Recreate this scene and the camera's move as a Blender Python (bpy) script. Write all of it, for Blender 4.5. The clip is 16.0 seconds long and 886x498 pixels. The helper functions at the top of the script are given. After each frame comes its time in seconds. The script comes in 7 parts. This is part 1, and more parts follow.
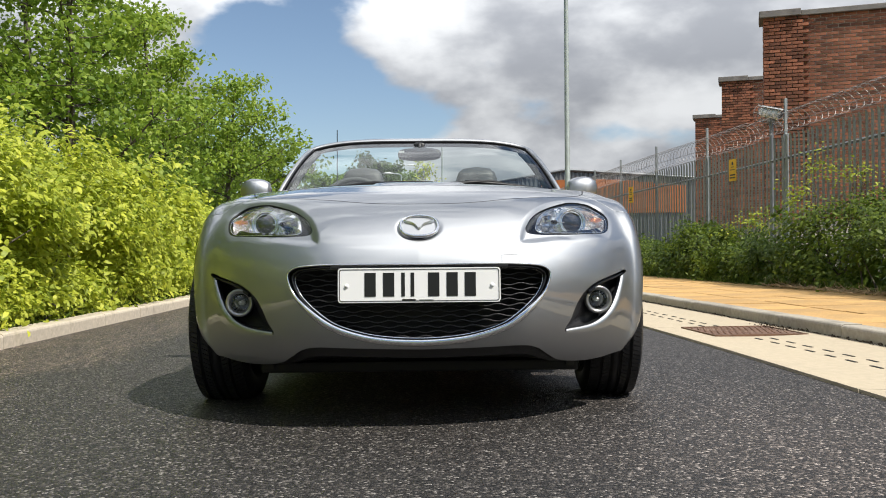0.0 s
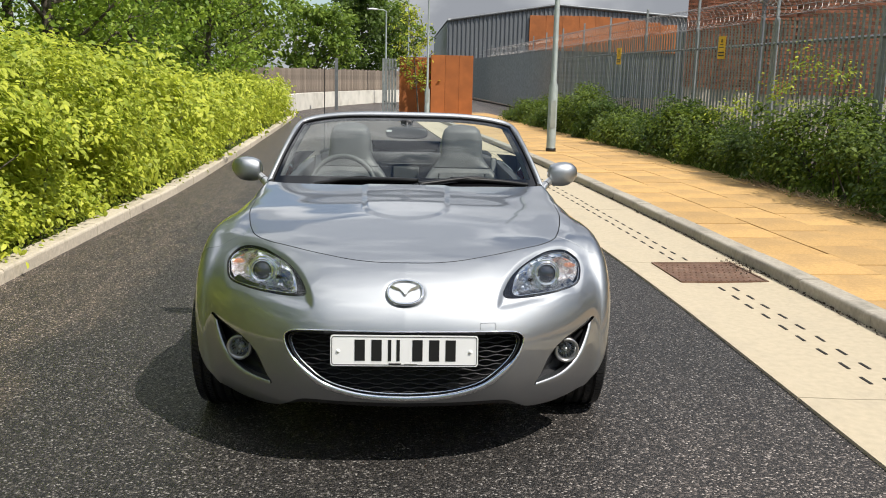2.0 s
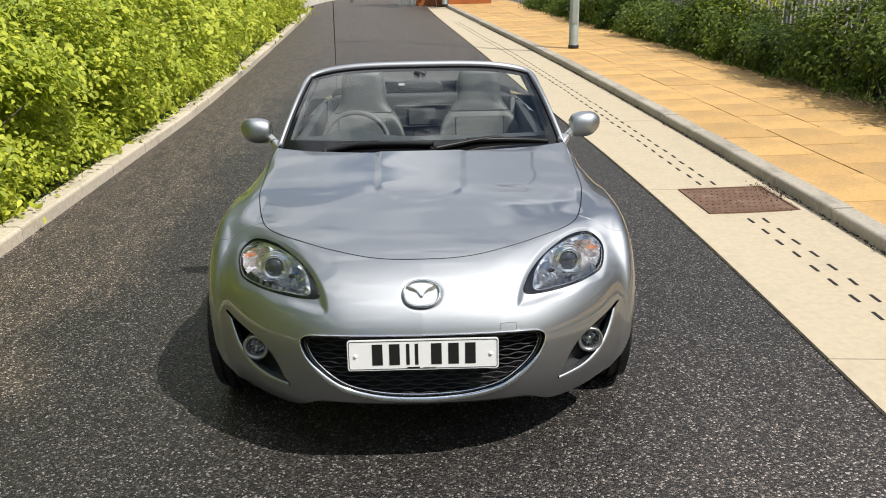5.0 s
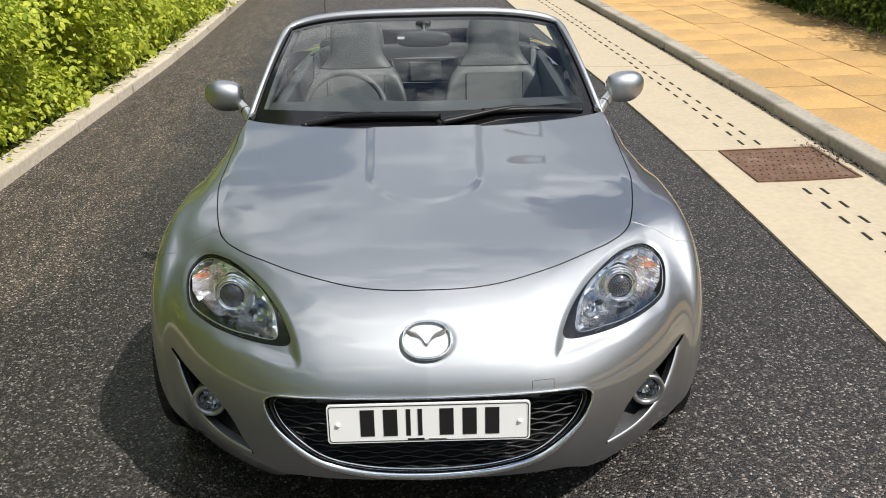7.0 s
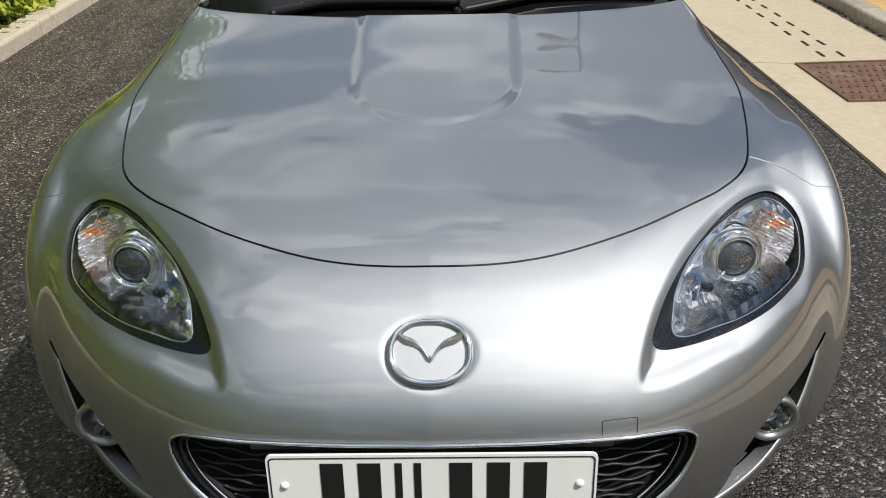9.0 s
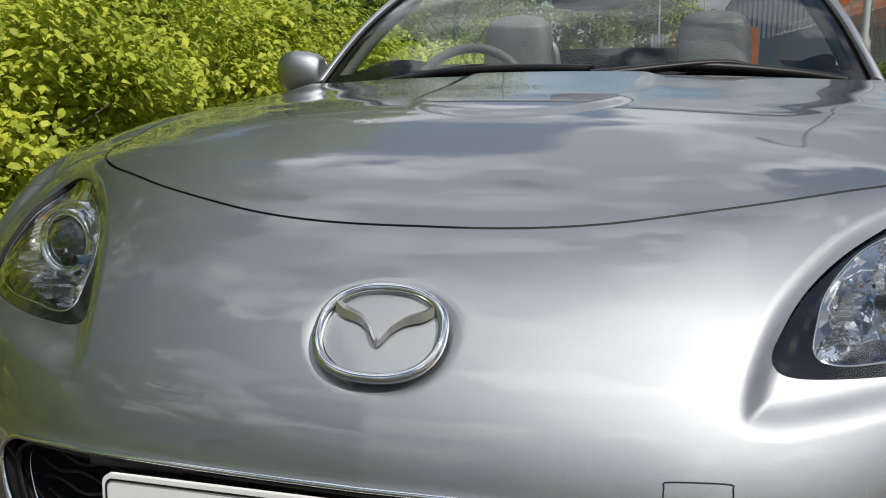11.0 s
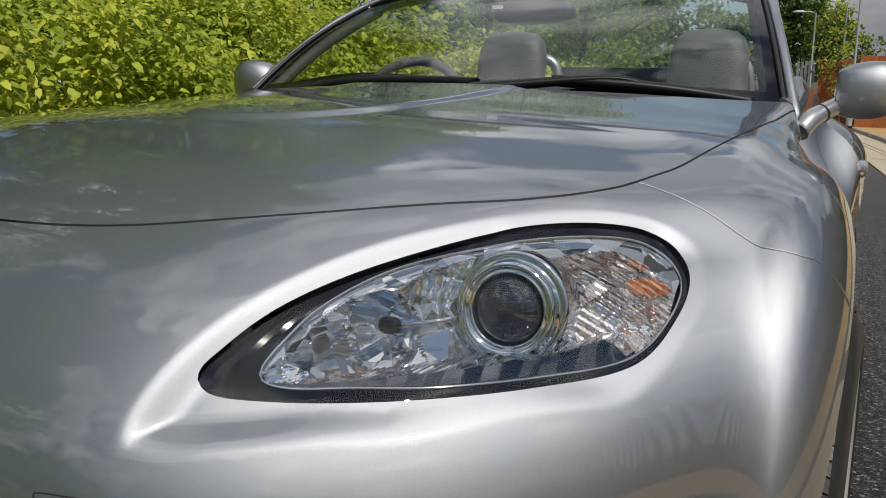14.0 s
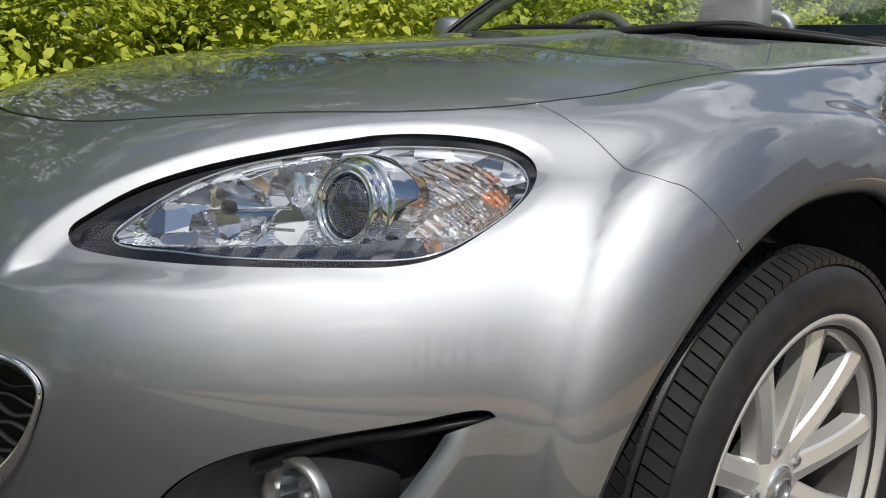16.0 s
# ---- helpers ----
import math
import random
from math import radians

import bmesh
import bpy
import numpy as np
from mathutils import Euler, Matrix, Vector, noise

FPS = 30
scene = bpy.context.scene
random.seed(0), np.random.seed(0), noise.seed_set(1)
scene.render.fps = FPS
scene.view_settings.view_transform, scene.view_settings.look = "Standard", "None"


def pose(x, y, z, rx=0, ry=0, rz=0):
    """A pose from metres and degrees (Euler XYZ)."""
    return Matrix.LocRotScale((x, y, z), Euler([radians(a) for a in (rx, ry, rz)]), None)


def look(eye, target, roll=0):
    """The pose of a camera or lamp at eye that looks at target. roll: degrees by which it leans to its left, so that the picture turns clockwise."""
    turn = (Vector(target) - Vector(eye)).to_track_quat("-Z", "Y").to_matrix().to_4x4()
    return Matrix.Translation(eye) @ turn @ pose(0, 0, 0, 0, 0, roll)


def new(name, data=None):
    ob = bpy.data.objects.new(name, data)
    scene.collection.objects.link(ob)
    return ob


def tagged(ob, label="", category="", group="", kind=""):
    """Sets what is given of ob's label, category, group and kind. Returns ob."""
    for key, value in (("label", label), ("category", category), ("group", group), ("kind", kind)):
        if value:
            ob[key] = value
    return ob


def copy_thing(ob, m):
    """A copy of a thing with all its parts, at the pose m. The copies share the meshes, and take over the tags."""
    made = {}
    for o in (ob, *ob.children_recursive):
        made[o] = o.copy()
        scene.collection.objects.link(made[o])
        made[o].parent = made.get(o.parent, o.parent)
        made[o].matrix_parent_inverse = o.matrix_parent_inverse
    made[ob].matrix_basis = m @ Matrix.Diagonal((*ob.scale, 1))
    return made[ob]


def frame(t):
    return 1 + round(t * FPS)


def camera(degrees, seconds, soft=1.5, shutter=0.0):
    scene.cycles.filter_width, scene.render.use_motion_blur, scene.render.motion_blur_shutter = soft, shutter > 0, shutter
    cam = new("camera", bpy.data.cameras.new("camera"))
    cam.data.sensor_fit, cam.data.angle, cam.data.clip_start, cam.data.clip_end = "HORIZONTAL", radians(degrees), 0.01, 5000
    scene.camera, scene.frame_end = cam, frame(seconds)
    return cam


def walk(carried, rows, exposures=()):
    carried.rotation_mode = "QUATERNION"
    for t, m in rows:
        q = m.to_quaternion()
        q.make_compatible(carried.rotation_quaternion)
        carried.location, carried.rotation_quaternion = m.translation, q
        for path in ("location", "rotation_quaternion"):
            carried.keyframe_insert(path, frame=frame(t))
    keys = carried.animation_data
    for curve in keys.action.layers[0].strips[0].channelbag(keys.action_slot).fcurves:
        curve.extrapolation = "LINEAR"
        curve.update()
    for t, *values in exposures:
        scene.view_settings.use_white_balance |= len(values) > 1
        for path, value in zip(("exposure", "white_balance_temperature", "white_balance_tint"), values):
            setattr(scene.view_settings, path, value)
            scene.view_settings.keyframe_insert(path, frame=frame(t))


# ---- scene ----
cam = camera(53.2, 16.0, soft=1.0)
PATH = [
    (0, (0.01, -2.845, 0.616), (0.057, -0.845, 0.62), -0.5),
    (0.5, (0.0, -2.794, 0.801), (0.047, -0.797, 0.706), 0.4),
    (1, (-0.004, -2.837, 1.074), (0.063, -0.851, 0.845), 1.1),
    (1.5, (-0.011, -2.927, 1.321), (0.092, -0.951, 1.029), 1.1),
    (2, (-0.008, -3.006, 1.469), (0.081, -1.046, 1.08), 1.3),
    (2.5, (-0.002, -3.065, 1.605), (0.03, -1.118, 1.153), 0.9),
    (3, (0.013, -3.083, 1.7), (0.028, -1.144, 1.208), 0.6),
    (3.5, (0.034, -3.102, 1.803), (0.084, -1.183, 1.24), -0.2),
    (4, (0.045, -3.073, 1.84), (0.082, -1.17, 1.227), -0.6),
    (4.2, (0.037, -3.035, 1.839), (0.067, -1.133, 1.223), -0.9),
    (6.5, (0.028, -2.133, 1.8), (0.056, -0.28, 1.05), -1.1),
    (7, (0.027, -1.928, 1.8), (0.045, -0.087, 1.018), -1.2),
    (7.5, (0.016, -1.698, 1.776), (0.026, 0.134, 0.973), -1.2),
    (8, (0.037, -1.48, 1.709), (0.031, 0.308, 0.813), -1.5),
    (8.5, (0.025, -1.25, 1.628), (0.017, 0.5, 0.659), -2.1),
    (9, (0.042, -1.074, 1.493), (0.013, 0.689, 0.549), -1.1),
    (9.5, (0.054, -0.901, 1.318), (-0.043, 0.919, 0.495), 0.5),
    (9.7, (0.045, -0.831, 1.248), (-0.12, 1.013, 0.491), 0.4),
    (11.8, (0.426, -0.676, 0.89), (-0.147, 1.213, 0.571), -0.6),
    (12, (0.447, -0.666, 0.905), (-0.104, 1.225, 0.556), -0.5),
    (12.5, (0.572, -0.622, 0.898), (0.003, 1.266, 0.563), 0.5),
    (13, (0.663, -0.579, 0.921), (0.063, 1.301, 0.593), 1.0),
    (13.5, (0.767, -0.507, 0.897), (0.064, 1.339, 0.583), 0.2),
    (14, (0.834, -0.447, 0.921), (0.015, 1.344, 0.568), 1.0),
    (14.5, (0.929, -0.385, 0.904), (-0.001, 1.341, 0.508), 1.6),
    (15, (1.032, -0.361, 0.852), (-0.012, 1.288, 0.412), 2.3),
    (15.5, (1.146, -0.31, 0.805), (-0.13, 1.184, 0.429), 1.0),
    (16, (1.286, -0.238, 0.872), (-0.121, 1.119, 0.448), 1.5),
]
walk(cam, [(t, look(eye, target, roll)) for t, eye, target, roll in PATH], [(0.0, 0.18), (3.0, 0.11), (7.5, 0.11), (8.5, -0.08), (9.5, -0.26), (12.0, -0.42), (13.0, -0.55), (14.5, -0.68), (15.5, -0.52), (16.0, -0.32)])

# ---- world, sun and exposure ----
SUN_FROM = Vector((0.52, -0.40, 0.92)).normalized()
world = bpy.data.worlds.new("sky")
scene.world = world
world.use_nodes = True


def sky_nodes():
    nt = world.node_tree
    nt.nodes.clear()
    N, L = nt.nodes.new, nt.links.new
    out, back = N("ShaderNodeOutputWorld"), N("ShaderNodeBackground")
    sky = N("ShaderNodeTexSky")
    sky.sky_type, sky.sun_disc = "NISHITA", False
    sky.sun_elevation = math.asin(SUN_FROM.z)
    sky.sun_rotation = math.atan2(SUN_FROM.x, SUN_FROM.y)
    sky.air_density, sky.dust_density, sky.ozone_density = 1.0, 0.6, 1.6
    tint = N("ShaderNodeMixRGB")
    tint.blend_type, tint.inputs[0].default_value = "MULTIPLY", 1.0
    tint.inputs[2].default_value = (0.105, 0.105, 0.105, 1)
    L(sky.outputs[0], tint.inputs[1])
    co, sep = N("ShaderNodeTexCoord"), N("ShaderNodeSeparateXYZ")
    L(co.outputs["Generated"], sep.inputs[0])
    flat = N("ShaderNodeVectorMath")
    flat.operation, flat.inputs[1].default_value = "MULTIPLY", (1.0, 1.0, 1.9)
    L(co.outputs["Generated"], flat.inputs[0])

    def cloud(scale, offset, detail, rough):
        m, n = N("ShaderNodeMapping"), N("ShaderNodeTexNoise")
        m.inputs["Location"].default_value = offset
        L(flat.outputs[0], m.inputs[0])
        L(m.outputs[0], n.inputs["Vector"])
        n.inputs["Scale"].default_value, n.inputs["Detail"].default_value, n.inputs["Roughness"].default_value = scale, detail, rough
        return n.outputs[0]

    big, thick = cloud(CLOUD_SCALE, CLOUD_AT, 8, 0.50), cloud(CLOUD_SCALE * 1.5, (CLOUD_AT[0] + 0.10, CLOUD_AT[1] - 0.10, 0.4), 7, 0.50)
    cover, body = N("ShaderNodeMapRange"), N("ShaderNodeMapRange")
    cover.interpolation_type = body.interpolation_type = "SMOOTHSTEP"
    for n, (lo, hi) in ((cover, (0.465, 0.52)), (body, (0.36, 0.54))):
        n.inputs[1].default_value, n.inputs[2].default_value = lo, hi
    total = big
    for way, reach, amount in (((0.24, 1.0, 0.20), 0.46, 0.17), ((-0.13, 1.0, 0.19), 0.19, -0.26)):
        d, fall, add = N("ShaderNodeVectorMath"), N("ShaderNodeMapRange"), N("ShaderNodeMath")
        d.operation = "DISTANCE"
        d.inputs[1].default_value = Vector(way).normalized()
        L(co.outputs["Generated"], d.inputs[0])
        fall.interpolation_type = "SMOOTHSTEP"
        fall.inputs[1].default_value, fall.inputs[2].default_value = reach, 0.0
        fall.inputs[3].default_value, fall.inputs[4].default_value = 0.0, amount
        L(d.outputs["Value"], fall.inputs[0])
        L(total, add.inputs[0])
        L(fall.outputs[0], add.inputs[1])
        total = add.outputs[0]
    L(total, cover.inputs[0])
    L(thick, body.inputs[0])
    grey = N("ShaderNodeMixRGB")
    grey.inputs[1].default_value, grey.inputs[2].default_value = (0.86, 0.88, 0.90, 1), (0.37, 0.39, 0.43, 1)
    L(body.outputs[0], grey.inputs[0])
    # clouds overhead are thinner and brighter than those seen edge-on
    thin, lit = N("ShaderNodeMapRange"), N("ShaderNodeMixRGB")
    thin.inputs[1].default_value, thin.inputs[2].default_value, thin.inputs[3].default_value, thin.inputs[4].default_value = 0.16, 0.46, 0.82, 1.95
    L(sep.outputs[2], thin.inputs[0])
    lit.blend_type, lit.inputs[0].default_value = "MULTIPLY", 1.0
    L(grey.outputs[0], lit.inputs[1])
    L(thin.outputs[0], lit.inputs[2])
    mix = N("ShaderNodeMixRGB")
    L(cover.outputs[0], mix.inputs[0])
    L(tint.outputs[0], mix.inputs[1])
    L(lit.outputs[0], mix.inputs[2])
    L(mix.outputs[0], back.inputs[0])
    back.inputs[1].default_value = 1.0
    L(back.outputs[0], out.inputs[0])


CLOUD_SCALE, CLOUD_AT = 2.4, (3.1, 1.7, 0.0)
sky_nodes()
sun = new("sun", bpy.data.lights.new("sun", "SUN"))
sun.data.energy, sun.data.angle, sun.data.color = 5.0, radians(0.6), (1.0, 0.95, 0.87)
sun.matrix_world = look(SUN_FROM * 30, (0, 0, 0))

# ---- materials ----


def material(name, color, rough=0.6, metal=0.0, vary=0.0, scale=8.0, bump=0.0, bump_scale=60.0, coat=0.0, spot=None, spot_scale=2.0, spot_range=(0.5, 0.7), spec=0.5, per=None, per_amount=0.15):
    """A plain surface with two scales of variation: grain (vary, scale), stains (spot colour) and relief (bump)."""
    m = bpy.data.materials.new(name)
    m.use_nodes = True
    nt = m.node_tree
    N, L = nt.nodes.new, nt.links.new
    b = nt.nodes["Principled BSDF"]
    b.inputs["Base Color"].default_value = (*color, 1)
    b.inputs["Roughness"].default_value, b.inputs["Metallic"].default_value = rough, metal
    b.inputs["Specular IOR Level"].default_value = spec
    if coat:
        b.inputs["Coat Weight"].default_value, b.inputs["Coat Roughness"].default_value = coat, 0.03
    co = N("ShaderNodeTexCoord")
    last = None
    if vary or spot or per:
        rgb = N("ShaderNodeRGB")
        rgb.outputs[0].default_value = (*color, 1)
        last = rgb.outputs[0]
    if per:
        src = N("ShaderNodeObjectInfo").outputs["Random"] if per == "object" else N("ShaderNodeNewGeometry").outputs["Random Per Island"]
        r = N("ShaderNodeMapRange")
        r.inputs[3].default_value, r.inputs[4].default_value = 1 - per_amount, 1 + per_amount
        L(src, r.inputs[0])
        mx = N("ShaderNodeMixRGB")
        mx.blend_type, mx.inputs[0].default_value = "MULTIPLY", 1
        L(last, mx.inputs[1])
        L(r.outputs[0], mx.inputs[2])
        last = mx.outputs[0]
    if spot:
        n, r, mx = N("ShaderNodeTexNoise"), N("ShaderNodeMapRange"), N("ShaderNodeMixRGB")
        n.inputs["Scale"].default_value, n.inputs["Detail"].default_value = spot_scale, 6
        L(co.outputs["Object"], n.inputs["Vector"])
        r.inputs[1].default_value, r.inputs[2].default_value = spot_range
        L(n.outputs[0], r.inputs[0])
        L(r.outputs[0], mx.inputs[0])
        L(last, mx.inputs[1])
        mx.inputs[2].default_value = (*spot, 1)
        last = mx.outputs[0]
    if vary:
        n, r, mx = N("ShaderNodeTexNoise"), N("ShaderNodeMapRange"), N("ShaderNodeMixRGB")
        n.inputs["Scale"].default_value, n.inputs["Detail"].default_value = scale, 8
        L(co.outputs["Object"], n.inputs["Vector"])
        r.inputs[1].default_value, r.inputs[2].default_value = 0.3, 0.7
        r.inputs[3].default_value, r.inputs[4].default_value = 1 - vary, 1 + vary
        L(n.outputs[0], r.inputs[0])
        mx.blend_type, mx.inputs[0].default_value = "MULTIPLY", 1
        L(last, mx.inputs[1])
        L(r.outputs[0], mx.inputs[2])
        last = mx.outputs[0]
    if last:
        L(last, b.inputs["Base Color"])
    if bump:
        n, bp = N("ShaderNodeTexNoise"), N("ShaderNodeBump")
        n.inputs["Scale"].default_value, n.inputs["Detail"].default_value = bump_scale, 5
        L(co.outputs["Object"], n.inputs["Vector"])
        bp.inputs["Strength"].default_value, bp.inputs["Distance"].default_value = bump, 0.01
        L(n.outputs[0], bp.inputs["Height"])
        L(bp.outputs[0], b.inputs["Normal"])
    return m


def clear(name, tint, ior=1.45):
    """A clear pane or cover: what lies behind shows through, and its face mirrors by the angle."""
    m = bpy.data.materials.new(name)
    m.use_nodes = True
    nt = m.node_tree
    nt.nodes.clear()
    N, L = nt.nodes.new, nt.links.new
    out, mix, t, g, f = N("ShaderNodeOutputMaterial"), N("ShaderNodeMixShader"), N("ShaderNodeBsdfTransparent"), N("ShaderNodeBsdfGlossy"), N("ShaderNodeMath")
    facing, edge = N("ShaderNodeLayerWeight"), N("ShaderNodeMath")
    t.inputs[0].default_value = (*tint, 1)
    g.inputs["Roughness"].default_value = 0.01
    head_on = ((ior - 1) / (ior + 1)) ** 2
    facing.inputs[0].default_value = 0.5
    edge.operation, edge.inputs[1].default_value = "POWER", 5.0
    f.operation, f.inputs[1].default_value, f.inputs[2].default_value = "MULTIPLY_ADD", 1 - head_on, head_on
    L(facing.outputs["Facing"], edge.inputs[0])
    L(edge.outputs[0], f.inputs[0])
    L(f.outputs[0], mix.inputs[0])
    L(t.outputs[0], mix.inputs[1])
    L(g.outputs[0], mix.inputs[2])
    L(mix.outputs[0], out.inputs[0])
    return m


def leaf_material(name, dark, light, scale=1.2):
    m = bpy.data.materials.new(name)
    m.use_nodes = True
    nt = m.node_tree
    N, L = nt.nodes.new, nt.links.new
    b, out = nt.nodes["Principled BSDF"], nt.nodes["Material Output"]
    g, ramp = N("ShaderNodeNewGeometry"), N("ShaderNodeMixRGB")
    ramp.inputs[1].default_value, ramp.inputs[2].default_value = (*dark, 1), (*light, 1)
    co, n = N("ShaderNodeTexCoord"), N("ShaderNodeTexNoise")
    n.inputs["Scale"].default_value, n.inputs["Detail"].default_value = scale, 2
    L(co.outputs["Object"], n.inputs["Vector"])
    add = N("ShaderNodeMath")
    add.operation = "MULTIPLY_ADD"
    add.inputs[1].default_value, add.inputs[2].default_value = 0.6, -0.05
    L(g.outputs["Random Per Island"], add.inputs[0])
    s2 = N("ShaderNodeMath")
    s2.operation, s2.use_clamp = "MULTIPLY_ADD", True
    s2.inputs[1].default_value = 0.9
    L(n.outputs[0], s2.inputs[0])
    sub = N("ShaderNodeMath")
    sub.operation, sub.inputs[1].default_value = "SUBTRACT", 0.22
    L(add.outputs[0], sub.inputs[0])
    L(sub.outputs[0], s2.inputs[2])
    L(s2.outputs[0], ramp.inputs[0])
    L(ramp.outputs[0], b.inputs["Base Color"])
    b.inputs["Roughness"].default_value = 0.5
    b.inputs["Specular IOR Level"].default_value = 0.35
    tr, mix = N("ShaderNodeBsdfTranslucent"), N("ShaderNodeMixShader")
    mix.inputs[0].default_value = 0.46
    L(ramp.outputs[0], tr.inputs[0])
    L(b.outputs[0], mix.inputs[1])
    L(tr.outputs[0], mix.inputs[2])
    L(mix.outputs[0], out.inputs[0])
    return m


PAINT = material("silver_paint", (0.362, 0.378, 0.398), 0.43, 1.0, vary=0.06, scale=900)


def metallic_paint(m):
    """Flakes under a clear coat: a broad soft metal lobe, a faint wide one, and the coat's sharp mirror over both."""
    nt = m.node_tree
    N, L = nt.nodes.new, nt.links.new
    b = nt.nodes["Principled BSDF"]
    colour, out = b.inputs["Base Color"].links[0].from_socket, nt.nodes["Material Output"]
    flake, wide, coat, fres, base, over = N("ShaderNodeBsdfGlossy"), N("ShaderNodeBsdfGlossy"), N("ShaderNodeBsdfGlossy"), N("ShaderNodeMath"), N("ShaderNodeMixShader"), N("ShaderNodeMixShader")
    facing, edge = N("ShaderNodeLayerWeight"), N("ShaderNodeMath")
    flake.distribution, wide.distribution, coat.distribution = "BECKMANN", "GGX", "GGX"
    for n, r in ((flake, 0.57), (wide, 0.62)):
        n.inputs["Roughness"].default_value = r
        L(colour, n.inputs["Color"])
    coat.inputs["Roughness"].default_value, coat.inputs["Color"].default_value = 0.03, (1, 1, 1, 1)
    # the coat's mirror grows from eight hundredths head-on to full at a glance
    facing.inputs[0].default_value = 0.5
    edge.operation, edge.inputs[1].default_value = "POWER", 5.0
    fres.operation, fres.inputs[1].default_value, fres.inputs[2].default_value = "MULTIPLY_ADD", 0.92, 0.08
    L(facing.outputs["Facing"], edge.inputs[0])
    L(edge.outputs[0], fres.inputs[0])
    base.inputs[0].default_value = 0.20
    L(flake.outputs[0], base.inputs[1])
    L(wide.outputs[0], base.inputs[2])
    L(fres.outputs[0], over.inputs[0])
    L(base.outputs[0], over.inputs[1])
    L(coat.outputs[0], over.inputs[2])
    L(over.outputs[0], out.inputs[0])
    nt.nodes.remove(b)


metallic_paint(PAINT)
PAINT_INNER = material("dark_inner", (0.012, 0.012, 0.013), 0.7)
CHROME = material("chrome", (0.80, 0.81, 0.82), 0.06, 1.0)
SATIN = material("satin_silver", (0.62, 0.62, 0.61), 0.28, 0.9)
BLACK_PLASTIC = material("black_plastic", (0.016, 0.016, 0.018), 0.42, bump=0.15, bump_scale=900)
GLOSS_BLACK = material("gloss_black", (0.006, 0.006, 0.007), 0.08)
RUBBER = material("rubber", (0.017, 0.017, 0.018), 0.42, vary=0.25, scale=30, bump=0.05, bump_scale=300, spec=0.35)
ALLOY = material("alloy_silver", (0.74, 0.735, 0.72), 0.30, 0.6, coat=0.4)
# one dark colour holds both brake dust and the shade inside the rim
BARREL = material("rim_barrel", (0.10, 0.095, 0.09), 0.5, 0.6, vary=0.2, scale=30)
WELL = material("wheel_well", (0.035, 0.033, 0.031), 0.85, vary=0.3, scale=12)
DISC = material("brake_disc", (0.30, 0.25, 0.22), 0.4, 0.9, vary=0.2, scale=40)
GLASS = clear("screen_glass", (0.86, 0.94, 0.91), 1.8)
LAMP_GLASS = clear("lamp_glass", (0.96, 0.97, 0.97), 1.45)
LENS = material("lens_glass", (0.02, 0.022, 0.028), 0.02, 0.0, coat=1.0, spec=0.8)
AMBER = material("amber_bulb_reflection", (0.84, 0.45, 0.28), 0.14, 0.75)
BLUE_LENS = material("blue_coating", (0.22, 0.34, 0.55), 0.08, 0.85)
LEATHER = material("black_leather", (0.085, 0.085, 0.083), 0.42, vary=0.15, scale=20, bump=0.25, bump_scale=250)
SEAT_CLOTH = material("perforated_leather", (0.11, 0.11, 0.108), 0.5, vary=0.15, scale=30, bump=0.3, bump_scale=600)
DASH = material("dash_plastic", (0.045, 0.045, 0.047), 0.55, bump=0.25, bump_scale=500)
CARPET = material("dark_carpet", (0.02, 0.02, 0.02), 0.9, bump=0.5, bump_scale=400)
PLATE_WHITE = material("plate_white", (0.80, 0.80, 0.79), 0.25)
PLATE_BLACK = material("plate_black", (0.012, 0.012, 0.012), 0.35)
CONCRETE = material("pale_concrete", (0.45, 0.38, 0.27), 0.85, vary=0.07, scale=25, bump=0.25, bump_scale=220, spot=(0.40, 0.34, 0.25), spot_scale=3.0, spot_range=(0.52, 0.85))
KERB = material("kerb_concrete", (0.34, 0.305, 0.25), 0.88, vary=0.16, scale=30, bump=0.35, bump_scale=160, spot=(0.24, 0.22, 0.18), spot_scale=5.0, spot_range=(0.50, 0.75), per="object", per_amount=0.10)
KERB_PALE = material("kerb_pale", (0.51, 0.445, 0.35), 0.88, vary=0.14, scale=30, bump=0.3, bump_scale=160, spot=(0.36, 0.31, 0.23), spot_scale=4.0, spot_range=(0.55, 0.8), per="object", per_amount=0.08)
FLAG = material("buff_paving", (0.50, 0.305, 0.112), 0.85, vary=0.12, scale=40, bump=0.2, bump_scale=250, spot=(0.30, 0.195, 0.09), spot_scale=1.6, spot_range=(0.48, 0.78), per="object", per_amount=0.13)
SAND = material("joint_sand", (0.34, 0.22, 0.10), 0.95, vary=0.2, scale=50)
SOIL = material("dark_soil", (0.055, 0.042, 0.03), 0.95, vary=0.45, scale=18, bump=1.0, bump_scale=60)
GRASS_GROUND = material("rough_ground", (0.06, 0.075, 0.03), 0.95, vary=0.4, scale=4, bump=1.0, bump_scale=30)
RUST_IRON = material("rusty_iron", (0.17, 0.095, 0.06), 0.62, 0.3, vary=0.3, scale=14, bump=0.3, bump_scale=180, spot=(0.24, 0.16, 0.11), spot_scale=5)
SLOT_SHADE = material("drain_slot_shade", (0.015, 0.013, 0.011), 0.95)
STEEL = material("galvanised_steel", (0.27, 0.29, 0.29), 0.5, 0.45, vary=0.18, scale=9, per="object", per_amount=0.12)
STEEL_DARK = material("weathered_steel", (0.20, 0.21, 0.22), 0.5, 0.5, vary=0.18, scale=9)
WIRE = material("razor_wire", (0.26, 0.25, 0.24), 0.45, 0.7)
POLE = material("grey_green_post", (0.33, 0.37, 0.35), 0.5, 0.3, vary=0.12, scale=6)
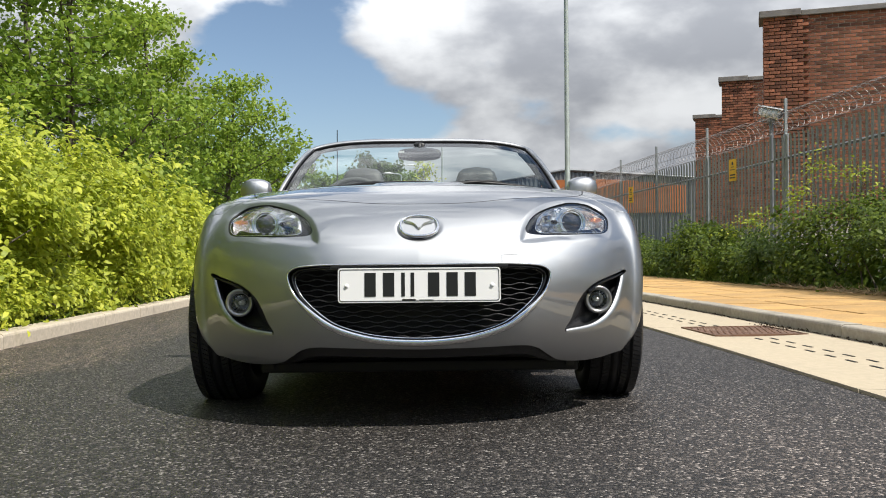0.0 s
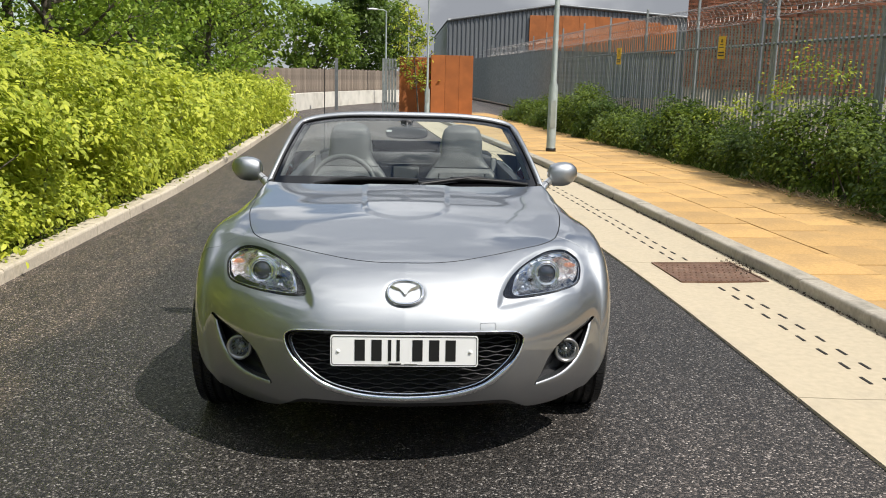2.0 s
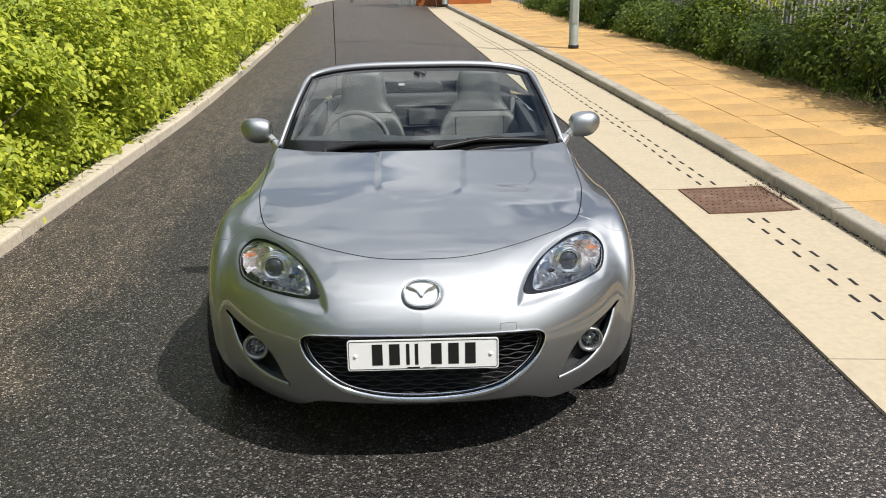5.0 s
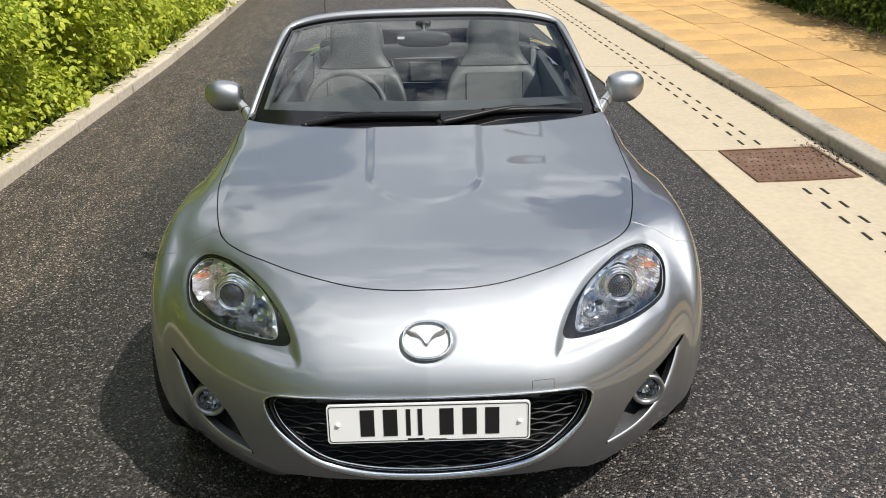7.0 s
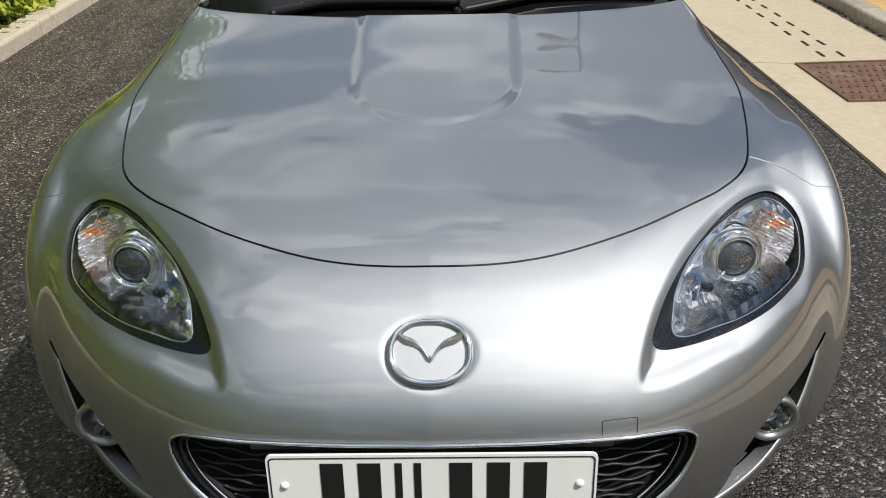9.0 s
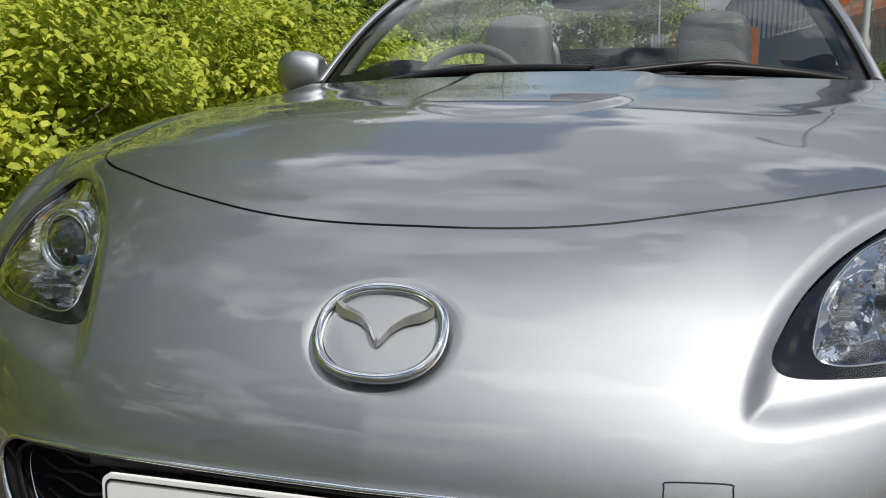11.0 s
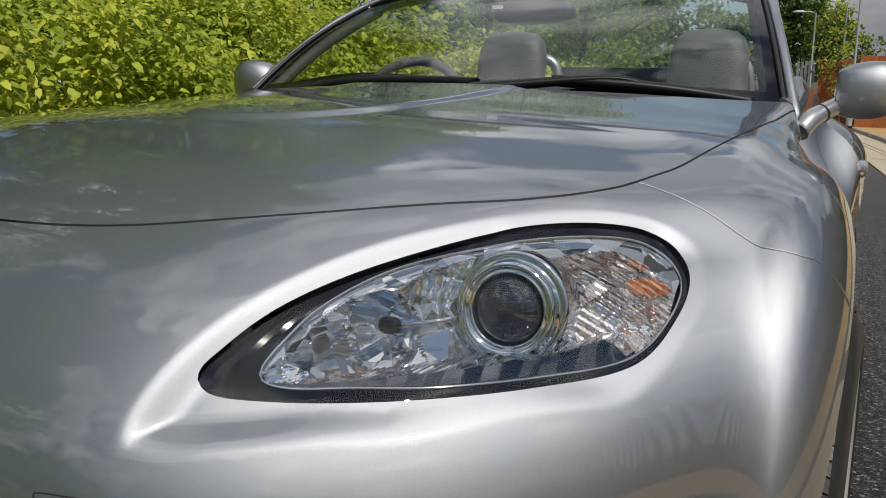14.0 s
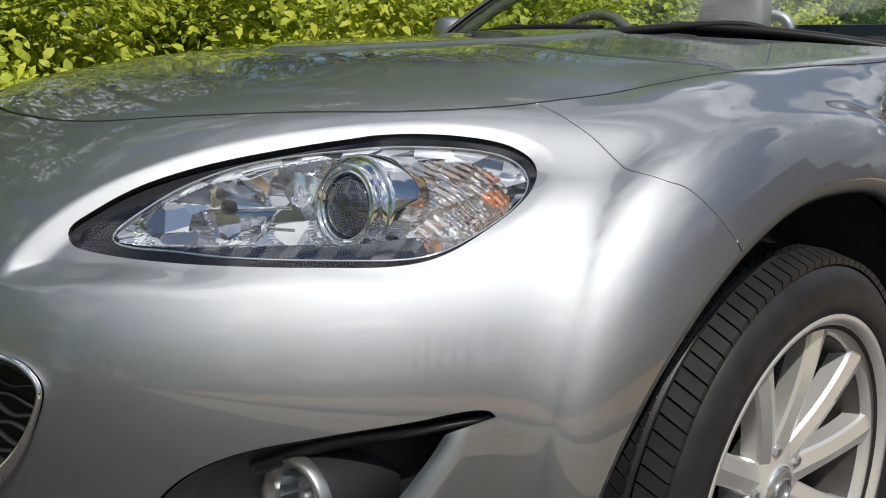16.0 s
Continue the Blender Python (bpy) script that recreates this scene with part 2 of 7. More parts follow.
BRICK = material("red_brick", (0.26, 0.098, 0.052), 0.85, vary=0.30, scale=9, bump=0.4, bump_scale=90, per="object", per_amount=0.55)
BRICK_REST = material("red_brick_rest", (0.26, 0.098, 0.052), 0.85, vary=0.30, scale=9, bump=0.4, bump_scale=90, per="island", per_amount=0.55)
MORTAR = material("mortar", (0.62, 0.55, 0.46), 0.95, vary=0.15, scale=20)
COPING = material("stone_coping", (0.22, 0.20, 0.18), 0.9, vary=0.25, scale=6, bump=0.3, bump_scale=60)
CORTEN = material("rust_orange_steel", (0.36, 0.115, 0.03), 0.7, 0.1, vary=0.18, scale=2.5, per="object", per_amount=0.1)
CLAD = material("grey_cladding", (0.16, 0.17, 0.18), 0.5, 0.3, vary=0.06, scale=1)
WHITE_WALL = material("white_wall", (0.62, 0.59, 0.52), 0.85, vary=0.12, scale=2, spot=(0.45, 0.42, 0.36), spot_scale=1.2)
OLD_WOOD = material("weathered_timber", (0.20, 0.16, 0.125), 0.85, vary=0.25, scale=5, per="object", per_amount=0.2)
BARK = material("grey_bark", (0.085, 0.07, 0.055), 0.9, vary=0.35, scale=14, bump=0.7, bump_scale=40)
YELLOW = material("warning_yellow", (0.75, 0.45, 0.02), 0.5, vary=0.08, scale=12)
WHITE_PAINT = material("white_paint", (0.78, 0.78, 0.77), 0.45)
DEAD = material("dry_stems", (0.32, 0.24, 0.14), 0.9, vary=0.2, scale=20)
LITTER = material("leaf_litter", (0.055, 0.038, 0.024), 0.95, vary=0.4, scale=60)
LEAF_HEDGE = leaf_material("hedge_leaf", (0.15, 0.24, 0.022), (0.76, 0.78, 0.10), 0.9)
LEAF_TREE = leaf_material("tree_leaf", (0.10, 0.20, 0.028), (0.42, 0.53, 0.07), 0.5)
LEAF_BUSH = leaf_material("bush_leaf", (0.028, 0.062, 0.010), (0.27, 0.36, 0.05), 0.9)
LEAF_DARK = leaf_material("far_leaf", (0.035, 0.075, 0.013), (0.15, 0.22, 0.035), 0.4)
LEAF_FAR = leaf_material("distant_leaf", (0.07, 0.14, 0.022), (0.32, 0.42, 0.06), 0.4)
GRASS = leaf_material("grass_blade", (0.05, 0.10, 0.015), (0.16, 0.22, 0.03), 2.0)


def asphalt():
    """Dark coarse asphalt with pale stone chips and a dusty, worn strip along the verge."""
    m = bpy.data.materials.new("asphalt")
    m.use_nodes = True
    nt = m.node_tree
    N, L = nt.nodes.new, nt.links.new
    b = nt.nodes["Principled BSDF"]
    co = N("ShaderNodeTexCoord")
    vor = N("ShaderNodeTexVoronoi")
    vor.inputs["Scale"].default_value = 135
    L(co.outputs["Object"], vor.inputs["Vector"])
    sepc = N("ShaderNodeSeparateColor")
    L(vor.outputs["Color"], sepc.inputs[0])
    chip = N("ShaderNodeValToRGB")
    e = chip.color_ramp.elements
    e[0].position, e[0].color = 0.0, (0.006, 0.0058, 0.0058, 1)
    e[1].position, e[1].color = 1.0, (0.27, 0.25, 0.23, 1)
    for at, c in ((0.38, 0.009), (0.58, 0.021), (0.78, 0.047), (0.92, 0.094)):
        k = e.new(at)
        k.color = (c, c * 0.88, c * 0.79, 1)
    L(sepc.outputs[0], chip.inputs[0])
    # worn, dusty ground: a strip along the left verge and the far stretch
    sep = N("ShaderNodeSeparateXYZ")
    L(co.outputs["Object"], sep.inputs[0])
    wob = N("ShaderNodeTexNoise")
    wob.inputs["Scale"].default_value, wob.inputs["Detail"].default_value = 1.3, 7
    L(co.outputs["Object"], wob.inputs["Vector"])
    edge = N("ShaderNodeMath")
    edge.operation = "MULTIPLY_ADD"
    edge.inputs[1].default_value = 1.5
    L(wob.outputs[0], edge.inputs[0])
    L(sep.outputs[0], edge.inputs[2])
    strip = N("ShaderNodeMapRange")
    strip.interpolation_type = "SMOOTHSTEP"
    strip.inputs[1].default_value, strip.inputs[2].default_value = -0.85, -1.25
    L(edge.outputs[0], strip.inputs[0])
    far = N("ShaderNodeMapRange")
    far.interpolation_type = "SMOOTHSTEP"
    far.inputs[1].default_value, far.inputs[2].default_value = 6.0, 18.0
    L(sep.outputs[1], far.inputs[0])
    both = N("ShaderNodeMath")
    both.operation = "MAXIMUM"
    L(strip.outputs[0], both.inputs[0])
    L(far.outputs[0], both.inputs[1])
    streak = N("ShaderNodeTexNoise")
    streak.inputs["Scale"].default_value, streak.inputs["Detail"].default_value = 6, 8
    mp = N("ShaderNodeMapping")
    mp.inputs["Scale"].default_value = (2.2, 0.5, 1)
    L(co.outputs["Object"], mp.inputs[0])
    L(mp.outputs[0], streak.inputs["Vector"])
    amt = N("ShaderNodeMath")
    amt.operation = "MULTIPLY"
    L(both.outputs[0], amt.inputs[0])
    sr = N("ShaderNodeMapRange")
    sr.inputs[1].default_value, sr.inputs[2].default_value, sr.inputs[3].default_value, sr.inputs[4].default_value = 0.35, 0.65, 0.25, 0.95
    L(streak.outputs[0], sr.inputs[0])
    L(sr.outputs[0], amt.inputs[1])
    mix = N("ShaderNodeMixRGB")
    dusty, film = N("ShaderNodeMixRGB"), N("ShaderNodeMixRGB")
    dusty.blend_type, dusty.inputs[0].default_value, dusty.inputs[2].default_value = "MULTIPLY", 1.0, (2.3, 2.0, 1.72, 1)
    film.blend_type, film.inputs[0].default_value, film.inputs[2].default_value = "ADD", 1.0, (0.020, 0.0165, 0.013, 1)
    L(chip.outputs[0], dusty.inputs[1])
    L(dusty.outputs[0], film.inputs[1])
    L(film.outputs[0], mix.inputs[2])
    # a paler, drier patch along the gutter towards the road's start
    pale, ahead, beside, dry = N("ShaderNodeMath"), N("ShaderNodeMapRange"), N("ShaderNodeMapRange"), N("ShaderNodeMixRGB")
    for n, lo, hi in ((ahead, 1.6, -0.6), (beside, 0.9, 2.1)):
        n.interpolation_type = "SMOOTHSTEP"
        n.inputs[1].default_value, n.inputs[2].default_value = lo, hi
    L(sep.outputs[1], ahead.inputs[0])
    L(edge.outputs[0], beside.inputs[0])
    pale.operation = "MULTIPLY"
    L(ahead.outputs[0], pale.inputs[0])
    L(beside.outputs[0], pale.inputs[1])
    lifted = N("ShaderNodeMixRGB")
    lifted.blend_type, lifted.inputs[0].default_value, lifted.inputs[2].default_value = "MULTIPLY", 1.0, (1.9, 1.78, 1.72, 1)
    L(chip.outputs[0], lifted.inputs[1])
    L(pale.outputs[0], dry.inputs[0])
    L(chip.outputs[0], dry.inputs[1])
    L(lifted.outputs[0], dry.inputs[2])
    L(amt.outputs[0], mix.inputs[0])
    L(dry.outputs[0], mix.inputs[1])
    L(mix.outputs[0], b.inputs["Base Color"])
    rr = N("ShaderNodeMapRange")
    rr.inputs[3].default_value, rr.inputs[4].default_value = 0.42, 0.75
    L(sepc.outputs[1], rr.inputs[0])
    L(rr.outputs[0], b.inputs["Roughness"])
    bp = N("ShaderNodeBump")
    bp.inputs["Strength"].default_value, bp.inputs["Distance"].default_value = 0.9, 0.006
    bp.invert = True
    L(vor.outputs["Distance"], bp.inputs["Height"])
    L(bp.outputs[0], b.inputs["Normal"])
    return m


ASPHALT = asphalt()

# ---- building helpers ----


def as_mesh(name, verts, faces, mats, smooth=True, index=None):
    me = bpy.data.meshes.new(name)
    me.from_pydata([tuple(map(float, v)) for v in verts] if not isinstance(verts, np.ndarray) else verts.tolist(), [], faces.tolist() if isinstance(faces, np.ndarray) else faces)
    for m in (mats if isinstance(mats, (list, tuple)) else [mats]):
        me.materials.append(m)
    if smooth:
        me.polygons.foreach_set("use_smooth", np.ones(len(me.polygons), bool))
    if index is not None:
        me.polygons.foreach_set("material_index", np.asarray(index, np.int32))
    me.update()
    return me


def shape(name, verts, faces, mats, parent=None, label="", smooth=True, index=None):
    ob = new(name, as_mesh(name, verts, faces, mats, smooth, index))
    ob.parent = parent
    if label:
        ob["label"] = label
    return ob


def part(name, bm, mats, parent=None, label="", smooth=False):
    me = bpy.data.meshes.new(name)
    bm.normal_update()
    bm.to_mesh(me)
    bm.free()
    for m in (mats if isinstance(mats, (list, tuple)) else [mats]):
        me.materials.append(m)
    if smooth:
        me.polygons.foreach_set("use_smooth", np.ones(len(me.polygons), bool))
    ob = new(name, me)
    ob.parent = parent
    if label:
        ob["label"] = label
    return ob


def box(bm, lo, hi, bevel=0.0, segments=2):
    """A box from corner to corner, with rounded edges."""
    r = bmesh.ops.create_cube(bm, size=1.0)
    for v in r["verts"]:
        v.co = Vector([lo[i] + (v.co[i] + 0.5) * (hi[i] - lo[i]) for i in range(3)])
    if bevel:
        edges = list({e for v in r["verts"] for e in v.link_edges})
        return bmesh.ops.bevel(bm, geom=edges, offset=bevel, segments=segments, affect="EDGES", profile=0.6)["verts"]
    return r["verts"]


def box_part(name, lo, hi, mat, parent=None, label="", bevel=0.004):
    bm = bmesh.new()
    box(bm, lo, hi, bevel)
    return part(name, bm, mat, parent, label)


def turned(profile, n=48, axis="z"):
    """Verts and faces of (radius, height) points turned about an axis."""
    a = np.arange(n) * 2 * np.pi / n
    v = []
    for r, h in profile:
        ring = np.column_stack((r * np.cos(a), r * np.sin(a), np.full(n, h)))
        v.append(ring)
    v = np.vstack(v)
    if axis == "x":
        v = v[:, [2, 0, 1]]
    if axis == "y":
        v = v[:, [1, 2, 0]]
    f = []
    for i in range(len(profile) - 1):
        for j in range(n):
            k = (j + 1) % n
            f.append((i * n + j, i * n + k, (i + 1) * n + k, (i + 1) * n + j))
    return v, f


def tube(path, radius, n=8, closed=False, flat=1.0, up=(0, 0, 1)):
    """Verts and faces of a tube along a path; flat squeezes it across."""
    p = np.asarray(path, float)
    m = len(p)
    t = (np.roll(p, -1, 0) - np.roll(p, 1, 0)) if closed else np.gradient(p, axis=0)
    t /= np.linalg.norm(t, axis=1)[:, None] + 1e-12
    side = np.cross(t, np.asarray(up, float))
    side /= np.linalg.norm(side, axis=1)[:, None] + 1e-9
    top = np.cross(side, t)
    r = np.broadcast_to(np.asarray(radius, float), (m,))
    a = np.arange(n) * 2 * np.pi / n
    v = (p[:, None] + r[:, None, None] * (np.cos(a)[None, :, None] * side[:, None] + flat * np.sin(a)[None, :, None] * top[:, None])).reshape(-1, 3)
    f = []
    for i in range(m if closed else m - 1):
        k = (i + 1) % m
        for j in range(n):
            l = (j + 1) % n
            f.append((i * n + j, i * n + l, k * n + l, k * n + j))
    if not closed:
        f.append(tuple(range(n)))
        f.append(tuple((m - 1) * n + j for j in reversed(range(n))))
    return v, f


def joined(*pieces):
    """Several (verts, faces) as one."""
    v, f, o = [], [], 0
    for a, b in pieces:
        v.append(np.asarray(a, float))
        f += [tuple(i + o for i in q) for q in b]
        o += len(a)
    return np.vstack(v), f


def curve(points, n=200, closed=False):
    """A smooth line through a few points (any dimension), evenly sampled."""
    p = np.asarray(points, float)
    if closed:
        q = np.vstack((p[-1], p, p[0], p[1]))
    else:
        q = np.vstack((2 * p[0] - p[1], p, 2 * p[-1] - p[-2]))
    out = []
    for i in range(1, len(q) - 2):
        s = np.linspace(0, 1, 24, endpoint=False)[:, None]
        a, b, c, d = q[i - 1], q[i], q[i + 1], q[i + 2]
        out.append(0.5 * (2 * b + (c - a) * s + (2 * a - 5 * b + 4 * c - d) * s**2 + (3 * b - a - 3 * c + d) * s**3))
    out = np.vstack(out + [q[-2:-1]])
    l = np.r_[0, np.cumsum(np.linalg.norm(np.diff(out, axis=0), axis=1))]
    s = np.linspace(0, l[-1], n + 1 if closed else n)
    res = np.column_stack([np.interp(s, l, out[:, k]) for k in range(out.shape[1])])
    return res[:-1] if closed else res


def keyed(t, keys):
    """A smooth function through (t, value) keys."""
    k = np.array(keys, float)
    x, y = k[:, 0], k[:, 1]
    h = np.diff(x)
    d = np.diff(y) / h
    m = np.zeros_like(y)
    m[1:-1] = np.where(d[:-1] * d[1:] > 0, (d[:-1] * h[1:] + d[1:] * h[:-1]) / (h[:-1] + h[1:]), 0)
    m[0], m[-1] = d[0], d[-1]
    t = np.asarray(t, float)
    i = np.clip(np.searchsorted(x, t) - 1, 0, len(h) - 1)
    s = (t - x[i]) / h[i]
    inside = ((2 * s**3 - 3 * s**2 + 1) * y[i] + (s**3 - 2 * s**2 + s) * h[i] * m[i]
              + (3 * s**2 - 2 * s**3) * y[i + 1] + (s**3 - s**2) * h[i] * m[i + 1])
    return np.where(t < x[0], y[0] + m[0] * (t - x[0]), np.where(t > x[-1], y[-1] + m[-1] * (t - x[-1]), inside))


def step(a, b, t):
    s = np.clip((np.asarray(t, float) - a) / (b - a), 0, 1)
    return s * s * (3 - 2 * s)


def smax(a, b, r):
    e = np.maximum(r - np.abs(a - b), 0) / r
    return np.maximum(a, b) + e * e * r * 0.25


def within(polygon, pts):
    """Which points lie inside a closed polygon, in two dimensions."""
    x, y = pts[:, 0], pts[:, 1]
    a, b = polygon, np.roll(polygon, -1, 0)
    res = np.zeros(len(pts), bool)
    for (x0, y0), (x1, y1) in zip(a, b):
        if y0 == y1:
            continue
        res ^= ((y0 > y) != (y1 > y)) & (x < (x1 - x0) * (y - y0) / (y1 - y0) + x0)
    return res


def distance_to(line, pts, closed=True):
    """Distance of points from a polyline and the nearest place on it."""
    a = line if closed else line[:-1]
    b = np.roll(line, -1, 0) if closed else line[1:]
    best, near = np.full(len(pts), 1e9), np.zeros_like(pts)
    for p, q in zip(a, b):
        d = q - p
        s = np.clip(((pts - p) @ d) / (d @ d + 1e-15), 0, 1)
        c = p + s[:, None] * d
        l = np.linalg.norm(pts - c, axis=1)
        w = l < best
        best[w], near[w] = l[w], c[w]
    return best, near

# ---- the ground ----
LEFT_EDGE = [(-14, -2.76), (3, -2.72), (7, -2.70), (11, -2.81), (16, -3.03), (26.5, -3.60), (41, -5.1), (70, -10)]
GUTTER = [(-14, 2.0), (-6, 1.94), (0, 1.87), (3, 1.79), (5.3, 1.66), (7.6, 1.48), (13, 1.12), (25, 0.28), (30, 0.0), (70, -3)]
KERB_LINE = [(-14, 3.0), (-6, 2.93), (0, 2.87), (2, 2.83), (5.1, 2.68), (8, 2.50), (12.7, 2.14), (18.9, 1.55), (27, 0.78), (70, -3)]


def left_edge(y):
    return keyed(y, LEFT_EDGE)


def gutter(y):
    return keyed(y, GUTTER)


def kerb_line(y):
    return keyed(y, KERB_LINE)


def sheet(name, rows, mat, label, category, kind="structure"):
    """A strip of ground between lines; rows of points across, one row along."""
    n = len(rows[0])
    v = np.vstack(rows)
    f = [(i * n + j, i * n + j + 1, (i + 1) * n + j + 1, (i + 1) * n + j) for i in range(len(rows) - 1) for j in range(n - 1)]
    return tagged(shape(name, v, f, mat), label, category, kind=kind)


def build_ground():
    a = np.linspace(0, 2 * np.pi, 48, endpoint=False)
    rings = [0, 30, 80, 200, 600, 2000]
    v = np.vstack([[(0, 0, -0.16)]] + [np.column_stack((r * np.cos(a), r * np.sin(a), np.full(48, -0.16))) for r in rings[1:]])
    f = [(0, 1 + i, 1 + (i + 1) % 48) for i in range(48)]
    for k in range(4):
        f += [(1 + k * 48 + i, 1 + (k + 1) * 48 + i, 1 + (k + 1) * 48 + (i + 1) % 48, 1 + k * 48 + (i + 1) % 48) for i in range(48)]
    tagged(shape("ground", v, f, GRASS_GROUND), "rough green ground reaching to the horizon", "ground", kind="structure")
    ys = np.linspace(-14, 62, 96)
    rows = []
    for y in ys:
        l, r = left_edge(y), gutter(y)
        if y > 27.5:
            r = r + 6 * step(27.5, 30, y)
        x = np.linspace(l, r, 13)
        s = (x - (l + r) / 2) / ((r - l) / 2)
        rows.append(np.column_stack((x, np.full(13, y), 0.030 * (1 - s**4))))
    sheet("road", rows, ASPHALT, "dark coarse asphalt road with a dusty worn edge", "road")
    for nm, x0, x1, y0, y1, z, mat, lab in (("verge", -30, None, -14, 62, 0.07, SOIL, "dark soil verge under the hedge"), ("verge", None, 30, -14, 62, 0.075, SOIL, "dark soil bed under the bushes")):
        rows = []
        for y in np.linspace(y0, y1, 60):
            if x1 is None:
                xs = np.linspace(x0, left_edge(y) - 0.13, 12)
            else:
                xs = np.linspace(kerb_line(y) + (2.30 if y < 27 else 5), x1, 12)
            rows.append(np.column_stack((xs, np.full(12, y), np.full(12, z))))
        sheet(nm, rows, mat, lab, "soil")
    rows = []
    for y in np.linspace(-14, 30, 60):
        xs = np.linspace(kerb_line(y) + 0.10, kerb_line(y) + 2.45, 5)
        rows.append(np.column_stack((xs, np.full(5, y), np.full(5, 0.082))))
    return sheet("pavement", rows, SAND, "sandy bed of the buff paved footway", "pavement")


pavement = build_ground()

# concrete drainage channel beside the road
channel = tagged(new("drainage_channel"), "pale concrete drainage channel with paired slots beside the kerb", "channel", kind="structure")


def channel_slab(y0, y1):
    rows_v, f = [], []
    for y in np.linspace(y0 + 0.004, y1 - 0.004, 5):
        x = np.linspace(gutter(y), kerb_line(y) + 0.02, 5)
        rows_v += [(xx, y, 0.004 + 0.012 * abs(2 * s - 1) ** 2) for xx, s in zip(x, np.linspace(0, 1, 5))]
    for i in range(4):
        for j in range(4):
            f.append((i * 5 + j, i * 5 + j + 1, (i + 1) * 5 + j + 1, (i + 1) * 5 + j))
    edge = [0, 5, 10, 15, 20]
    n = len(rows_v)
    rows_v += [(rows_v[k][0], rows_v[k][1], -0.08) for k in edge] + [(rows_v[k][0], rows_v[k][1], -0.08) for k in range(5)]
    f += [(edge[k], edge[k + 1], n + k + 1, n + k) for k in range(4)]
    f += [(k + 1, k, n + 5 + k, n + 6 + k) for k in range(4)]
    return shape("slab", np.array(rows_v), f, CONCRETE, channel, smooth=False)


cuts = [-14, -10.9, -7.9, -5.0, -2.2, 0.86, 3.90, 6.8, 9.7, 12.7, 15.6, 18.6, 21.5, 24.5, 27.4]
for a_, b_ in zip(cuts, cuts[1:]):
    channel_slab(a_, b_)


# each slot is a solid block, the shade of a hole in its near-black colour
def slot_mesh():
    bm = bmesh.new()
    box(bm, (-0.009, -0.052, -0.03), (0.009, 0.052, 0.0025))
    me = bpy.data.meshes.new("slot")
    bm.to_mesh(me)
    bm.free()
    me.materials.append(SLOT_SHADE)
    return me


slot = slot_mesh()
for y in [3.04 - 0.24 * k for k in range(20)] + [4.09 + 0.24 * k for k in range(72)]:
    lean = math.atan2(kerb_line(y + 0.3) - kerb_line(y), 0.3)
    for side in (-0.53, -0.42):
        o = new("slot", slot)
        o.matrix_world = pose(kerb_line(y) + side + random.uniform(-0.006, 0.006), y + random.uniform(-0.008, 0.008), 0.0055, 0, 0, -math.degrees(lean) + random.uniform(-2, 2))
        o.parent = channel


def manhole():
    e = tagged(new("manhole_cover"), "brown rusty iron manhole cover with diagonal treads in the channel", "manhole cover")
    e.matrix_world = pose(2.34, 3.57, 0.010, 0, 0, 3.5)
    bm = bmesh.new()
    box(bm, (-0.335, -0.335, -0.02), (0.335, 0.335, 0.002), 0.002, 1)
    for lo, hi in (((-0.335, -0.335), (0.335, -0.318)), ((-0.335, 0.318), (0.335, 0.335)), ((-0.335, -0.318), (-0.318, 0.318)), ((0.318, -0.318), (0.335, 0.318))):
        box(bm, (*lo, 0.0), (*hi, 0.008))
    part("frame", bm, RUST_IRON, e)
    bm = bmesh.new()
    for i in range(-13, 14):
        for j in range(7):
            c = Vector((i * 0.045 + (j - 3) * 0.03, (j - 3) * 0.088, 0.0))
            if abs(c.x) < 0.295:
                vs = box(bm, (-0.036, -0.006, 0), (0.036, 0.006, 0.007))
                r = Matrix.Translation(c) @ Matrix.Rotation(radians(62 if (j % 2) else 58), 4, "Z")
                for q in vs:
                    q.co = r @ q.co
    part("tread", bm, RUST_IRON, e)


manhole()


def kerb_block(length, w, h, mat):
    """A kerb stone with a rounded upper edge, lying along y."""
    sec = [(0, -0.08), (0, h - 0.022), (0.004, h - 0.010), (0.012, h - 0.003), (0.022, h), (w, h), (w, -0.08)]
    v, f = [], []
    for y in (0.003, length - 0.003):
        v += [(a, y, b) for a, b in sec]
    n = len(sec)
    f += [(i, i + 1, n + i + 1, n + i) for i in range(n - 1)]
    f += [tuple(range(n))[::-1], tuple(range(n, 2 * n))]
    return as_mesh("kerb_stone", np.array(v), f, mat, smooth=False)


def kerb_row(name, line, mirrored, w, h, mat, label, y0, y1, length=0.915):
    top = tagged(new(name), label, "kerb", kind="structure")
    me = kerb_block(length, w, h, mat)
    y = y0
    while y < y1:
        x0, x1 = float(line(y)), float(line(y + length))
        o = new("kerb_stone", me)
        o.parent = top
        turn = -math.degrees(math.atan2(x1 - x0, length))
        o.matrix_world = pose(x0 + random.uniform(-0.003, 0.003), y, random.uniform(-0.003, 0.003), 0, 0, turn) @ Matrix.Diagonal((-1 if mirrored else 1, 1, 1, 1))
        y += length


kerb_row("kerb_right", kerb_line, False, 0.150, 0.10, KERB, "weathered grey concrete kerb beside the footway", -8, 27.2)
kerb_row("kerb_left", left_edge, True, 0.16, 0.10, KERB_PALE, "pale concrete kerb below the hedge", -8, 26.4)


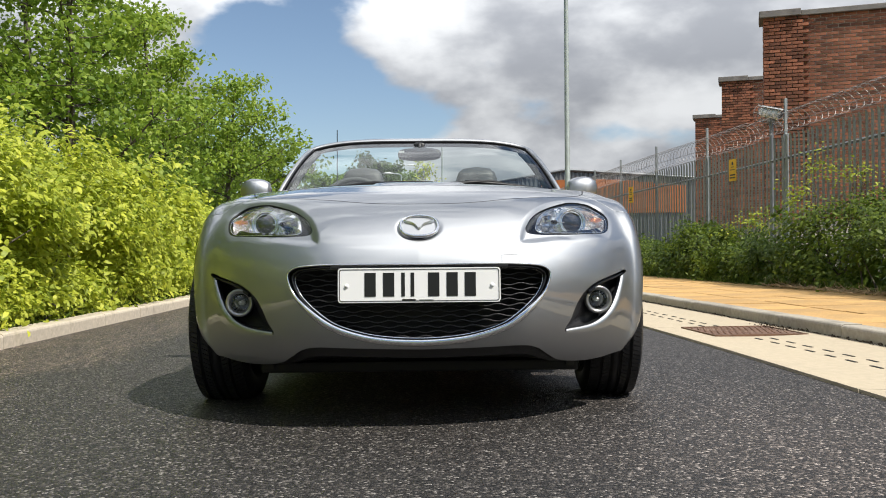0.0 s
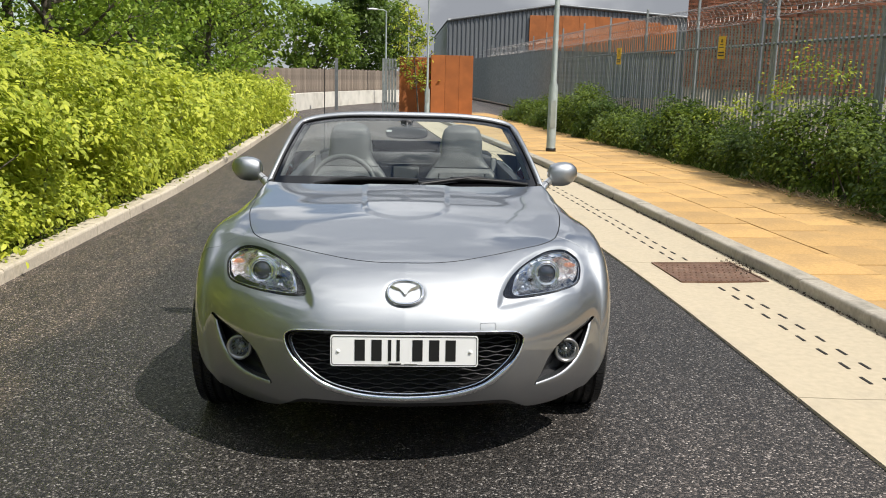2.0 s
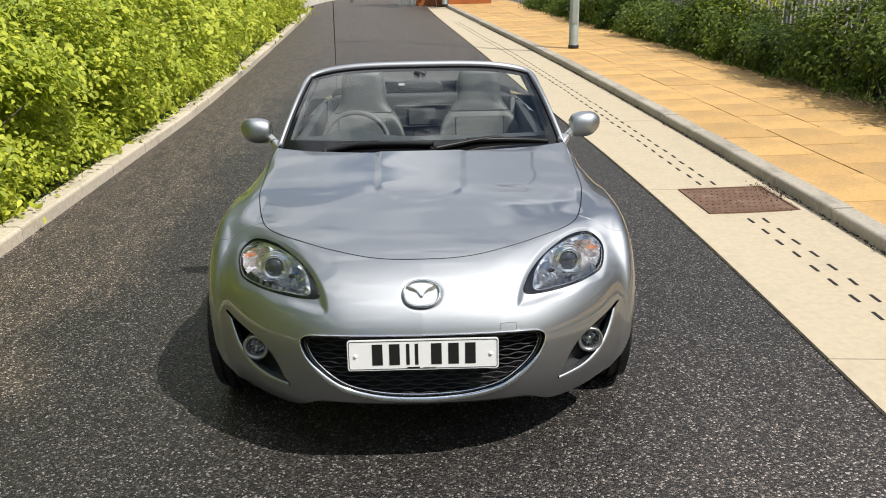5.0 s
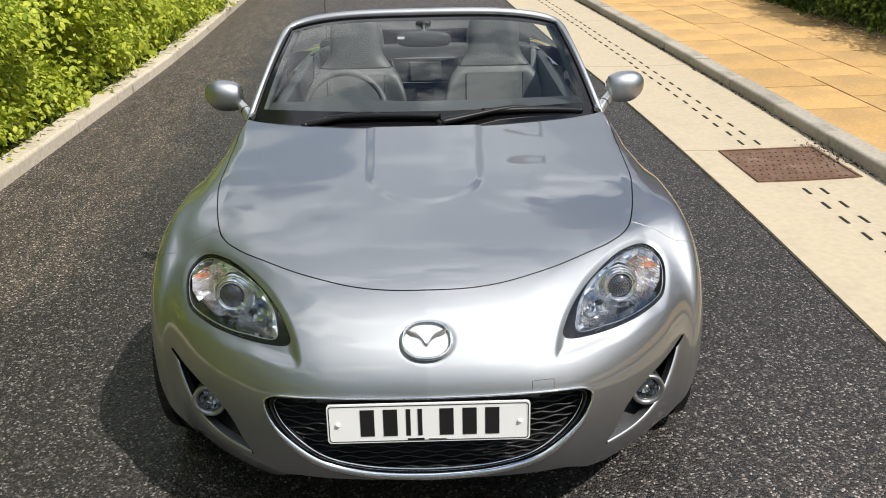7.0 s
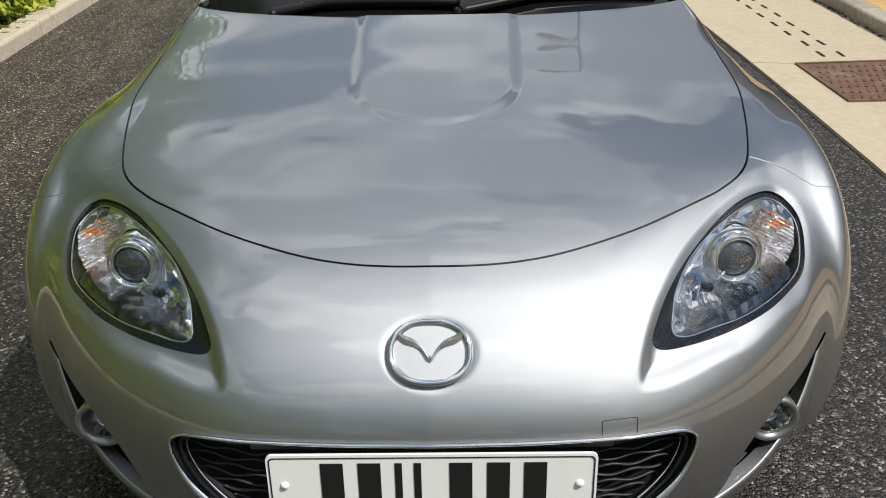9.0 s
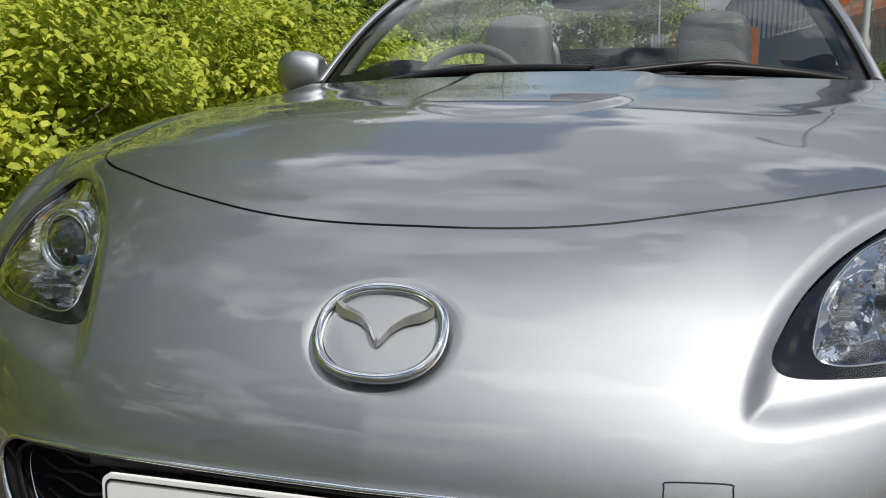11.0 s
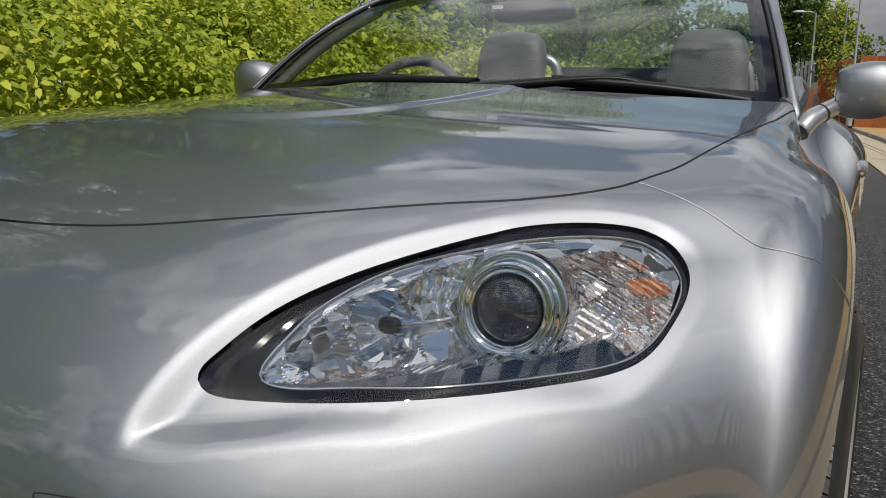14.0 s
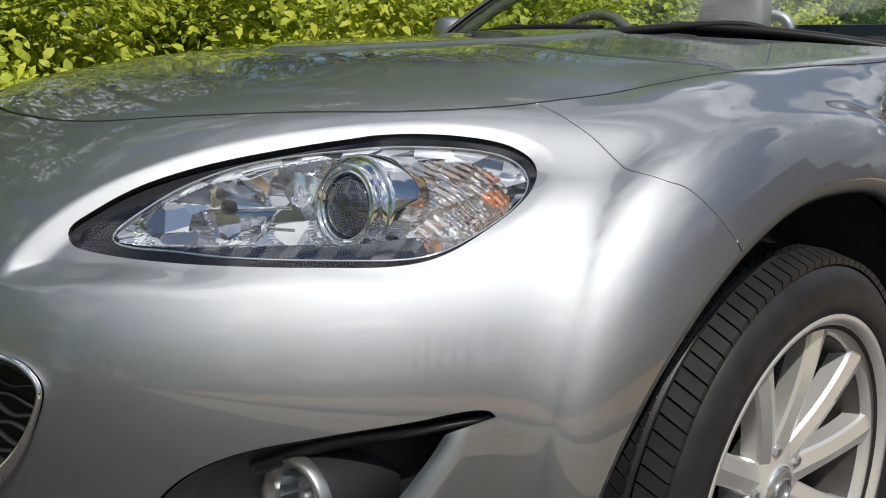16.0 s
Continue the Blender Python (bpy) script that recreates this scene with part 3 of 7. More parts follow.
def litter():
    """Dry leaf crumbs and dirt gathered at the foot of the kerb, round the manhole and under the bushes."""
    rng = np.random.default_rng(77)
    n = 4200
    y = rng.uniform(-3, 20, n)
    x = kerb_line(y) - np.abs(rng.normal(0, 0.016, n)) - 0.002
    z = np.full(n, 0.0165)
    k = 160
    y[:k], x[:k] = 3.75 + rng.normal(0, 0.16, k), 2.66 + rng.normal(0, 0.05, k)
    v, f = leaves(np.column_stack((x, y, z)), np.tile((0.0, 0.0, 1.0), (n, 1)), rng.uniform(0.010, 0.026, n), rng, 0.6, 0.1)
    v[:, 2] = np.maximum(v[:, 2], 0.0125)
    tagged(shape("leaf_litter", v, f, LITTER, smooth=False), "dark crumbs of dry leaves and dirt along the kerb", "litter", kind="stuff")
    n = 900
    y = rng.uniform(2, 9, n)
    x = kerb_line(y) + 2.30 + rng.normal(0, 0.10, n)
    d = rng.normal(0, 1, (n, 3)) * (1, 1, 0.25)
    d /= np.linalg.norm(d, axis=1)[:, None]
    bits = [tube(np.array([(a, b, 0.112), (a + q[0] * 0.16, b + q[1] * 0.16, 0.125 + abs(q[2]) * 0.12)]), 0.0028, 4) for a, b, q in zip(x, y, d)]
    tagged(shape("dry_twigs", *joined(*bits), DEAD, smooth=False), "pale dry twigs lying at the foot of the bushes", "twigs", kind="stuff")


def flags():
    """Buff paving flags in staggered rows."""
    w, l = 0.575, 0.74
    v = [(0.004, 0.004, 0.095), (w - 0.004, 0.004, 0.095), (w - 0.004, l - 0.004, 0.095), (0.004, l - 0.004, 0.095),
         (0, 0, 0.07), (w, 0, 0.07), (w, l, 0.07), (0, l, 0.07)]
    f = [(0, 1, 2, 3), (4, 5, 1, 0), (5, 6, 2, 1), (6, 7, 3, 2), (7, 4, 0, 3)]
    me = as_mesh("flag", np.array(v), f, FLAG, smooth=False)
    rest_v, rest_f = [], []
    for r in range(4):
        y = -8.0 - 0.37 * (r % 2)
        while y < 28.2:
            x = float(kerb_line(y + l / 2)) + 0.154 + r * (w + 0.003)
            turn = -math.degrees(math.atan2(float(kerb_line(y + l) - kerb_line(y)), l))
            m = pose(x, y, random.uniform(-0.003, 0.003), random.uniform(-0.25, 0.25), random.uniform(-0.2, 0.2), turn)
            if y > -1.5 and y < 21:
                o = new("flag", me)
                o.parent = pavement
                o.matrix_world = m
            else:
                o0 = len(rest_v)
                rest_v += [m @ Vector(p) for p in v]
                rest_f += [tuple(i + o0 for i in q) for q in f]
            y += l + 0.003
    tagged(shape("flag_rest", np.array([tuple(p) for p in rest_v]), rest_f, FLAG, pavement, smooth=False), kind="stuff")


# ---- plants ----


def leaves(pos, facing, size, rng, width=0.55, droop=0.35):
    """Pointed, folded leaves at places: six corners and four faces each."""
    n = len(pos)
    d = facing + rng.normal(0, 0.55, (n, 3))
    d /= np.linalg.norm(d, axis=1)[:, None]
    s = np.cross(d, rng.normal(0, 1, (n, 3)))
    s /= np.linalg.norm(s, axis=1)[:, None]
    t = np.cross(s, d)
    L = (size * rng.uniform(0.65, 1.25, n))[:, None]
    W = L * width * 0.5
    up = np.array((0, 0, -1.0))
    v = np.stack((pos, pos + 0.30 * L * t + 0.85 * W * s + 0.10 * L * d, pos + 0.30 * L * t - 0.85 * W * s + 0.10 * L * d,
                  pos + 0.68 * L * t + 0.80 * W * s + 0.08 * L * d + 0.2 * droop * L * up, pos + 0.68 * L * t - 0.80 * W * s + 0.08 * L * d + 0.2 * droop * L * up, pos + L * t + 0.5 * droop * L * up), 1)
    f = np.array([(0, 1, 2), (1, 3, 2), (2, 3, 4), (3, 5, 4)])
    faces = (np.arange(n)[:, None, None] * 6 + f[None]).reshape(-1, 3)
    return v.reshape(-1, 3), faces


def blobs(rng, n, centre, half, r):
    """Places of leaf clumps in a rounded box, denser at its skin."""
    u = rng.normal(0, 1, (n, 3))
    u /= np.abs(u).max(1)[:, None] ** 0.75 * np.linalg.norm(u, axis=1)[:, None] ** 0.25
    u *= rng.uniform(0.62, 1.0, n)[:, None]
    return np.asarray(centre) + u * np.asarray(half) * (1 + rng.normal(0, r, (n, 1)))


def shrub(name, centre, half, count, size, mat, label, seed, clump=0.16, lumps=60, category="shrub", group="", stems=10):
    """A shrub: thin stems from the soil and clumps of leaves with gaps between them."""
    rng = np.random.default_rng(seed)
    top = tagged(new(name), label, category, group)
    base = (centre[0], centre[1], 0.07)
    top.matrix_world = pose(*base)
    c = blobs(rng, lumps, (0, 0, centre[2] - base[2]), half, 0.10)
    c[:, 2] = np.maximum(c[:, 2], 0.10)
    k = rng.integers(0, lumps, count)
    out = c[k] - np.array((0, 0, centre[2] * 0.45))
    pos = c[k] + rng.normal(0, clump, (count, 3)) * np.array((1, 1, 0.8))
    pos[:, 2] = np.maximum(pos[:, 2], 0.03)
    face = out / (np.linalg.norm(out, axis=1)[:, None] + 1e-6) + np.array((0, 0, 0.7))
    v, f = leaves(pos, face, np.full(count, size), rng)
    tagged(shape("foliage", v, f, mat, top, smooth=False), kind="stuff")
    twigs = []
    for i in rng.integers(0, lumps, stems):
        e = c[i]
        b = np.array((rng.uniform(-0.5, 0.5) * half[0], rng.uniform(-0.6, 0.6) * half[1], -0.03))
        mid = (b + e) / 2 + rng.normal(0, 0.06, 3)
        twigs.append(tube(curve([b, mid, e], 7), np.linspace(0.014, 0.004, 7), 5))
    tagged(shape("stem", *joined(*twigs), BARK, top), kind="stuff")
    return top


def tree(name, x, y, height, spread, count, size, mat, label, seed, trunk=0.09, low=0.15, bare=0):
    """A tree: tapered trunk, limbs and a crown of leaf clumps along the limbs, with gaps."""
    rng = np.random.default_rng(seed)
    top = tagged(new(name), label, "tree", "trees beside the road")
    top.matrix_world = pose(x, y, 0)
    lean = rng.normal(0, 0.05, 2) * height
    spine = curve([(0, 0, -0.1), (lean[0] * 0.3, lean[1] * 0.3, height * 0.35), (lean[0] * 0.6, lean[1] * 0.5, height * 0.7), (lean[0], lean[1], height * 0.98)], 24)
    limbs = [tube(spine, np.linspace(trunk, trunk * 0.12, 24), 8)]
    tips = []
    n = 26
    for i in range(n):
        h = low + (0.97 - low) * (i + rng.uniform(0, 1)) / n
        s = spine[min(23, int(h * 23))]
        ang = i * 2.4 + rng.uniform(-0.4, 0.4)
        reach = spread * (0.35 + 0.75 * math.sin(math.pi * min(1, (h - low * 0.6) / (1.05 - low * 0.6))) ** 0.7) * rng.uniform(0.65, 1.15) * (1.15 - 0.55 * h)
        e = s + np.array((math.cos(ang) * reach, math.sin(ang) * reach, reach * rng.uniform(0.35, 0.8)))
        mid = (s + e) / 2 + np.array((0, 0, -0.06 * reach)) + rng.normal(0, 0.05, 3)
        path = curve([s, mid, e], 9)
        limbs.append(tube(path, np.linspace(trunk * 0.42 * (1.1 - h), 0.006, 9), 6))
        for q in range(3, 9):
            tips.append(path[q])
            for _ in range(2):
                d = rng.normal(0, 1, 3)
                d[2] = abs(d[2]) * 0.5
                tip = path[q] + d / np.linalg.norm(d) * reach * 0.30
                tips.append(tip)
                if q % 2:
                    limbs.append(tube(np.array([path[q], (path[q] + tip) / 2 + rng.normal(0, 0.02, 3), tip]), np.array((0.010, 0.007, 0.003)), 4))
    tips.append(spine[-1])
    tips = np.array(tips)
    shape("trunk", *joined(*limbs), BARK, top)
    k = rng.integers(0, len(tips), count)
    pos = tips[k] + rng.normal(0, 0.05 * spread + 0.05, (count, 3)) * np.array((1, 1, 0.8))
    face = rng.normal(0, 0.4, (count, 3)) + np.array((0, 0, 0.8))
    v, f = leaves(pos, face, np.full(count, size), rng, 0.6)
    shape("crown", v, f, mat, top, smooth=False)
    return top


def build_plants():
    rng = np.random.default_rng(5)
    # hedge along the left verge
    y, i = -12.7, 0
    while y < 27:
        near = y < 9
        lng = 1.35 if near else 1.9
        h = float(keyed(y, [(-4, 1.55), (2, 1.62), (5.5, 1.72), (8, 1.62), (12, 1.42), (20, 1.30), (27, 1.1)])) + rng.uniform(-0.10, 0.12)
        for row in range(2 if y < 16 else 1):
            cx = float(left_edge(y)) - 0.12 - 0.95 - row * 1.5
            hh = h * (1.0 if row else 0.93) + 0.22 * row
            shrub("hedge_shrub", (cx, y, 0.52 * hh), (0.98, lng * 0.78, 0.50 * hh), int((10800 if -3 < y < 7 else 4600) * (1 if row == 0 else 0.75)), 0.072 if -3 < y < 7 else 0.098, LEAF_HEDGE,
                  "bright yellow-green leafy hedge shrub beside the pale kerb", 100 + i, 0.13, 52, group="hedge shrubs")
            i += 1
        if -3 < y < 12:
            for q in range(2):
                yy = y + q * 0.62
                shrub("hedge_shrub", (float(left_edge(yy)) - 0.40, yy, 0.30), (0.20, 0.42, 0.24), 1500, 0.062, LEAF_HEDGE, "low bright green growth at the foot of the hedge", 700 + i * 2 + q, 0.09, 22, group="hedge shrubs", stems=4)
        y += lng
    # trees behind the hedge
    for k, (x, y, h, s, c) in enumerate(((-7.2, 8.5, 10.5, 2.8, 15000), (-5.6, 11.5, 6.4, 1.9, 11000), (-9.5, 10.5, 11.5, 3.0, 13000), (-5.3, 15.0, 5.6, 1.6, 9000), (-7.8, 15.5, 9.0, 2.2, 11000),
                                        (-5.0, 19.5, 4.9, 1.7, 8000), (-8.0, 21.0, 6.2, 2.4, 8000), (-6.3, 25.5, 4.6, 1.9, 7000), (-10.5, 5.5, 11.0, 3.0, 11000), (-12.5, 16.0, 10.0, 3.0, 8000), (-6.9, 5.6, 9.5, 2.6, 13000), (-7.4, 2.8, 10.0, 2.7, 13000), (-6.8, -1.2, 9.0, 2.6, 11000), (-9.4, 8.0, 11.0, 2.9, 11000))):
        tree("tree", x, y, h, s, c, 0.115, LEAF_TREE, "leafy green young tree, behind the hedge or added out of view", 300 + k, 0.075 + 0.012 * h * 0.5, 0.12)
    # far trees, a sapling, and trees added out of view
    for k, (x, y, h, s, c) in enumerate(((-3.0, 62, 7.0, 2.9, 6000), (-1.2, 70, 6.9, 2.8, 5000), (-8.5, 44, 5.8, 2.8, 5000), (-12.5, 40, 6.4, 3.2, 5000), (-5.2, 50, 5.0, 2.5, 4000), (-16, 46, 6.5, 3.5, 4000))):
        tree("tree", x, y, h, s, c, 0.30, LEAF_FAR if k % 3 else LEAF_DARK, "green broad-leaved tree in the distance", 400 + k, 0.20, 0.15)
    tree("tree", 0.45, 27.6, 3.9, 0.62, 800, 0.11, LEAF_HEDGE, "slender pale green sapling before the rusty wall", 450, 0.03, 0.25)
    # unseen trees, the row past the road's start added to darken the nose's reflections
    for k, (x, y) in enumerate(((-6.5, -4), (-8, 1.0), (-7, -10), (-12, -2), (-5.5, -15), (-1.5, -17), (2.5, -18), (6.5, -16.5), (9.5, -13), (-9, -19), (0.5, -21), (5, -21))):
        tree("tree", x, y, 6.5, 2.2, 5000, 0.15, LEAF_TREE, "leafy green young tree, behind the hedge or added out of view", 500 + k, 0.09, 0.12)
    # bushes in front of the fence
    y, i = -13.0, 0
    while y < 26:
        cx = float(kerb_line(y)) + 2.32 + 0.54
        hh = float(keyed(y, [(-2, 1.0), (6, 1.10), (8.5, 1.35), (10.5, 1.25), (13, 1.0), (16, 1.05), (20, 1.0), (26, 0.8)])) * rng.uniform(0.42, 1.12)
        shrub("fence_bush", (cx, y, 0.50 * hh), (0.62, rng.uniform(0.55, 0.85), 0.50 * hh), 5200 if y > -3 else 2600, 0.070 if y > -3 else 0.11, LEAF_BUSH if i % 3 else LEAF_DARK, "dark green bush growing against the steel fence", 200 + i, 0.115, 44, group="bushes before the fence")
        if 6.5 < y < 13 and i % 2:
            shrub("fence_bush", (cx + 0.15, y + 0.5, hh + 0.10), (0.50, 0.80, 0.52), 620, 0.062, LEAF_HEDGE, "sprawling shoots of a pale green bush before the fence", 260 + i, 0.085, 30, group="bushes before the fence")
        i += 1
        y += 1.25
    # low grass at the foot of the bushes and hedge
    n = 9000
    yy = rng.uniform(-1, 24, n)
    xx = kerb_line(yy) + 2.33 + np.abs(rng.normal(0, 0.16, n))
    v, f = leaves(np.column_stack((xx, yy, np.full(n, 0.08))), np.tile((0.3, 0.0, 0.1), (n, 1)), np.full(n, 0.16), rng, 0.10, 0.1)
    tagged(shape("grass", v, f, GRASS, smooth=False), "tufts of grass along the edge of the footway", "grass", kind="stuff")
    n = 4000
    yy = rng.uniform(-2, 24, n)
    xx = left_edge(yy) - 0.15 - np.abs(rng.normal(0, 0.09, n))
    v, f = leaves(np.column_stack((xx, yy, np.full(n, 0.075))), np.tile((-0.3, 0.0, 0.1), (n, 1)), np.full(n, 0.11), rng, 0.12, 0.1)
    tagged(shape("grass", v, f, GRASS, smooth=False), "tufts of grass and weeds behind the kerb", "grass", kind="stuff")


build_plants()
litter()

# ---- fence, posts and buildings ----
FENCE = [(-14, 6.10), (-2, 6.05), (4, 5.98), (8.5, 5.87), (13.5, 5.74), (17.6, 5.47), (20.5, 5.32), (24.3, 5.20), (28, 5.08), (35, 4.95), (45, 4.5), (52, 4.1)]


def fence_line(y):
    return keyed(y, FENCE)


def palisade():
    top = tagged(new("palisade_fence"), "grey galvanised steel palisade fence with pointed pales", "fence")
    w, h = 0.031, 2.42
    # a pale is a ridged strip with a split, pointed head
    v, f = [], []
    sec = [(-w, 0.0), (-w * 0.5, -0.016), (0, -0.009), (w * 0.5, -0.016), (w, 0.0)]
    for z in (0.10, h - 0.07):
        v += [(a, b, z) for a, b in sec]
    v += [(-w * 0.75, -0.022, h), (0, -0.010, h - 0.03), (w * 0.75, -0.022, h)]
    f += [(i, i + 1, 6 + i, 5 + i) for i in range(4)]
    f += [(5, 6, 10), (6, 7, 11, 10), (7, 8, 12, 11), (8, 9, 12)]
    me = as_mesh("pale", np.array(v), f, STEEL, smooth=False)
    ys = np.arange(-13.0, 27.5, 0.152)
    for y in ys:
        o = new("pale", me)
        o.parent = top
        turn = -math.degrees(math.atan2(float(fence_line(y + 0.2) - fence_line(y)), 0.2))
        o.matrix_world = pose(float(fence_line(y)) - 0.03, y, random.uniform(-0.008, 0.008), 0, random.uniform(-0.4, 0.4), turn - 90)
    far_v, far_f = [], []
    base = np.array(v)
    for y in np.arange(27.5, 52, 0.152):
        turn = math.atan2(float(fence_line(y + 0.2) - fence_line(y)), 0.2) + math.pi / 2
        c, s = math.cos(-turn), math.sin(-turn)
        n = len(far_v) * len(base)
        far_v.append(np.column_stack((c * base[:, 0] - s * base[:, 1] + float(fence_line(y)) - 0.03, s * base[:, 0] + c * base[:, 1] + y, base[:, 2])))
        far_f += [tuple(i + n for i in q) for q in f]
    tagged(shape("far_fence_run", np.vstack(far_v), far_f, STEEL, top, "pales of the far stretch", smooth=False), kind="stuff")
    for z in (0.55, 2.05):
        p = [(float(fence_line(y)) + 0.01, y, z) for y in np.linspace(-13.5, 52, 90)]
        shape("rail", *tube(p, 0.026, 4), STEEL_DARK, top, smooth=False)
    for y in [11.25 + 3.22 * k if k < 1 else 14.72 + 3.05 * (k - 1) for k in range(-7, 14)]:
        bm = bmesh.new()
        x = float(fence_line(y)) + 0.06
        box(bm, (x - 0.03, y - 0.045, 0), (x + 0.03, y + 0.045, 2.45), 0.004, 1)
        box(bm, (x - 0.022, y - 0.022, 2.45), (x + 0.022, y + 0.022, 3.02), 0.003, 1)
        part("post", bm, STEEL, top)
    wire = tagged(new("razor_wire"), "coils of thin steel razor wire along the top of the fence", "wire")
    for y0, y1, rad in ((5, 12.5, 0.15), (12.5, 46, 0.20)):
        t = np.linspace(0, 1, int((y1 - y0) * 70))
        y = y0 + (y1 - y0) * t
        a = y * 2 * np.pi / 0.20
        p = np.column_stack((fence_line(y) + rad * np.cos(a), y + 0.05 * np.sin(2 * a), 2.62 + rad * np.sin(a)))
        shape("coil", *tube(p, 0.0034, 4), WIRE, wire, smooth=False)
    for z in (2.60, 2.80):
        p = [(float(fence_line(y)) + 0.04, y, z) for y in np.linspace(4, 50, 60)]
        shape("strand", *tube(p, 0.004, 4), WIRE, wire, smooth=False)
    for y, z in ((13.15, 2.04), (19.4, 1.99)):
        s = tagged(new("warning_sign"), "small yellow warning sign with a black mark on the fence", "sign", "fence signs")
        s.matrix_world = pose(float(fence_line(y)) - 0.075, y, z, 0, 0, 12)
        box_part("board", (-0.004, -0.12, -0.20), (0.004, 0.12, 0.20), YELLOW, s, bevel=0.002)
        bm = bmesh.new()
        for a, b, c, d in ((-0.07, 0.07, 0.0, 0.012), (-0.05, 0.05, 0.05, 0.062), (-0.02, 0.02, 0.09, 0.15), (-0.09, 0.09, -0.10, -0.075), (-0.09, 0.09, -0.15, -0.125)):
            box(bm, (-0.007, a, c), (-0.0045, b, d))
        part("mark", bm, PLATE_BLACK, s)


palisade()


def lamp_post(x, y, h, label, head=True, base=1.25, r=0.052):
    e = tagged(new("street_lamp"), label, "street lamp", "street lamps")
    e.matrix_world = pose(x, y, 0.085)
    v, f = turned([(0.088, 0), (0.088, 0.05), (0.084, 0.06), (0.084, base - 0.05), (r, base + 0.03), (r * 0.7, h)], 20)
    shape("column", v, f, POLE, e)
    v, f = turned([(0.0, 0.0), (0.095, 0.0), (0.095, 0.07), (0.089, 0.075)], 20)
    shape("collar", v, f, BLACK_PLASTIC, e)
    box_part("service_door", (-0.045, -0.089, 0.45), (0.045, -0.080, 0.95), POLE, e, bevel=0.003)
    if head:
        shape("arm", *tube([(0, 0, h - 0.05), (-0.12, 0, h + 0.03), (-0.5, -0.05, h + 0.06)], 0.025, 8), POLE, e)
        v, f = turned([(0, 0), (0.10, 0.01), (0.12, 0.05), (0.06, 0.10), (0, 0.11)], 16)
        v = v * (2.4, 1, 0.8) + (-0.62, -0.05, h + 0.02)
        shape("head", v, f, WHITE_PAINT, e)
    return e


lamp_post(2.70, 13.40, 6.2, "tall slim grey-green lamp column standing on the footway")
lamp_post(0.70, 26.6, 4.07, "slim grey street lamp column by the rusty wall", True, 0.9, 0.035)
lamp_post(-0.95, 39, 4.15, "slim grey street lamp far along the road", True, 0.9, 0.045)
lamp_post(0.1, 44, 5.0, "slim grey street lamp far along the road", True, 0.9, 0.045)


def brick_block(x0, x1, y, depth, z1, seed, picked):
    """A brick wall end: front towards the road's start, return to the road, pier and stone coping."""
    top = tagged(new("brick_building"), "tall red-brown brick wall with a pier and a stone coping", "building", "brick bays")
    top.matrix_world = pose(x0, y, 0, 0, 0, -20)
    x1, x0, y = x1 - x0, 0.0, 0.0
    box_part("core", (x0 + 0.02, y + 0.02, 0), (x1, y + depth, z1 - 0.04), MORTAR, top, bevel=0)
    rng = np.random.default_rng(seed)
    bl, bh = 0.225, 0.075
    me = None
    pv, pf = [], []
    count = 0
    boxv = np.array([(a, b, c) for c in (0, 1) for b in (0, 1) for a in (0, 1)], float)
    boxf = [(0, 1, 5, 4), (1, 3, 7, 5), (3, 2, 6, 7), (2, 0, 4, 6), (4, 5, 7, 6), (0, 2, 3, 1)]
    meshes = {}

    def put(x, yy, z, wx, wy, near):
        nonlocal count
        if near and count < 300:
            key = (round(wx, 3), round(wy, 3))
            if key not in meshes:
                meshes[key] = as_mesh("brick", boxv * (wx - 0.017, wy, bh - 0.018), boxf, BRICK, smooth=False)
            o = new("brick", meshes[key])
            o.parent = top
            o.location = (x, yy + rng.uniform(-0.002, 0.002), z)
            count += 1
        else:
            n = len(pv) * 8
            pv.append(boxv * (wx - 0.017, wy, bh - 0.018) + (x, yy + rng.uniform(-0.002, 0.002), z))
            pf.extend([tuple(i + n for i in q) for q in boxf])

    pier = 0.68
    for r in range(int(z1 / bh)):
        z = r * bh
        if z < 1.2:
            continue
        near = picked and z > 3.6
        x = x0 - (0.1125 if r % 2 else 0)
        while x < min(x1, x0 + 6.5):
            a, b = max(x, x0), min(x + bl, x1)
            if b - a > 0.04:
                put(a, y - (0.06 if a < x0 + pier else 0.0), z, b - a, 0.09 if a < x0 + pier else 0.03, near and a < x0 + 2.2)
            x += bl
        yy = y + 0.032 - (0.1125 if r % 2 else 0)
        while yy < y + min(depth, 5.5):
            a, b = max(yy, y + 0.032), yy + bl
            if b - a > 0.04:
                nn = len(pv) * 8
                pv.append(boxv * (0.09, b - a - 0.017, bh - 0.018) + (x0 - 0.002 + rng.uniform(-0.002, 0.002), a, z))
                pf.extend([tuple(i + nn for i in q) for q in boxf])
            yy += bl
    tagged(shape("brick_rest", np.vstack(pv), pf, BRICK_REST, top, smooth=False), kind="stuff")
    box_part("coping", (x0 - 0.09, y - 0.14, z1 - 0.04), (x0 + pier + 0.05, y + 0.5, z1 + 0.10), COPING, top, bevel=0.012)
    box_part("coping", (x0 + pier + 0.052, y - 0.08, z1 - 0.04), (x1, y + 0.5, z1 + 0.07), COPING, top, bevel=0.012)
    box_part("coping", (x0 - 0.08, y + 0.502, z1 - 0.04), (x0 + 0.35, y + depth, z1 + 0.07), COPING, top, bevel=0.012)


brick_block(7.28, 19, 15.72, 0.7, 5.50, 1, True)
brick_block(8.80, 20, 22.8, 0.7, 5.50, 2, False)
brick_block(10.26, 21, 30.0, 0.7, 5.50, 3, False)


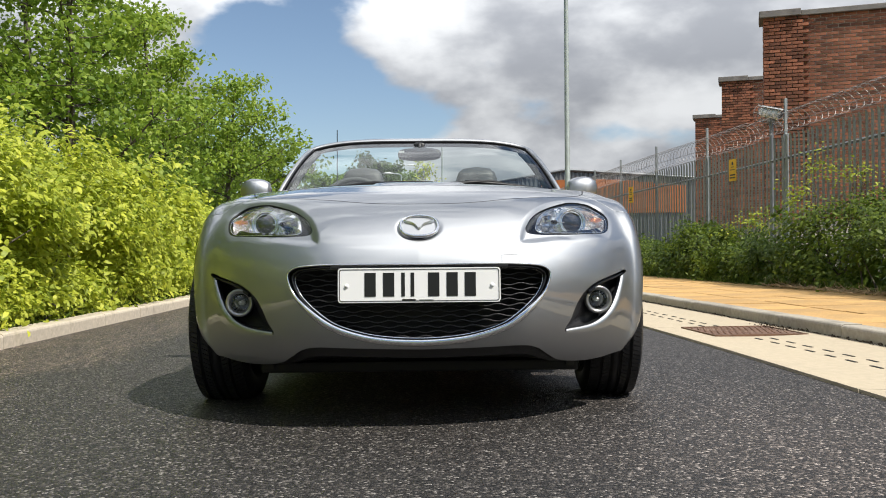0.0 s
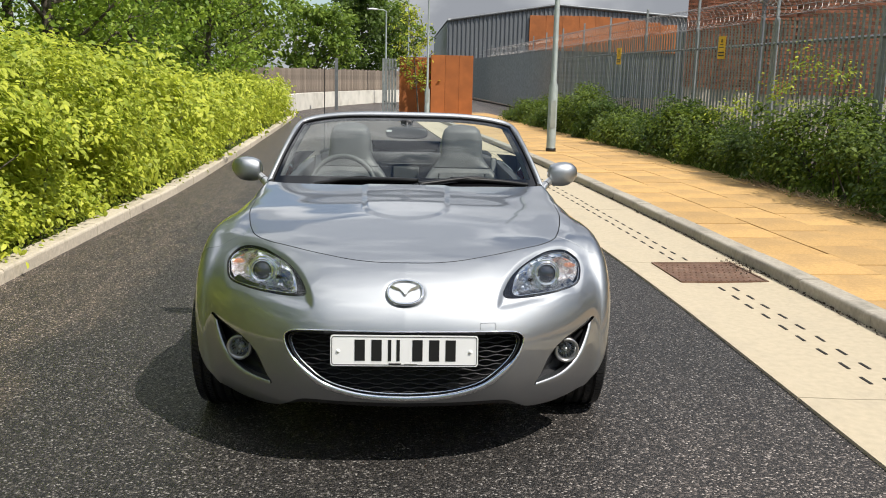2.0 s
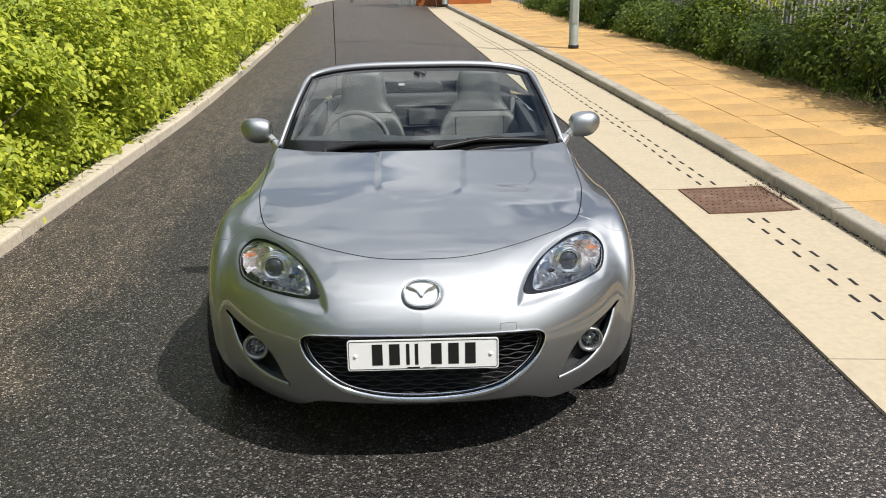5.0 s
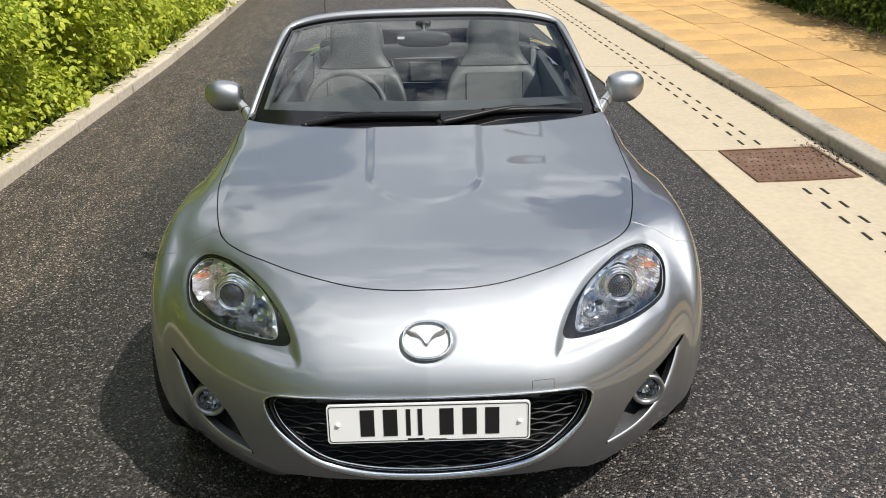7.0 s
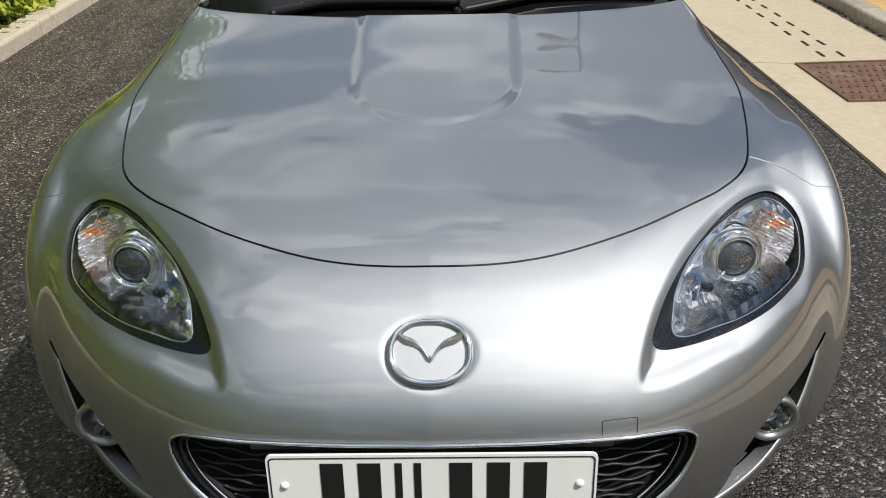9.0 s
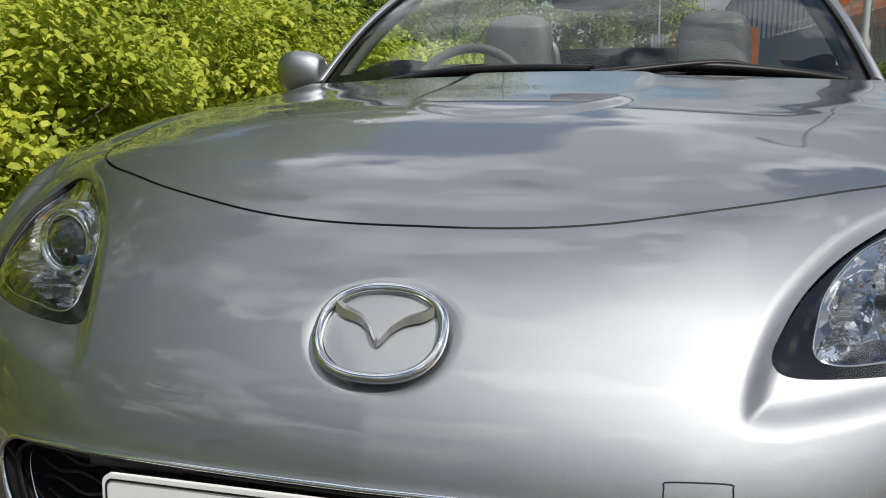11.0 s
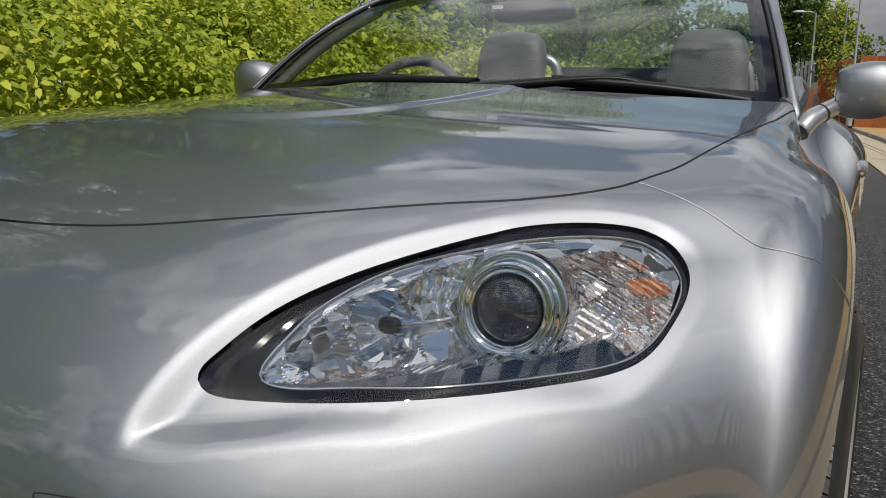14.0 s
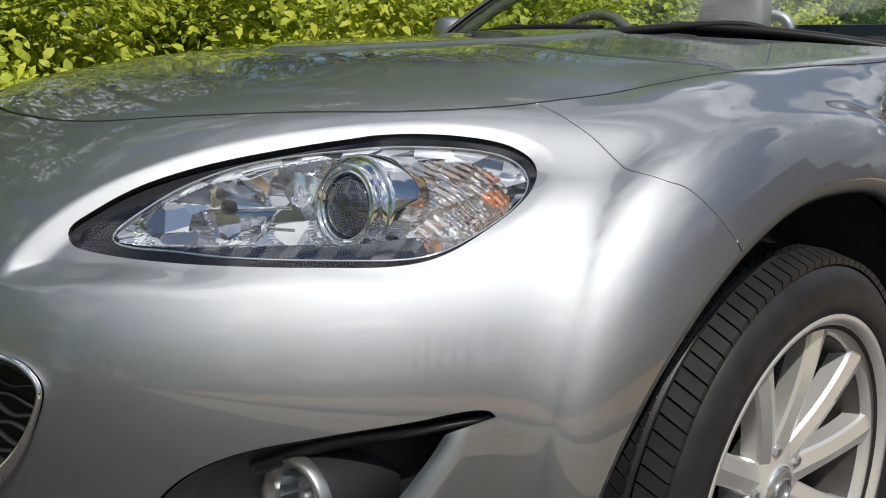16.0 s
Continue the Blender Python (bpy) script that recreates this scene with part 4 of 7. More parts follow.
def cctv():
    e = tagged(new("security_camera"), "grey-white security camera in a wire cage on a dark post", "camera")
    e.matrix_world = pose(5.96, 12.05, 0)
    shape("post", *turned([(0.036, 0), (0.036, 2.78)], 12), STEEL_DARK, e)
    aim = Matrix.Rotation(radians(-58), 4, "Z") @ Matrix.Rotation(radians(16), 4, "Y")

    def aimed(v, at=(0.0, 0.0, 2.90)):
        return np.array([tuple(aim @ Vector(q)) for q in v]) + at

    v, f = turned([(0, -0.20), (0.070, -0.20), (0.082, -0.16), (0.082, 0.15), (0.066, 0.19), (0.058, 0.19)], 18, "x")
    shape("housing", aimed(v), f, WHITE_PAINT, e, "grey-white housing")
    v, f = turned([(0.058, 0.185), (0.03, 0.18), (0.0, 0.18)], 18, "x")
    shape("lens", aimed(v), f, GLOSS_BLACK, e, "dark glass front")
    bm = bmesh.new()
    box(bm, (-0.21, -0.095, 0.086), (0.25, 0.095, 0.098), 0.004)
    hood = part("visor", bm, WHITE_PAINT, e)
    hood.matrix_local = Matrix.Translation((0, 0, 2.90)) @ aim
    box_part("bracket", (-0.045, -0.04, 2.74), (0.045, 0.04, 2.84), STEEL_DARK, e)
    hoops = []
    for k in range(7):
        a = np.linspace(0, 2 * np.pi, 14, endpoint=False)
        x = -0.26 + 0.085 * k
        hoops.append(tube(aimed(np.column_stack((np.full(14, x), 0.13 * np.cos(a), 0.14 * np.sin(a) - 0.03))), 0.0045, 5, True, up=(0.3, 0.5, 0.8)))
    for q in np.linspace(0, 2 * np.pi, 8, endpoint=False):
        hoops.append(tube(aimed([(-0.26, 0.13 * math.cos(q), 0.14 * math.sin(q) - 0.03), (0.25, 0.13 * math.cos(q), 0.14 * math.sin(q) - 0.03)]), 0.0035, 5))
    shape("cage", *joined(*hoops), STEEL, e)


cctv()


def far_buildings():
    shed = tagged(new("warehouse"), "low grey corrugated warehouse with a rust-orange end panel", "building")
    x = np.arange(2.8, 34, 0.30)
    prof = np.interp(x, (2.8, 10.3, 20, 34), (5.05, 6.25, 5.6, 4.7))
    v, f = [], []
    for i, (a, h) in enumerate(zip(x, prof)):
        for dx, dy in ((0, 0), (0.10, 0), (0.14, -0.07), (0.26, -0.07)):
            v += [(a + dx, 60 + dy, 0), (a + dx, 60 + dy, h + 0.04 * dx)]
    v += [(34, 60, 0), (34, 60, 4.9)]
    f = [(2 * i, 2 * i + 2, 2 * i + 3, 2 * i + 1) for i in range(len(v) // 2 - 1)]
    shape("front_wall", np.array(v), f, CLAD, shed, smooth=False)
    box_part("side_wall", (2.82, 60.05, 0), (3.0, 90, 5.0), CLAD, shed)
    top = [(a, 59.88, h + 0.05) for a, h in zip(x, prof)]
    shape("roof_edge", *tube(top, 0.11, 6), STEEL_DARK, shed)
    n = len(x)
    rv = np.vstack((np.column_stack((x, np.full(n, 59.9), prof + 0.06)), np.column_stack((x, np.full(n, 92), prof + 0.06))))
    shape("roof", rv, [(i, i + 1, n + i + 1, n + i) for i in range(n - 1)], CLAD, shed)
    for k in range(9):
        box_part("panel", (8.5 + k * 1.15, 59.80, 3.2), (8.5 + k * 1.15 + 1.14, 59.9, float(keyed(8.5 + k * 1.15, [(8, 5.55), (12, 5.6), (20, 4.9)]))), CORTEN, shed, bevel=0.01)
    wall = tagged(new("rusty_wall"), "rust-orange weathered steel screen wall beside the footway", "wall")
    for k in range(2):
        box_part("panel", (-0.235 + k * 0.535, 28.1, 0.0), (-0.235 + k * 0.535 + 0.53, 28.6, 2.0), CORTEN, wall, bevel=0.006)
    for k in range(3):
        box_part("panel", (0.84 + k * 0.475, 27.5, 0.0), (0.84 + k * 0.475 + 0.47, 28.6, 2.08), CORTEN, wall, bevel=0.006)
    gate = tagged(new("steel_gate"), "open grey steel palisade gate beside the rusty wall", "gate")
    for k in range(5):
        box_part("bar", (-0.80 + k * 0.10, 27.2 + 0.08 * k, 0.1), (-0.80 + k * 0.10 + 0.07, 27.24 + 0.08 * k, 1.92), STEEL, gate)
    for z in (0.4, 1.6):
        box_part("rail", (-0.80, 27.45, z), (-0.30, 27.50, z + 0.06), STEEL_DARK, gate)
    w = tagged(new("retaining_wall"), "low whitish concrete retaining wall at the bend", "wall", kind="structure")
    pts = curve([(-3.75, 26.6), (-3.9, 30.5), (-2.6, 36), (-0.8, 41), (2.0, 45)], 40)
    for i in range(0, 38, 2):
        a, b = pts[i], pts[i + 2]
        d = np.array((b[0] - a[0], b[1] - a[1]))
        n = np.array((-d[1], d[0])) / np.linalg.norm(d) * 0.25
        h = 0.62
        v = [(*(a), 0), (*(b), 0), (*(b + n), 0), (*(a + n), 0), (*a, h), (*b, h), (*(b + n), h), (*(a + n), h)]
        shape("wall_section", np.array(v), [(0, 1, 5, 4), (1, 2, 6, 5), (2, 3, 7, 6), (3, 0, 4, 7), (4, 5, 6, 7)], WHITE_WALL, w, smooth=False)
    fence = tagged(new("timber_fence"), "weathered grey-brown timber board fence beyond the hedge", "fence")
    line = curve([(-11, 29.5), (-6.5, 30.5), (-4.2, 32), (-2.4, 37.5), (0.2, 43.5)], 110)
    for a, b in zip(line, line[1:]):
        t = math.degrees(math.atan2(b[1] - a[1], b[0] - a[0]))
        bm = bmesh.new()
        box(bm, (0, 0.3, 0), (float(np.linalg.norm(b - a)) - 0.012, 0.33, 1.55 + random.uniform(-0.03, 0.03)))
        o = part("board", bm, OLD_WOOD, fence)
        o.matrix_world = pose(a[0], a[1], 0, 0, 0, t)
    post = tagged(new("fence_post"), "square grey steel post at the low wall", "post")
    post.matrix_world = pose(-2.62, 31, 0)
    box_part("shaft", (-0.06, -0.06, 0), (0.06, 0.06, 1.95), STEEL_DARK, post)
    tele = tagged(new("telegraph_pole"), "dark wooden telegraph pole above the trees", "pole")
    tele.matrix_world = pose(-7.7, 60, 0)
    shape("shaft", *turned([(0.16, 0), (0.13, 7.2), (0.0, 7.25)], 12), BARK, tele)
    shape("cap", *turned([(0.20, 6.5), (0.20, 6.9), (0, 6.95)], 12), STEEL_DARK, tele)


far_buildings()

# ---- the car ----
car = tagged(new("car"), "silver two-seat open sports car parked with its roof down", "car")

# centre line of the nose and bonnet (y, z), seen from the axis of the front wheels' arches
PROFILE = [(0.50, 0.13), (0.22, 0.16), (0.07, 0.235), (0.008, 0.33), (-0.013, 0.45), (-0.012, 0.54), (0.003, 0.597), (0.032, 0.65),
           (0.068, 0.690), (0.112, 0.728), (0.205, 0.780), (0.32, 0.818), (0.45, 0.845), (0.60, 0.868), (0.85, 0.892), (1.15, 0.910), (1.40, 0.922),
           (1.70, 0.930), (2.20, 0.932), (3.0, 0.925)]
# how far the crown of the bonnet stands over its sides, along the car
CROWN = [(0.15, 0.0), (0.22, 0.002), (0.32, 0.008), (0.45, 0.018), (0.60, 0.026), (0.85, 0.032), (1.15, 0.039), (1.40, 0.046), (1.7, 0.034), (2.2, 0.015), (3.0, 0.010)]
PLAN = [(0, 0), (0.2, 0.006), (0.33, 0.021), (0.42, 0.054), (0.5, 0.10), (0.62, 0.20), (0.74, 0.35), (0.82, 0.515), (0.88, 0.68), (0.93, 0.84)]
WIDE = [(0.1, 0.66), (0.20, 0.705), (0.25, 0.750), (0.30, 0.795), (0.36, 0.826), (0.43, 0.850), (0.50, 0.858), (0.56, 0.852), (0.64, 0.822), (0.72, 0.775), (0.78, 0.752), (0.86, 0.740), (1.0, 0.733)]
FLARE_FOOT = [(0.1, 0.66), (0.2, 0.70), (0.25, 0.745), (0.30, 0.79), (0.36, 0.822), (0.42, 0.845), (0.5, 0.872), (0.7, 0.92)]
AXIS_Y, AXIS_Z, AXIS_X = 0.90, 0.38, 0.52
_p = np.array(PROFILE)
_r = np.column_stack((np.unwrap(np.arctan2(_p[:, 1] - AXIS_Z, AXIS_Y - _p[:, 0])), np.hypot(_p[:, 1] - AXIS_Z, _p[:, 0] - AXIS_Y)))


def eased(keys, n, wide):
    """The curve through the keys, evened out so that reflections run smoothly over it."""
    t = np.linspace(keys[0][0], keys[-1][0], n)
    v = keyed(t, keys)
    k = int(3 * wide / (t[1] - t[0]))
    w = np.exp(-0.5 * (np.arange(-k, k + 1) * (t[1] - t[0]) / wide) ** 2)
    lead, tail = v[0] - (v[1] - v[0]) * np.arange(k, 0, -1), v[-1] + (v[-1] - v[-2]) * np.arange(1, k + 1)
    return np.column_stack((t, np.convolve(np.r_[lead, v, tail], w / w.sum(), "valid")))


def blended(keys, n, near, far, t0, t1):
    a, b = eased(keys, n, near), eased(keys, n, far)
    s = step(t0, t1, a[:, 0])[:, None]
    return a * (1 - s) + b * s


RADIUS = blended(_r, 500, 0.035, 0.16, 0.75, 1.25)
PLAN_LINE = eased(PLAN, 160, 0.035)
WIDE_LINE = eased(WIDE, 160, 0.022)


def skin(x, y, z):
    """Below nought inside the car's front, nought on its skin."""
    x = np.abs(x)
    yy = y - keyed(x, PLAN_LINE) * (1 - step(0.5, 1.0, y))
    behind_lamp = step(-0.05, 0.06, y - 0.388 - 0.9 * (x - 0.546))
    fall = 1 - behind_lamp * (1 - step(0.46, 0.80, y))
    zz = z + fall * (0.012 * (x / 0.65) ** 2 * step(0.62, 0.80, z) + 0.62 * keyed(y, CROWN) * np.minimum(x / 0.68, 1.2) ** 2)
    # power bulge: a low raised panel with a rounded front
    u = ((x / (0.182 + 0.045 * np.maximum(y - 0.83, 0))) ** 2 + (np.maximum(0.83 - y, 0) / 0.215) ** 2) ** 0.5
    zz = zz - 0.0065 * (1 - step(0.90, 1.08, u)) * step(0.76, 0.80, z)
    th = np.arctan2(zz - AXIS_Z, AXIS_Y - yy)
    th = np.where(th < -2.0, th + 2 * np.pi, th)
    g = np.hypot(zz - AXIS_Z, yy - AXIS_Y) - keyed(th, RADIUS)
    wide = keyed(z, WIDE_LINE) - step(0.95, 1.35, y) * (0.012 + 0.010 * step(0.5, 0.7, z))
    wide = wide + 0.027 * step(0.95, 1.2, y) * (1 - step(1.30, 1.65, y)) * step(0.74, 0.84, z)
    body = smax(g, x - wide, 0.09 - 0.055 * step(1.15, 1.55, y))
    f = 0.22 * (((np.abs(x - 0.748) / 0.134) ** 2.8 + (np.abs(y - 0.885) / 0.510) ** 2.8 + (np.abs(z - 0.36) / 0.468) ** 2.8) ** (1 / 2.8) - 1)
    f = smax(f, x - keyed(z, FLARE_FOOT), 0.02)
    return -smax(-body, -f, 0.048)


def meet(eye, way, near=0.0, far=3.0, steps=90):
    """Where rays from outside first meet the skin."""
    eye, way = np.broadcast_to(np.asarray(eye, float), np.shape(way)), np.asarray(way, float)
    lo, hit, d = np.full(len(way), near), np.zeros(len(way), bool), (far - near) / steps
    for _ in range(steps):
        hit |= skin(*(eye + way * (lo + d)[:, None]).T) < 0
        lo = np.where(hit, lo, lo + d)
    hi = lo + d
    for _ in range(18):
        mid = (lo + hi) / 2
        inside = skin(*(eye + way * mid[:, None]).T) < 0
        hi, lo = np.where(inside, mid, hi), np.where(inside, lo, mid)
    return eye + way * lo[:, None]


def on_top(xy):
    xy = np.asarray(xy, float)
    return meet(np.column_stack((xy, np.full(len(xy), 1.3))), np.tile((0, 0, -1.0), (len(xy), 1)), far=1.3)


def on_front(xz):
    xz = np.asarray(xz, float)
    return meet(np.column_stack((xz[:, 0], np.full(len(xz), -0.4), xz[:, 1])), np.tile((0, 1.0, 0), (len(xz), 1)), far=1.6)


K_SIDE, K_TURN = 0.45, 0.75


def to_map(p):
    """Skin places as flat map coordinates: across, and round the axis."""
    dx = np.maximum(np.abs(p[:, 0]) - AXIS_X, 0)
    r = np.hypot(p[:, 1] - AXIS_Y, p[:, 2] - AXIS_Z)
    u = np.where(np.abs(p[:, 0]) <= AXIS_X, p[:, 0], np.sign(p[:, 0]) * (AXIS_X + K_SIDE * np.arctan2(dx, r)))
    th = np.arctan2(p[:, 2] - AXIS_Z, AXIS_Y - p[:, 1])
    return np.column_stack((u, K_TURN * np.where(th < -2.0, th + 2 * np.pi, th)))


def from_map(m):
    """Flat map coordinates to places on the skin."""
    th = m[:, 1] / K_TURN
    ph = np.maximum(m[:, 0] - AXIS_X, 0) / K_SIDE
    o = np.column_stack((np.minimum(m[:, 0], AXIS_X), np.full(len(m), AXIS_Y), np.full(len(m), AXIS_Z)))
    way = np.column_stack((np.sin(ph), -np.cos(ph) * np.cos(th), np.cos(ph) * np.sin(th)))
    lo, hi = np.full(len(m), 0.02), np.full(len(m), 2.4)
    for _ in range(30):
        mid = (lo + hi) / 2
        inside = skin(*(o + way * mid[:, None]).T) < 0
        lo, hi = np.where(inside, mid, lo), np.where(inside, hi, mid)
    return o + way * lo[:, None]


def both_sides(half):
    """A half outline from the centre outwards, closed with its mirror image."""
    half = np.asarray(half, float)
    return np.vstack((half, (half * ((-1, 1) if half.shape[1] == 2 else (-1, 1, 1)))[::-1]))


BONNET = [(-0.135, 0.207), (0, 0.20), (0.135, 0.207), (0.249, 0.236), (0.37, 0.294), (0.497, 0.388), (0.552, 0.440), (0.583, 0.477), (0.604, 0.513), (0.617, 0.545), (0.630, 0.588), (0.648, 0.659), (0.666, 0.751), (0.684, 0.87), (0.699, 1.10), (0.715, 1.36), (0.7265, 1.545)]
BONNET_REAR = [(0.7265, 1.566), (0.66, 1.500), (0.5, 1.398), (0.25, 1.305), (0, 1.280), (-0.25, 1.305)]
LAMP = [(0.360, 0.102), (0.369, 0.130), (0.398, 0.186), (0.454, 0.271), (0.546, 0.388), (0.627, 0.463), (0.672, 0.482), (0.697, 0.454), (0.697, 0.400), (0.673, 0.327), (0.607, 0.246), (0.538, 0.184), (0.462, 0.134), (0.390, 0.102)]
LAMP_CLEAR = [(0.401, 0.128), (0.405, 0.160), (0.419, 0.205), (0.462, 0.279), (0.549, 0.381), (0.625, 0.454), (0.666, 0.473), (0.691, 0.448), (0.691, 0.399), (0.668, 0.332), (0.605, 0.256), (0.537, 0.195), (0.469, 0.152), (0.425, 0.129)]
SCALLOP = [(0.328, 0.053), (0.335, 0.094), (0.372, 0.172), (0.445, 0.286), (0.552, 0.413), (0.64, 0.485), (0.690, 0.495), (0.710, 0.461), (0.710, 0.403), (0.680, 0.310), (0.614, 0.235), (0.538, 0.159), (0.457, 0.104), (0.405, 0.074), (0.358, 0.054)]
GRILLE = [(-0.26, 0.574), (0, 0.574), (0.26, 0.574), (0.372, 0.569), (0.414, 0.559), (0.429, 0.533), (0.404, 0.474), (0.346, 0.414), (0.28, 0.368), (0.19, 0.337), (0.10, 0.322), (0, 0.317), (-0.1, 0.322)]
FOG = [(0.748, 0.540), (0.70, 0.531), (0.65, 0.518), (0.60, 0.501), (0.56, 0.475), (0.53, 0.438), (0.505, 0.385), (0.484, 0.346), (0.53, 0.338), (0.615, 0.342), (0.685, 0.372), (0.732, 0.428), (0.746, 0.49)]
FOG_BLADE = [(0.722, 0.519), (0.712, 0.490), (0.691, 0.444), (0.667, 0.408), (0.632, 0.380), (0.58, 0.360), (0.49, 0.350)]
LIP = [(-0.1, 0.296), (0, 0.296), (0.19, 0.300), (0.33, 0.304), (0.385, 0.294), (0.425, 0.268), (0.47, 0.243), (0.56, 0.230), (0.64, 0.232), (0.70, 0.240)]
WING_SEAM = [(0.612, 0.547, 0.825), (0.633, 0.547, 0.820), (0.672, 0.544, 0.807), (0.705, 0.545, 0.790), (0.738, 0.541, 0.771), (0.760, 0.537, 0.762), (0.795, 0.546, 0.755), (0.812, 0.560, 0.750), (0.827, 0.577, 0.733), (0.843, 0.601, 0.704), (0.852, 0.617, 0.680), (0.860, 0.630, 0.650)]
ARCH_Y, ARCH_Z, ARCH_B = 0.860, 0.330, 0.407


def arch_edge(angles, grow=0.0):
    """The wheel arch seen from the side: rounder before the axle, squarer behind it."""
    c, s = np.cos(angles), np.sin(angles)
    wide, e = np.where(c > 0, 0.456, 0.425) + grow, 2 / np.where(c > 0, 2.1, 2.6)
    return np.column_stack((ARCH_Y - wide * np.sign(c) * np.abs(c) ** e, ARCH_Z + (ARCH_B + grow) * np.sign(s) * np.abs(s) ** e))


def half_then_rear():
    c = curve(BONNET, 260)
    c = c[c[:, 0] >= 0]
    r = curve(BONNET_REAR, 120)
    r = r[r[:, 0] >= 0]
    corner = curve([c[-1], (0.719, 1.564), r[6]], 10)[1:-1]
    return both_sides(np.vstack((c, corner, r[6:])))


bonnet_line = to_map(on_top(half_then_rear()))
lamp_line = to_map(on_top(curve(LAMP, 240, True)))
scallop_line = to_map(on_top(curve(SCALLOP, 240, True)))


def half_front(points, n):
    c = curve(points, n)
    return c[c[:, 0] >= -1e-6]


grille_half = half_front(GRILLE, 300)
grille_full = both_sides(grille_half)
grille_line = to_map(on_front(grille_full))
fog_line = to_map(on_front(curve(FOG, 200, True)))
lip_half = half_front(LIP, 160)
lip_line = to_map(on_front(lip_half))
seam_line = to_map(curve(WING_SEAM, 90))
_a = np.linspace(radians(-35), radians(212), 260)
_e = arch_edge(_a)
_s = meet(np.column_stack((np.full(260, 1.2), _e)), np.tile((-1.0, 0, 0), (260, 1)), far=0.6)
arch_line = to_map(np.column_stack((np.maximum(_s[:, 0], 0.70), _e)))


def skin_grid():
    u = np.r_[np.arange(0, AXIS_X, 0.005), AXIS_X + np.arange(0, 1.42, 0.0105) * K_SIDE]
    t = np.r_[np.arange(-0.62, 1.75, 0.0060), np.arange(1.75, 3.3, 0.0085)] * K_TURN
    nu, nt = len(u), len(t)
    m = np.stack(np.meshgrid(u, t, indexing="ij"), -1).reshape(-1, 2)
    snapped = np.zeros(len(m), bool)
    owner = np.full(len(m), -1)
    centre = m[:, 0] == 0
    for tag, (line, closed, reach) in enumerate(((bonnet_line, True, 0.0034), (lamp_line, True, 0.0034), (grille_line, True, 0.0034),
                                (fog_line, True, 0.0034), (lip_line, False, 0.0034), (arch_line, False, 0.0034), (seam_line, False, 0.0034))):
        lo, hi = line.min(0) - 0.01, line.max(0) + 0.01
        k = np.flatnonzero(((m > lo) & (m < hi)).all(1) & ~snapped)
        d, near = distance_to(line, m[k], closed)
        s = d < reach
        near[centre[k], 0] = 0.0
        m[k[s]] = near[s]
        snapped[k[s]] = True
        owner[k[s]] = tag
    i = np.arange(nu * nt).reshape(nu, nt)
    a, b, c, d = i[:-1, :-1].ravel(), i[1:, :-1].ravel(), i[1:, 1:].ravel(), i[:-1, 1:].ravel()
    other = snapped[b] & snapped[d] & ~(snapped[a] & snapped[c])
    tri = np.where(other[:, None, None], np.stack((np.stack((a, b, d), 1), np.stack((b, c, d), 1)), 1), np.stack((np.stack((a, b, c), 1), np.stack((a, c, d), 1)), 1)).reshape(-1, 3)
    e1, e2 = m[tri[:, 1]] - m[tri[:, 0]], m[tri[:, 2]] - m[tri[:, 0]]
    area = np.abs(e1[:, 0] * e2[:, 1] - e1[:, 1] * e2[:, 0])
    o = owner[tri]
    thin = (o[:, 0] >= 0) & (o[:, 0] == o[:, 1]) & (o[:, 1] == o[:, 2]) & (area < 4e-6)
    return m, tri[~thin], centre


def grid_normals(p, tri, centre):
    n = np.cross(p[tri[:, 1]] - p[tri[:, 0]], p[tri[:, 2]] - p[tri[:, 0]])
    out = np.zeros_like(p)
    for k in range(3):
        for ax in range(3):
            out[:, ax] += np.bincount(tri[:, k], n[:, ax], len(p))
    out[centre, 0] = 0
    return out / (np.linalg.norm(out, axis=1)[:, None] + 1e-12)


def true_normals(p, centre):
    e = 2e-4
    n = np.column_stack([skin(*(p + e * np.eye(3)[k]).T) - skin(*(p - e * np.eye(3)[k]).T) for k in range(3)])
    n[centre, 0] = 0
    return n / (np.linalg.norm(n, axis=1)[:, None] + 1e-12)


def mask(line, pts):
    k = ((pts > line.min(0)) & (pts < line.max(0))).all(1)
    res = np.zeros(len(pts), bool)
    res[k] = within(line, pts[k])
    return res


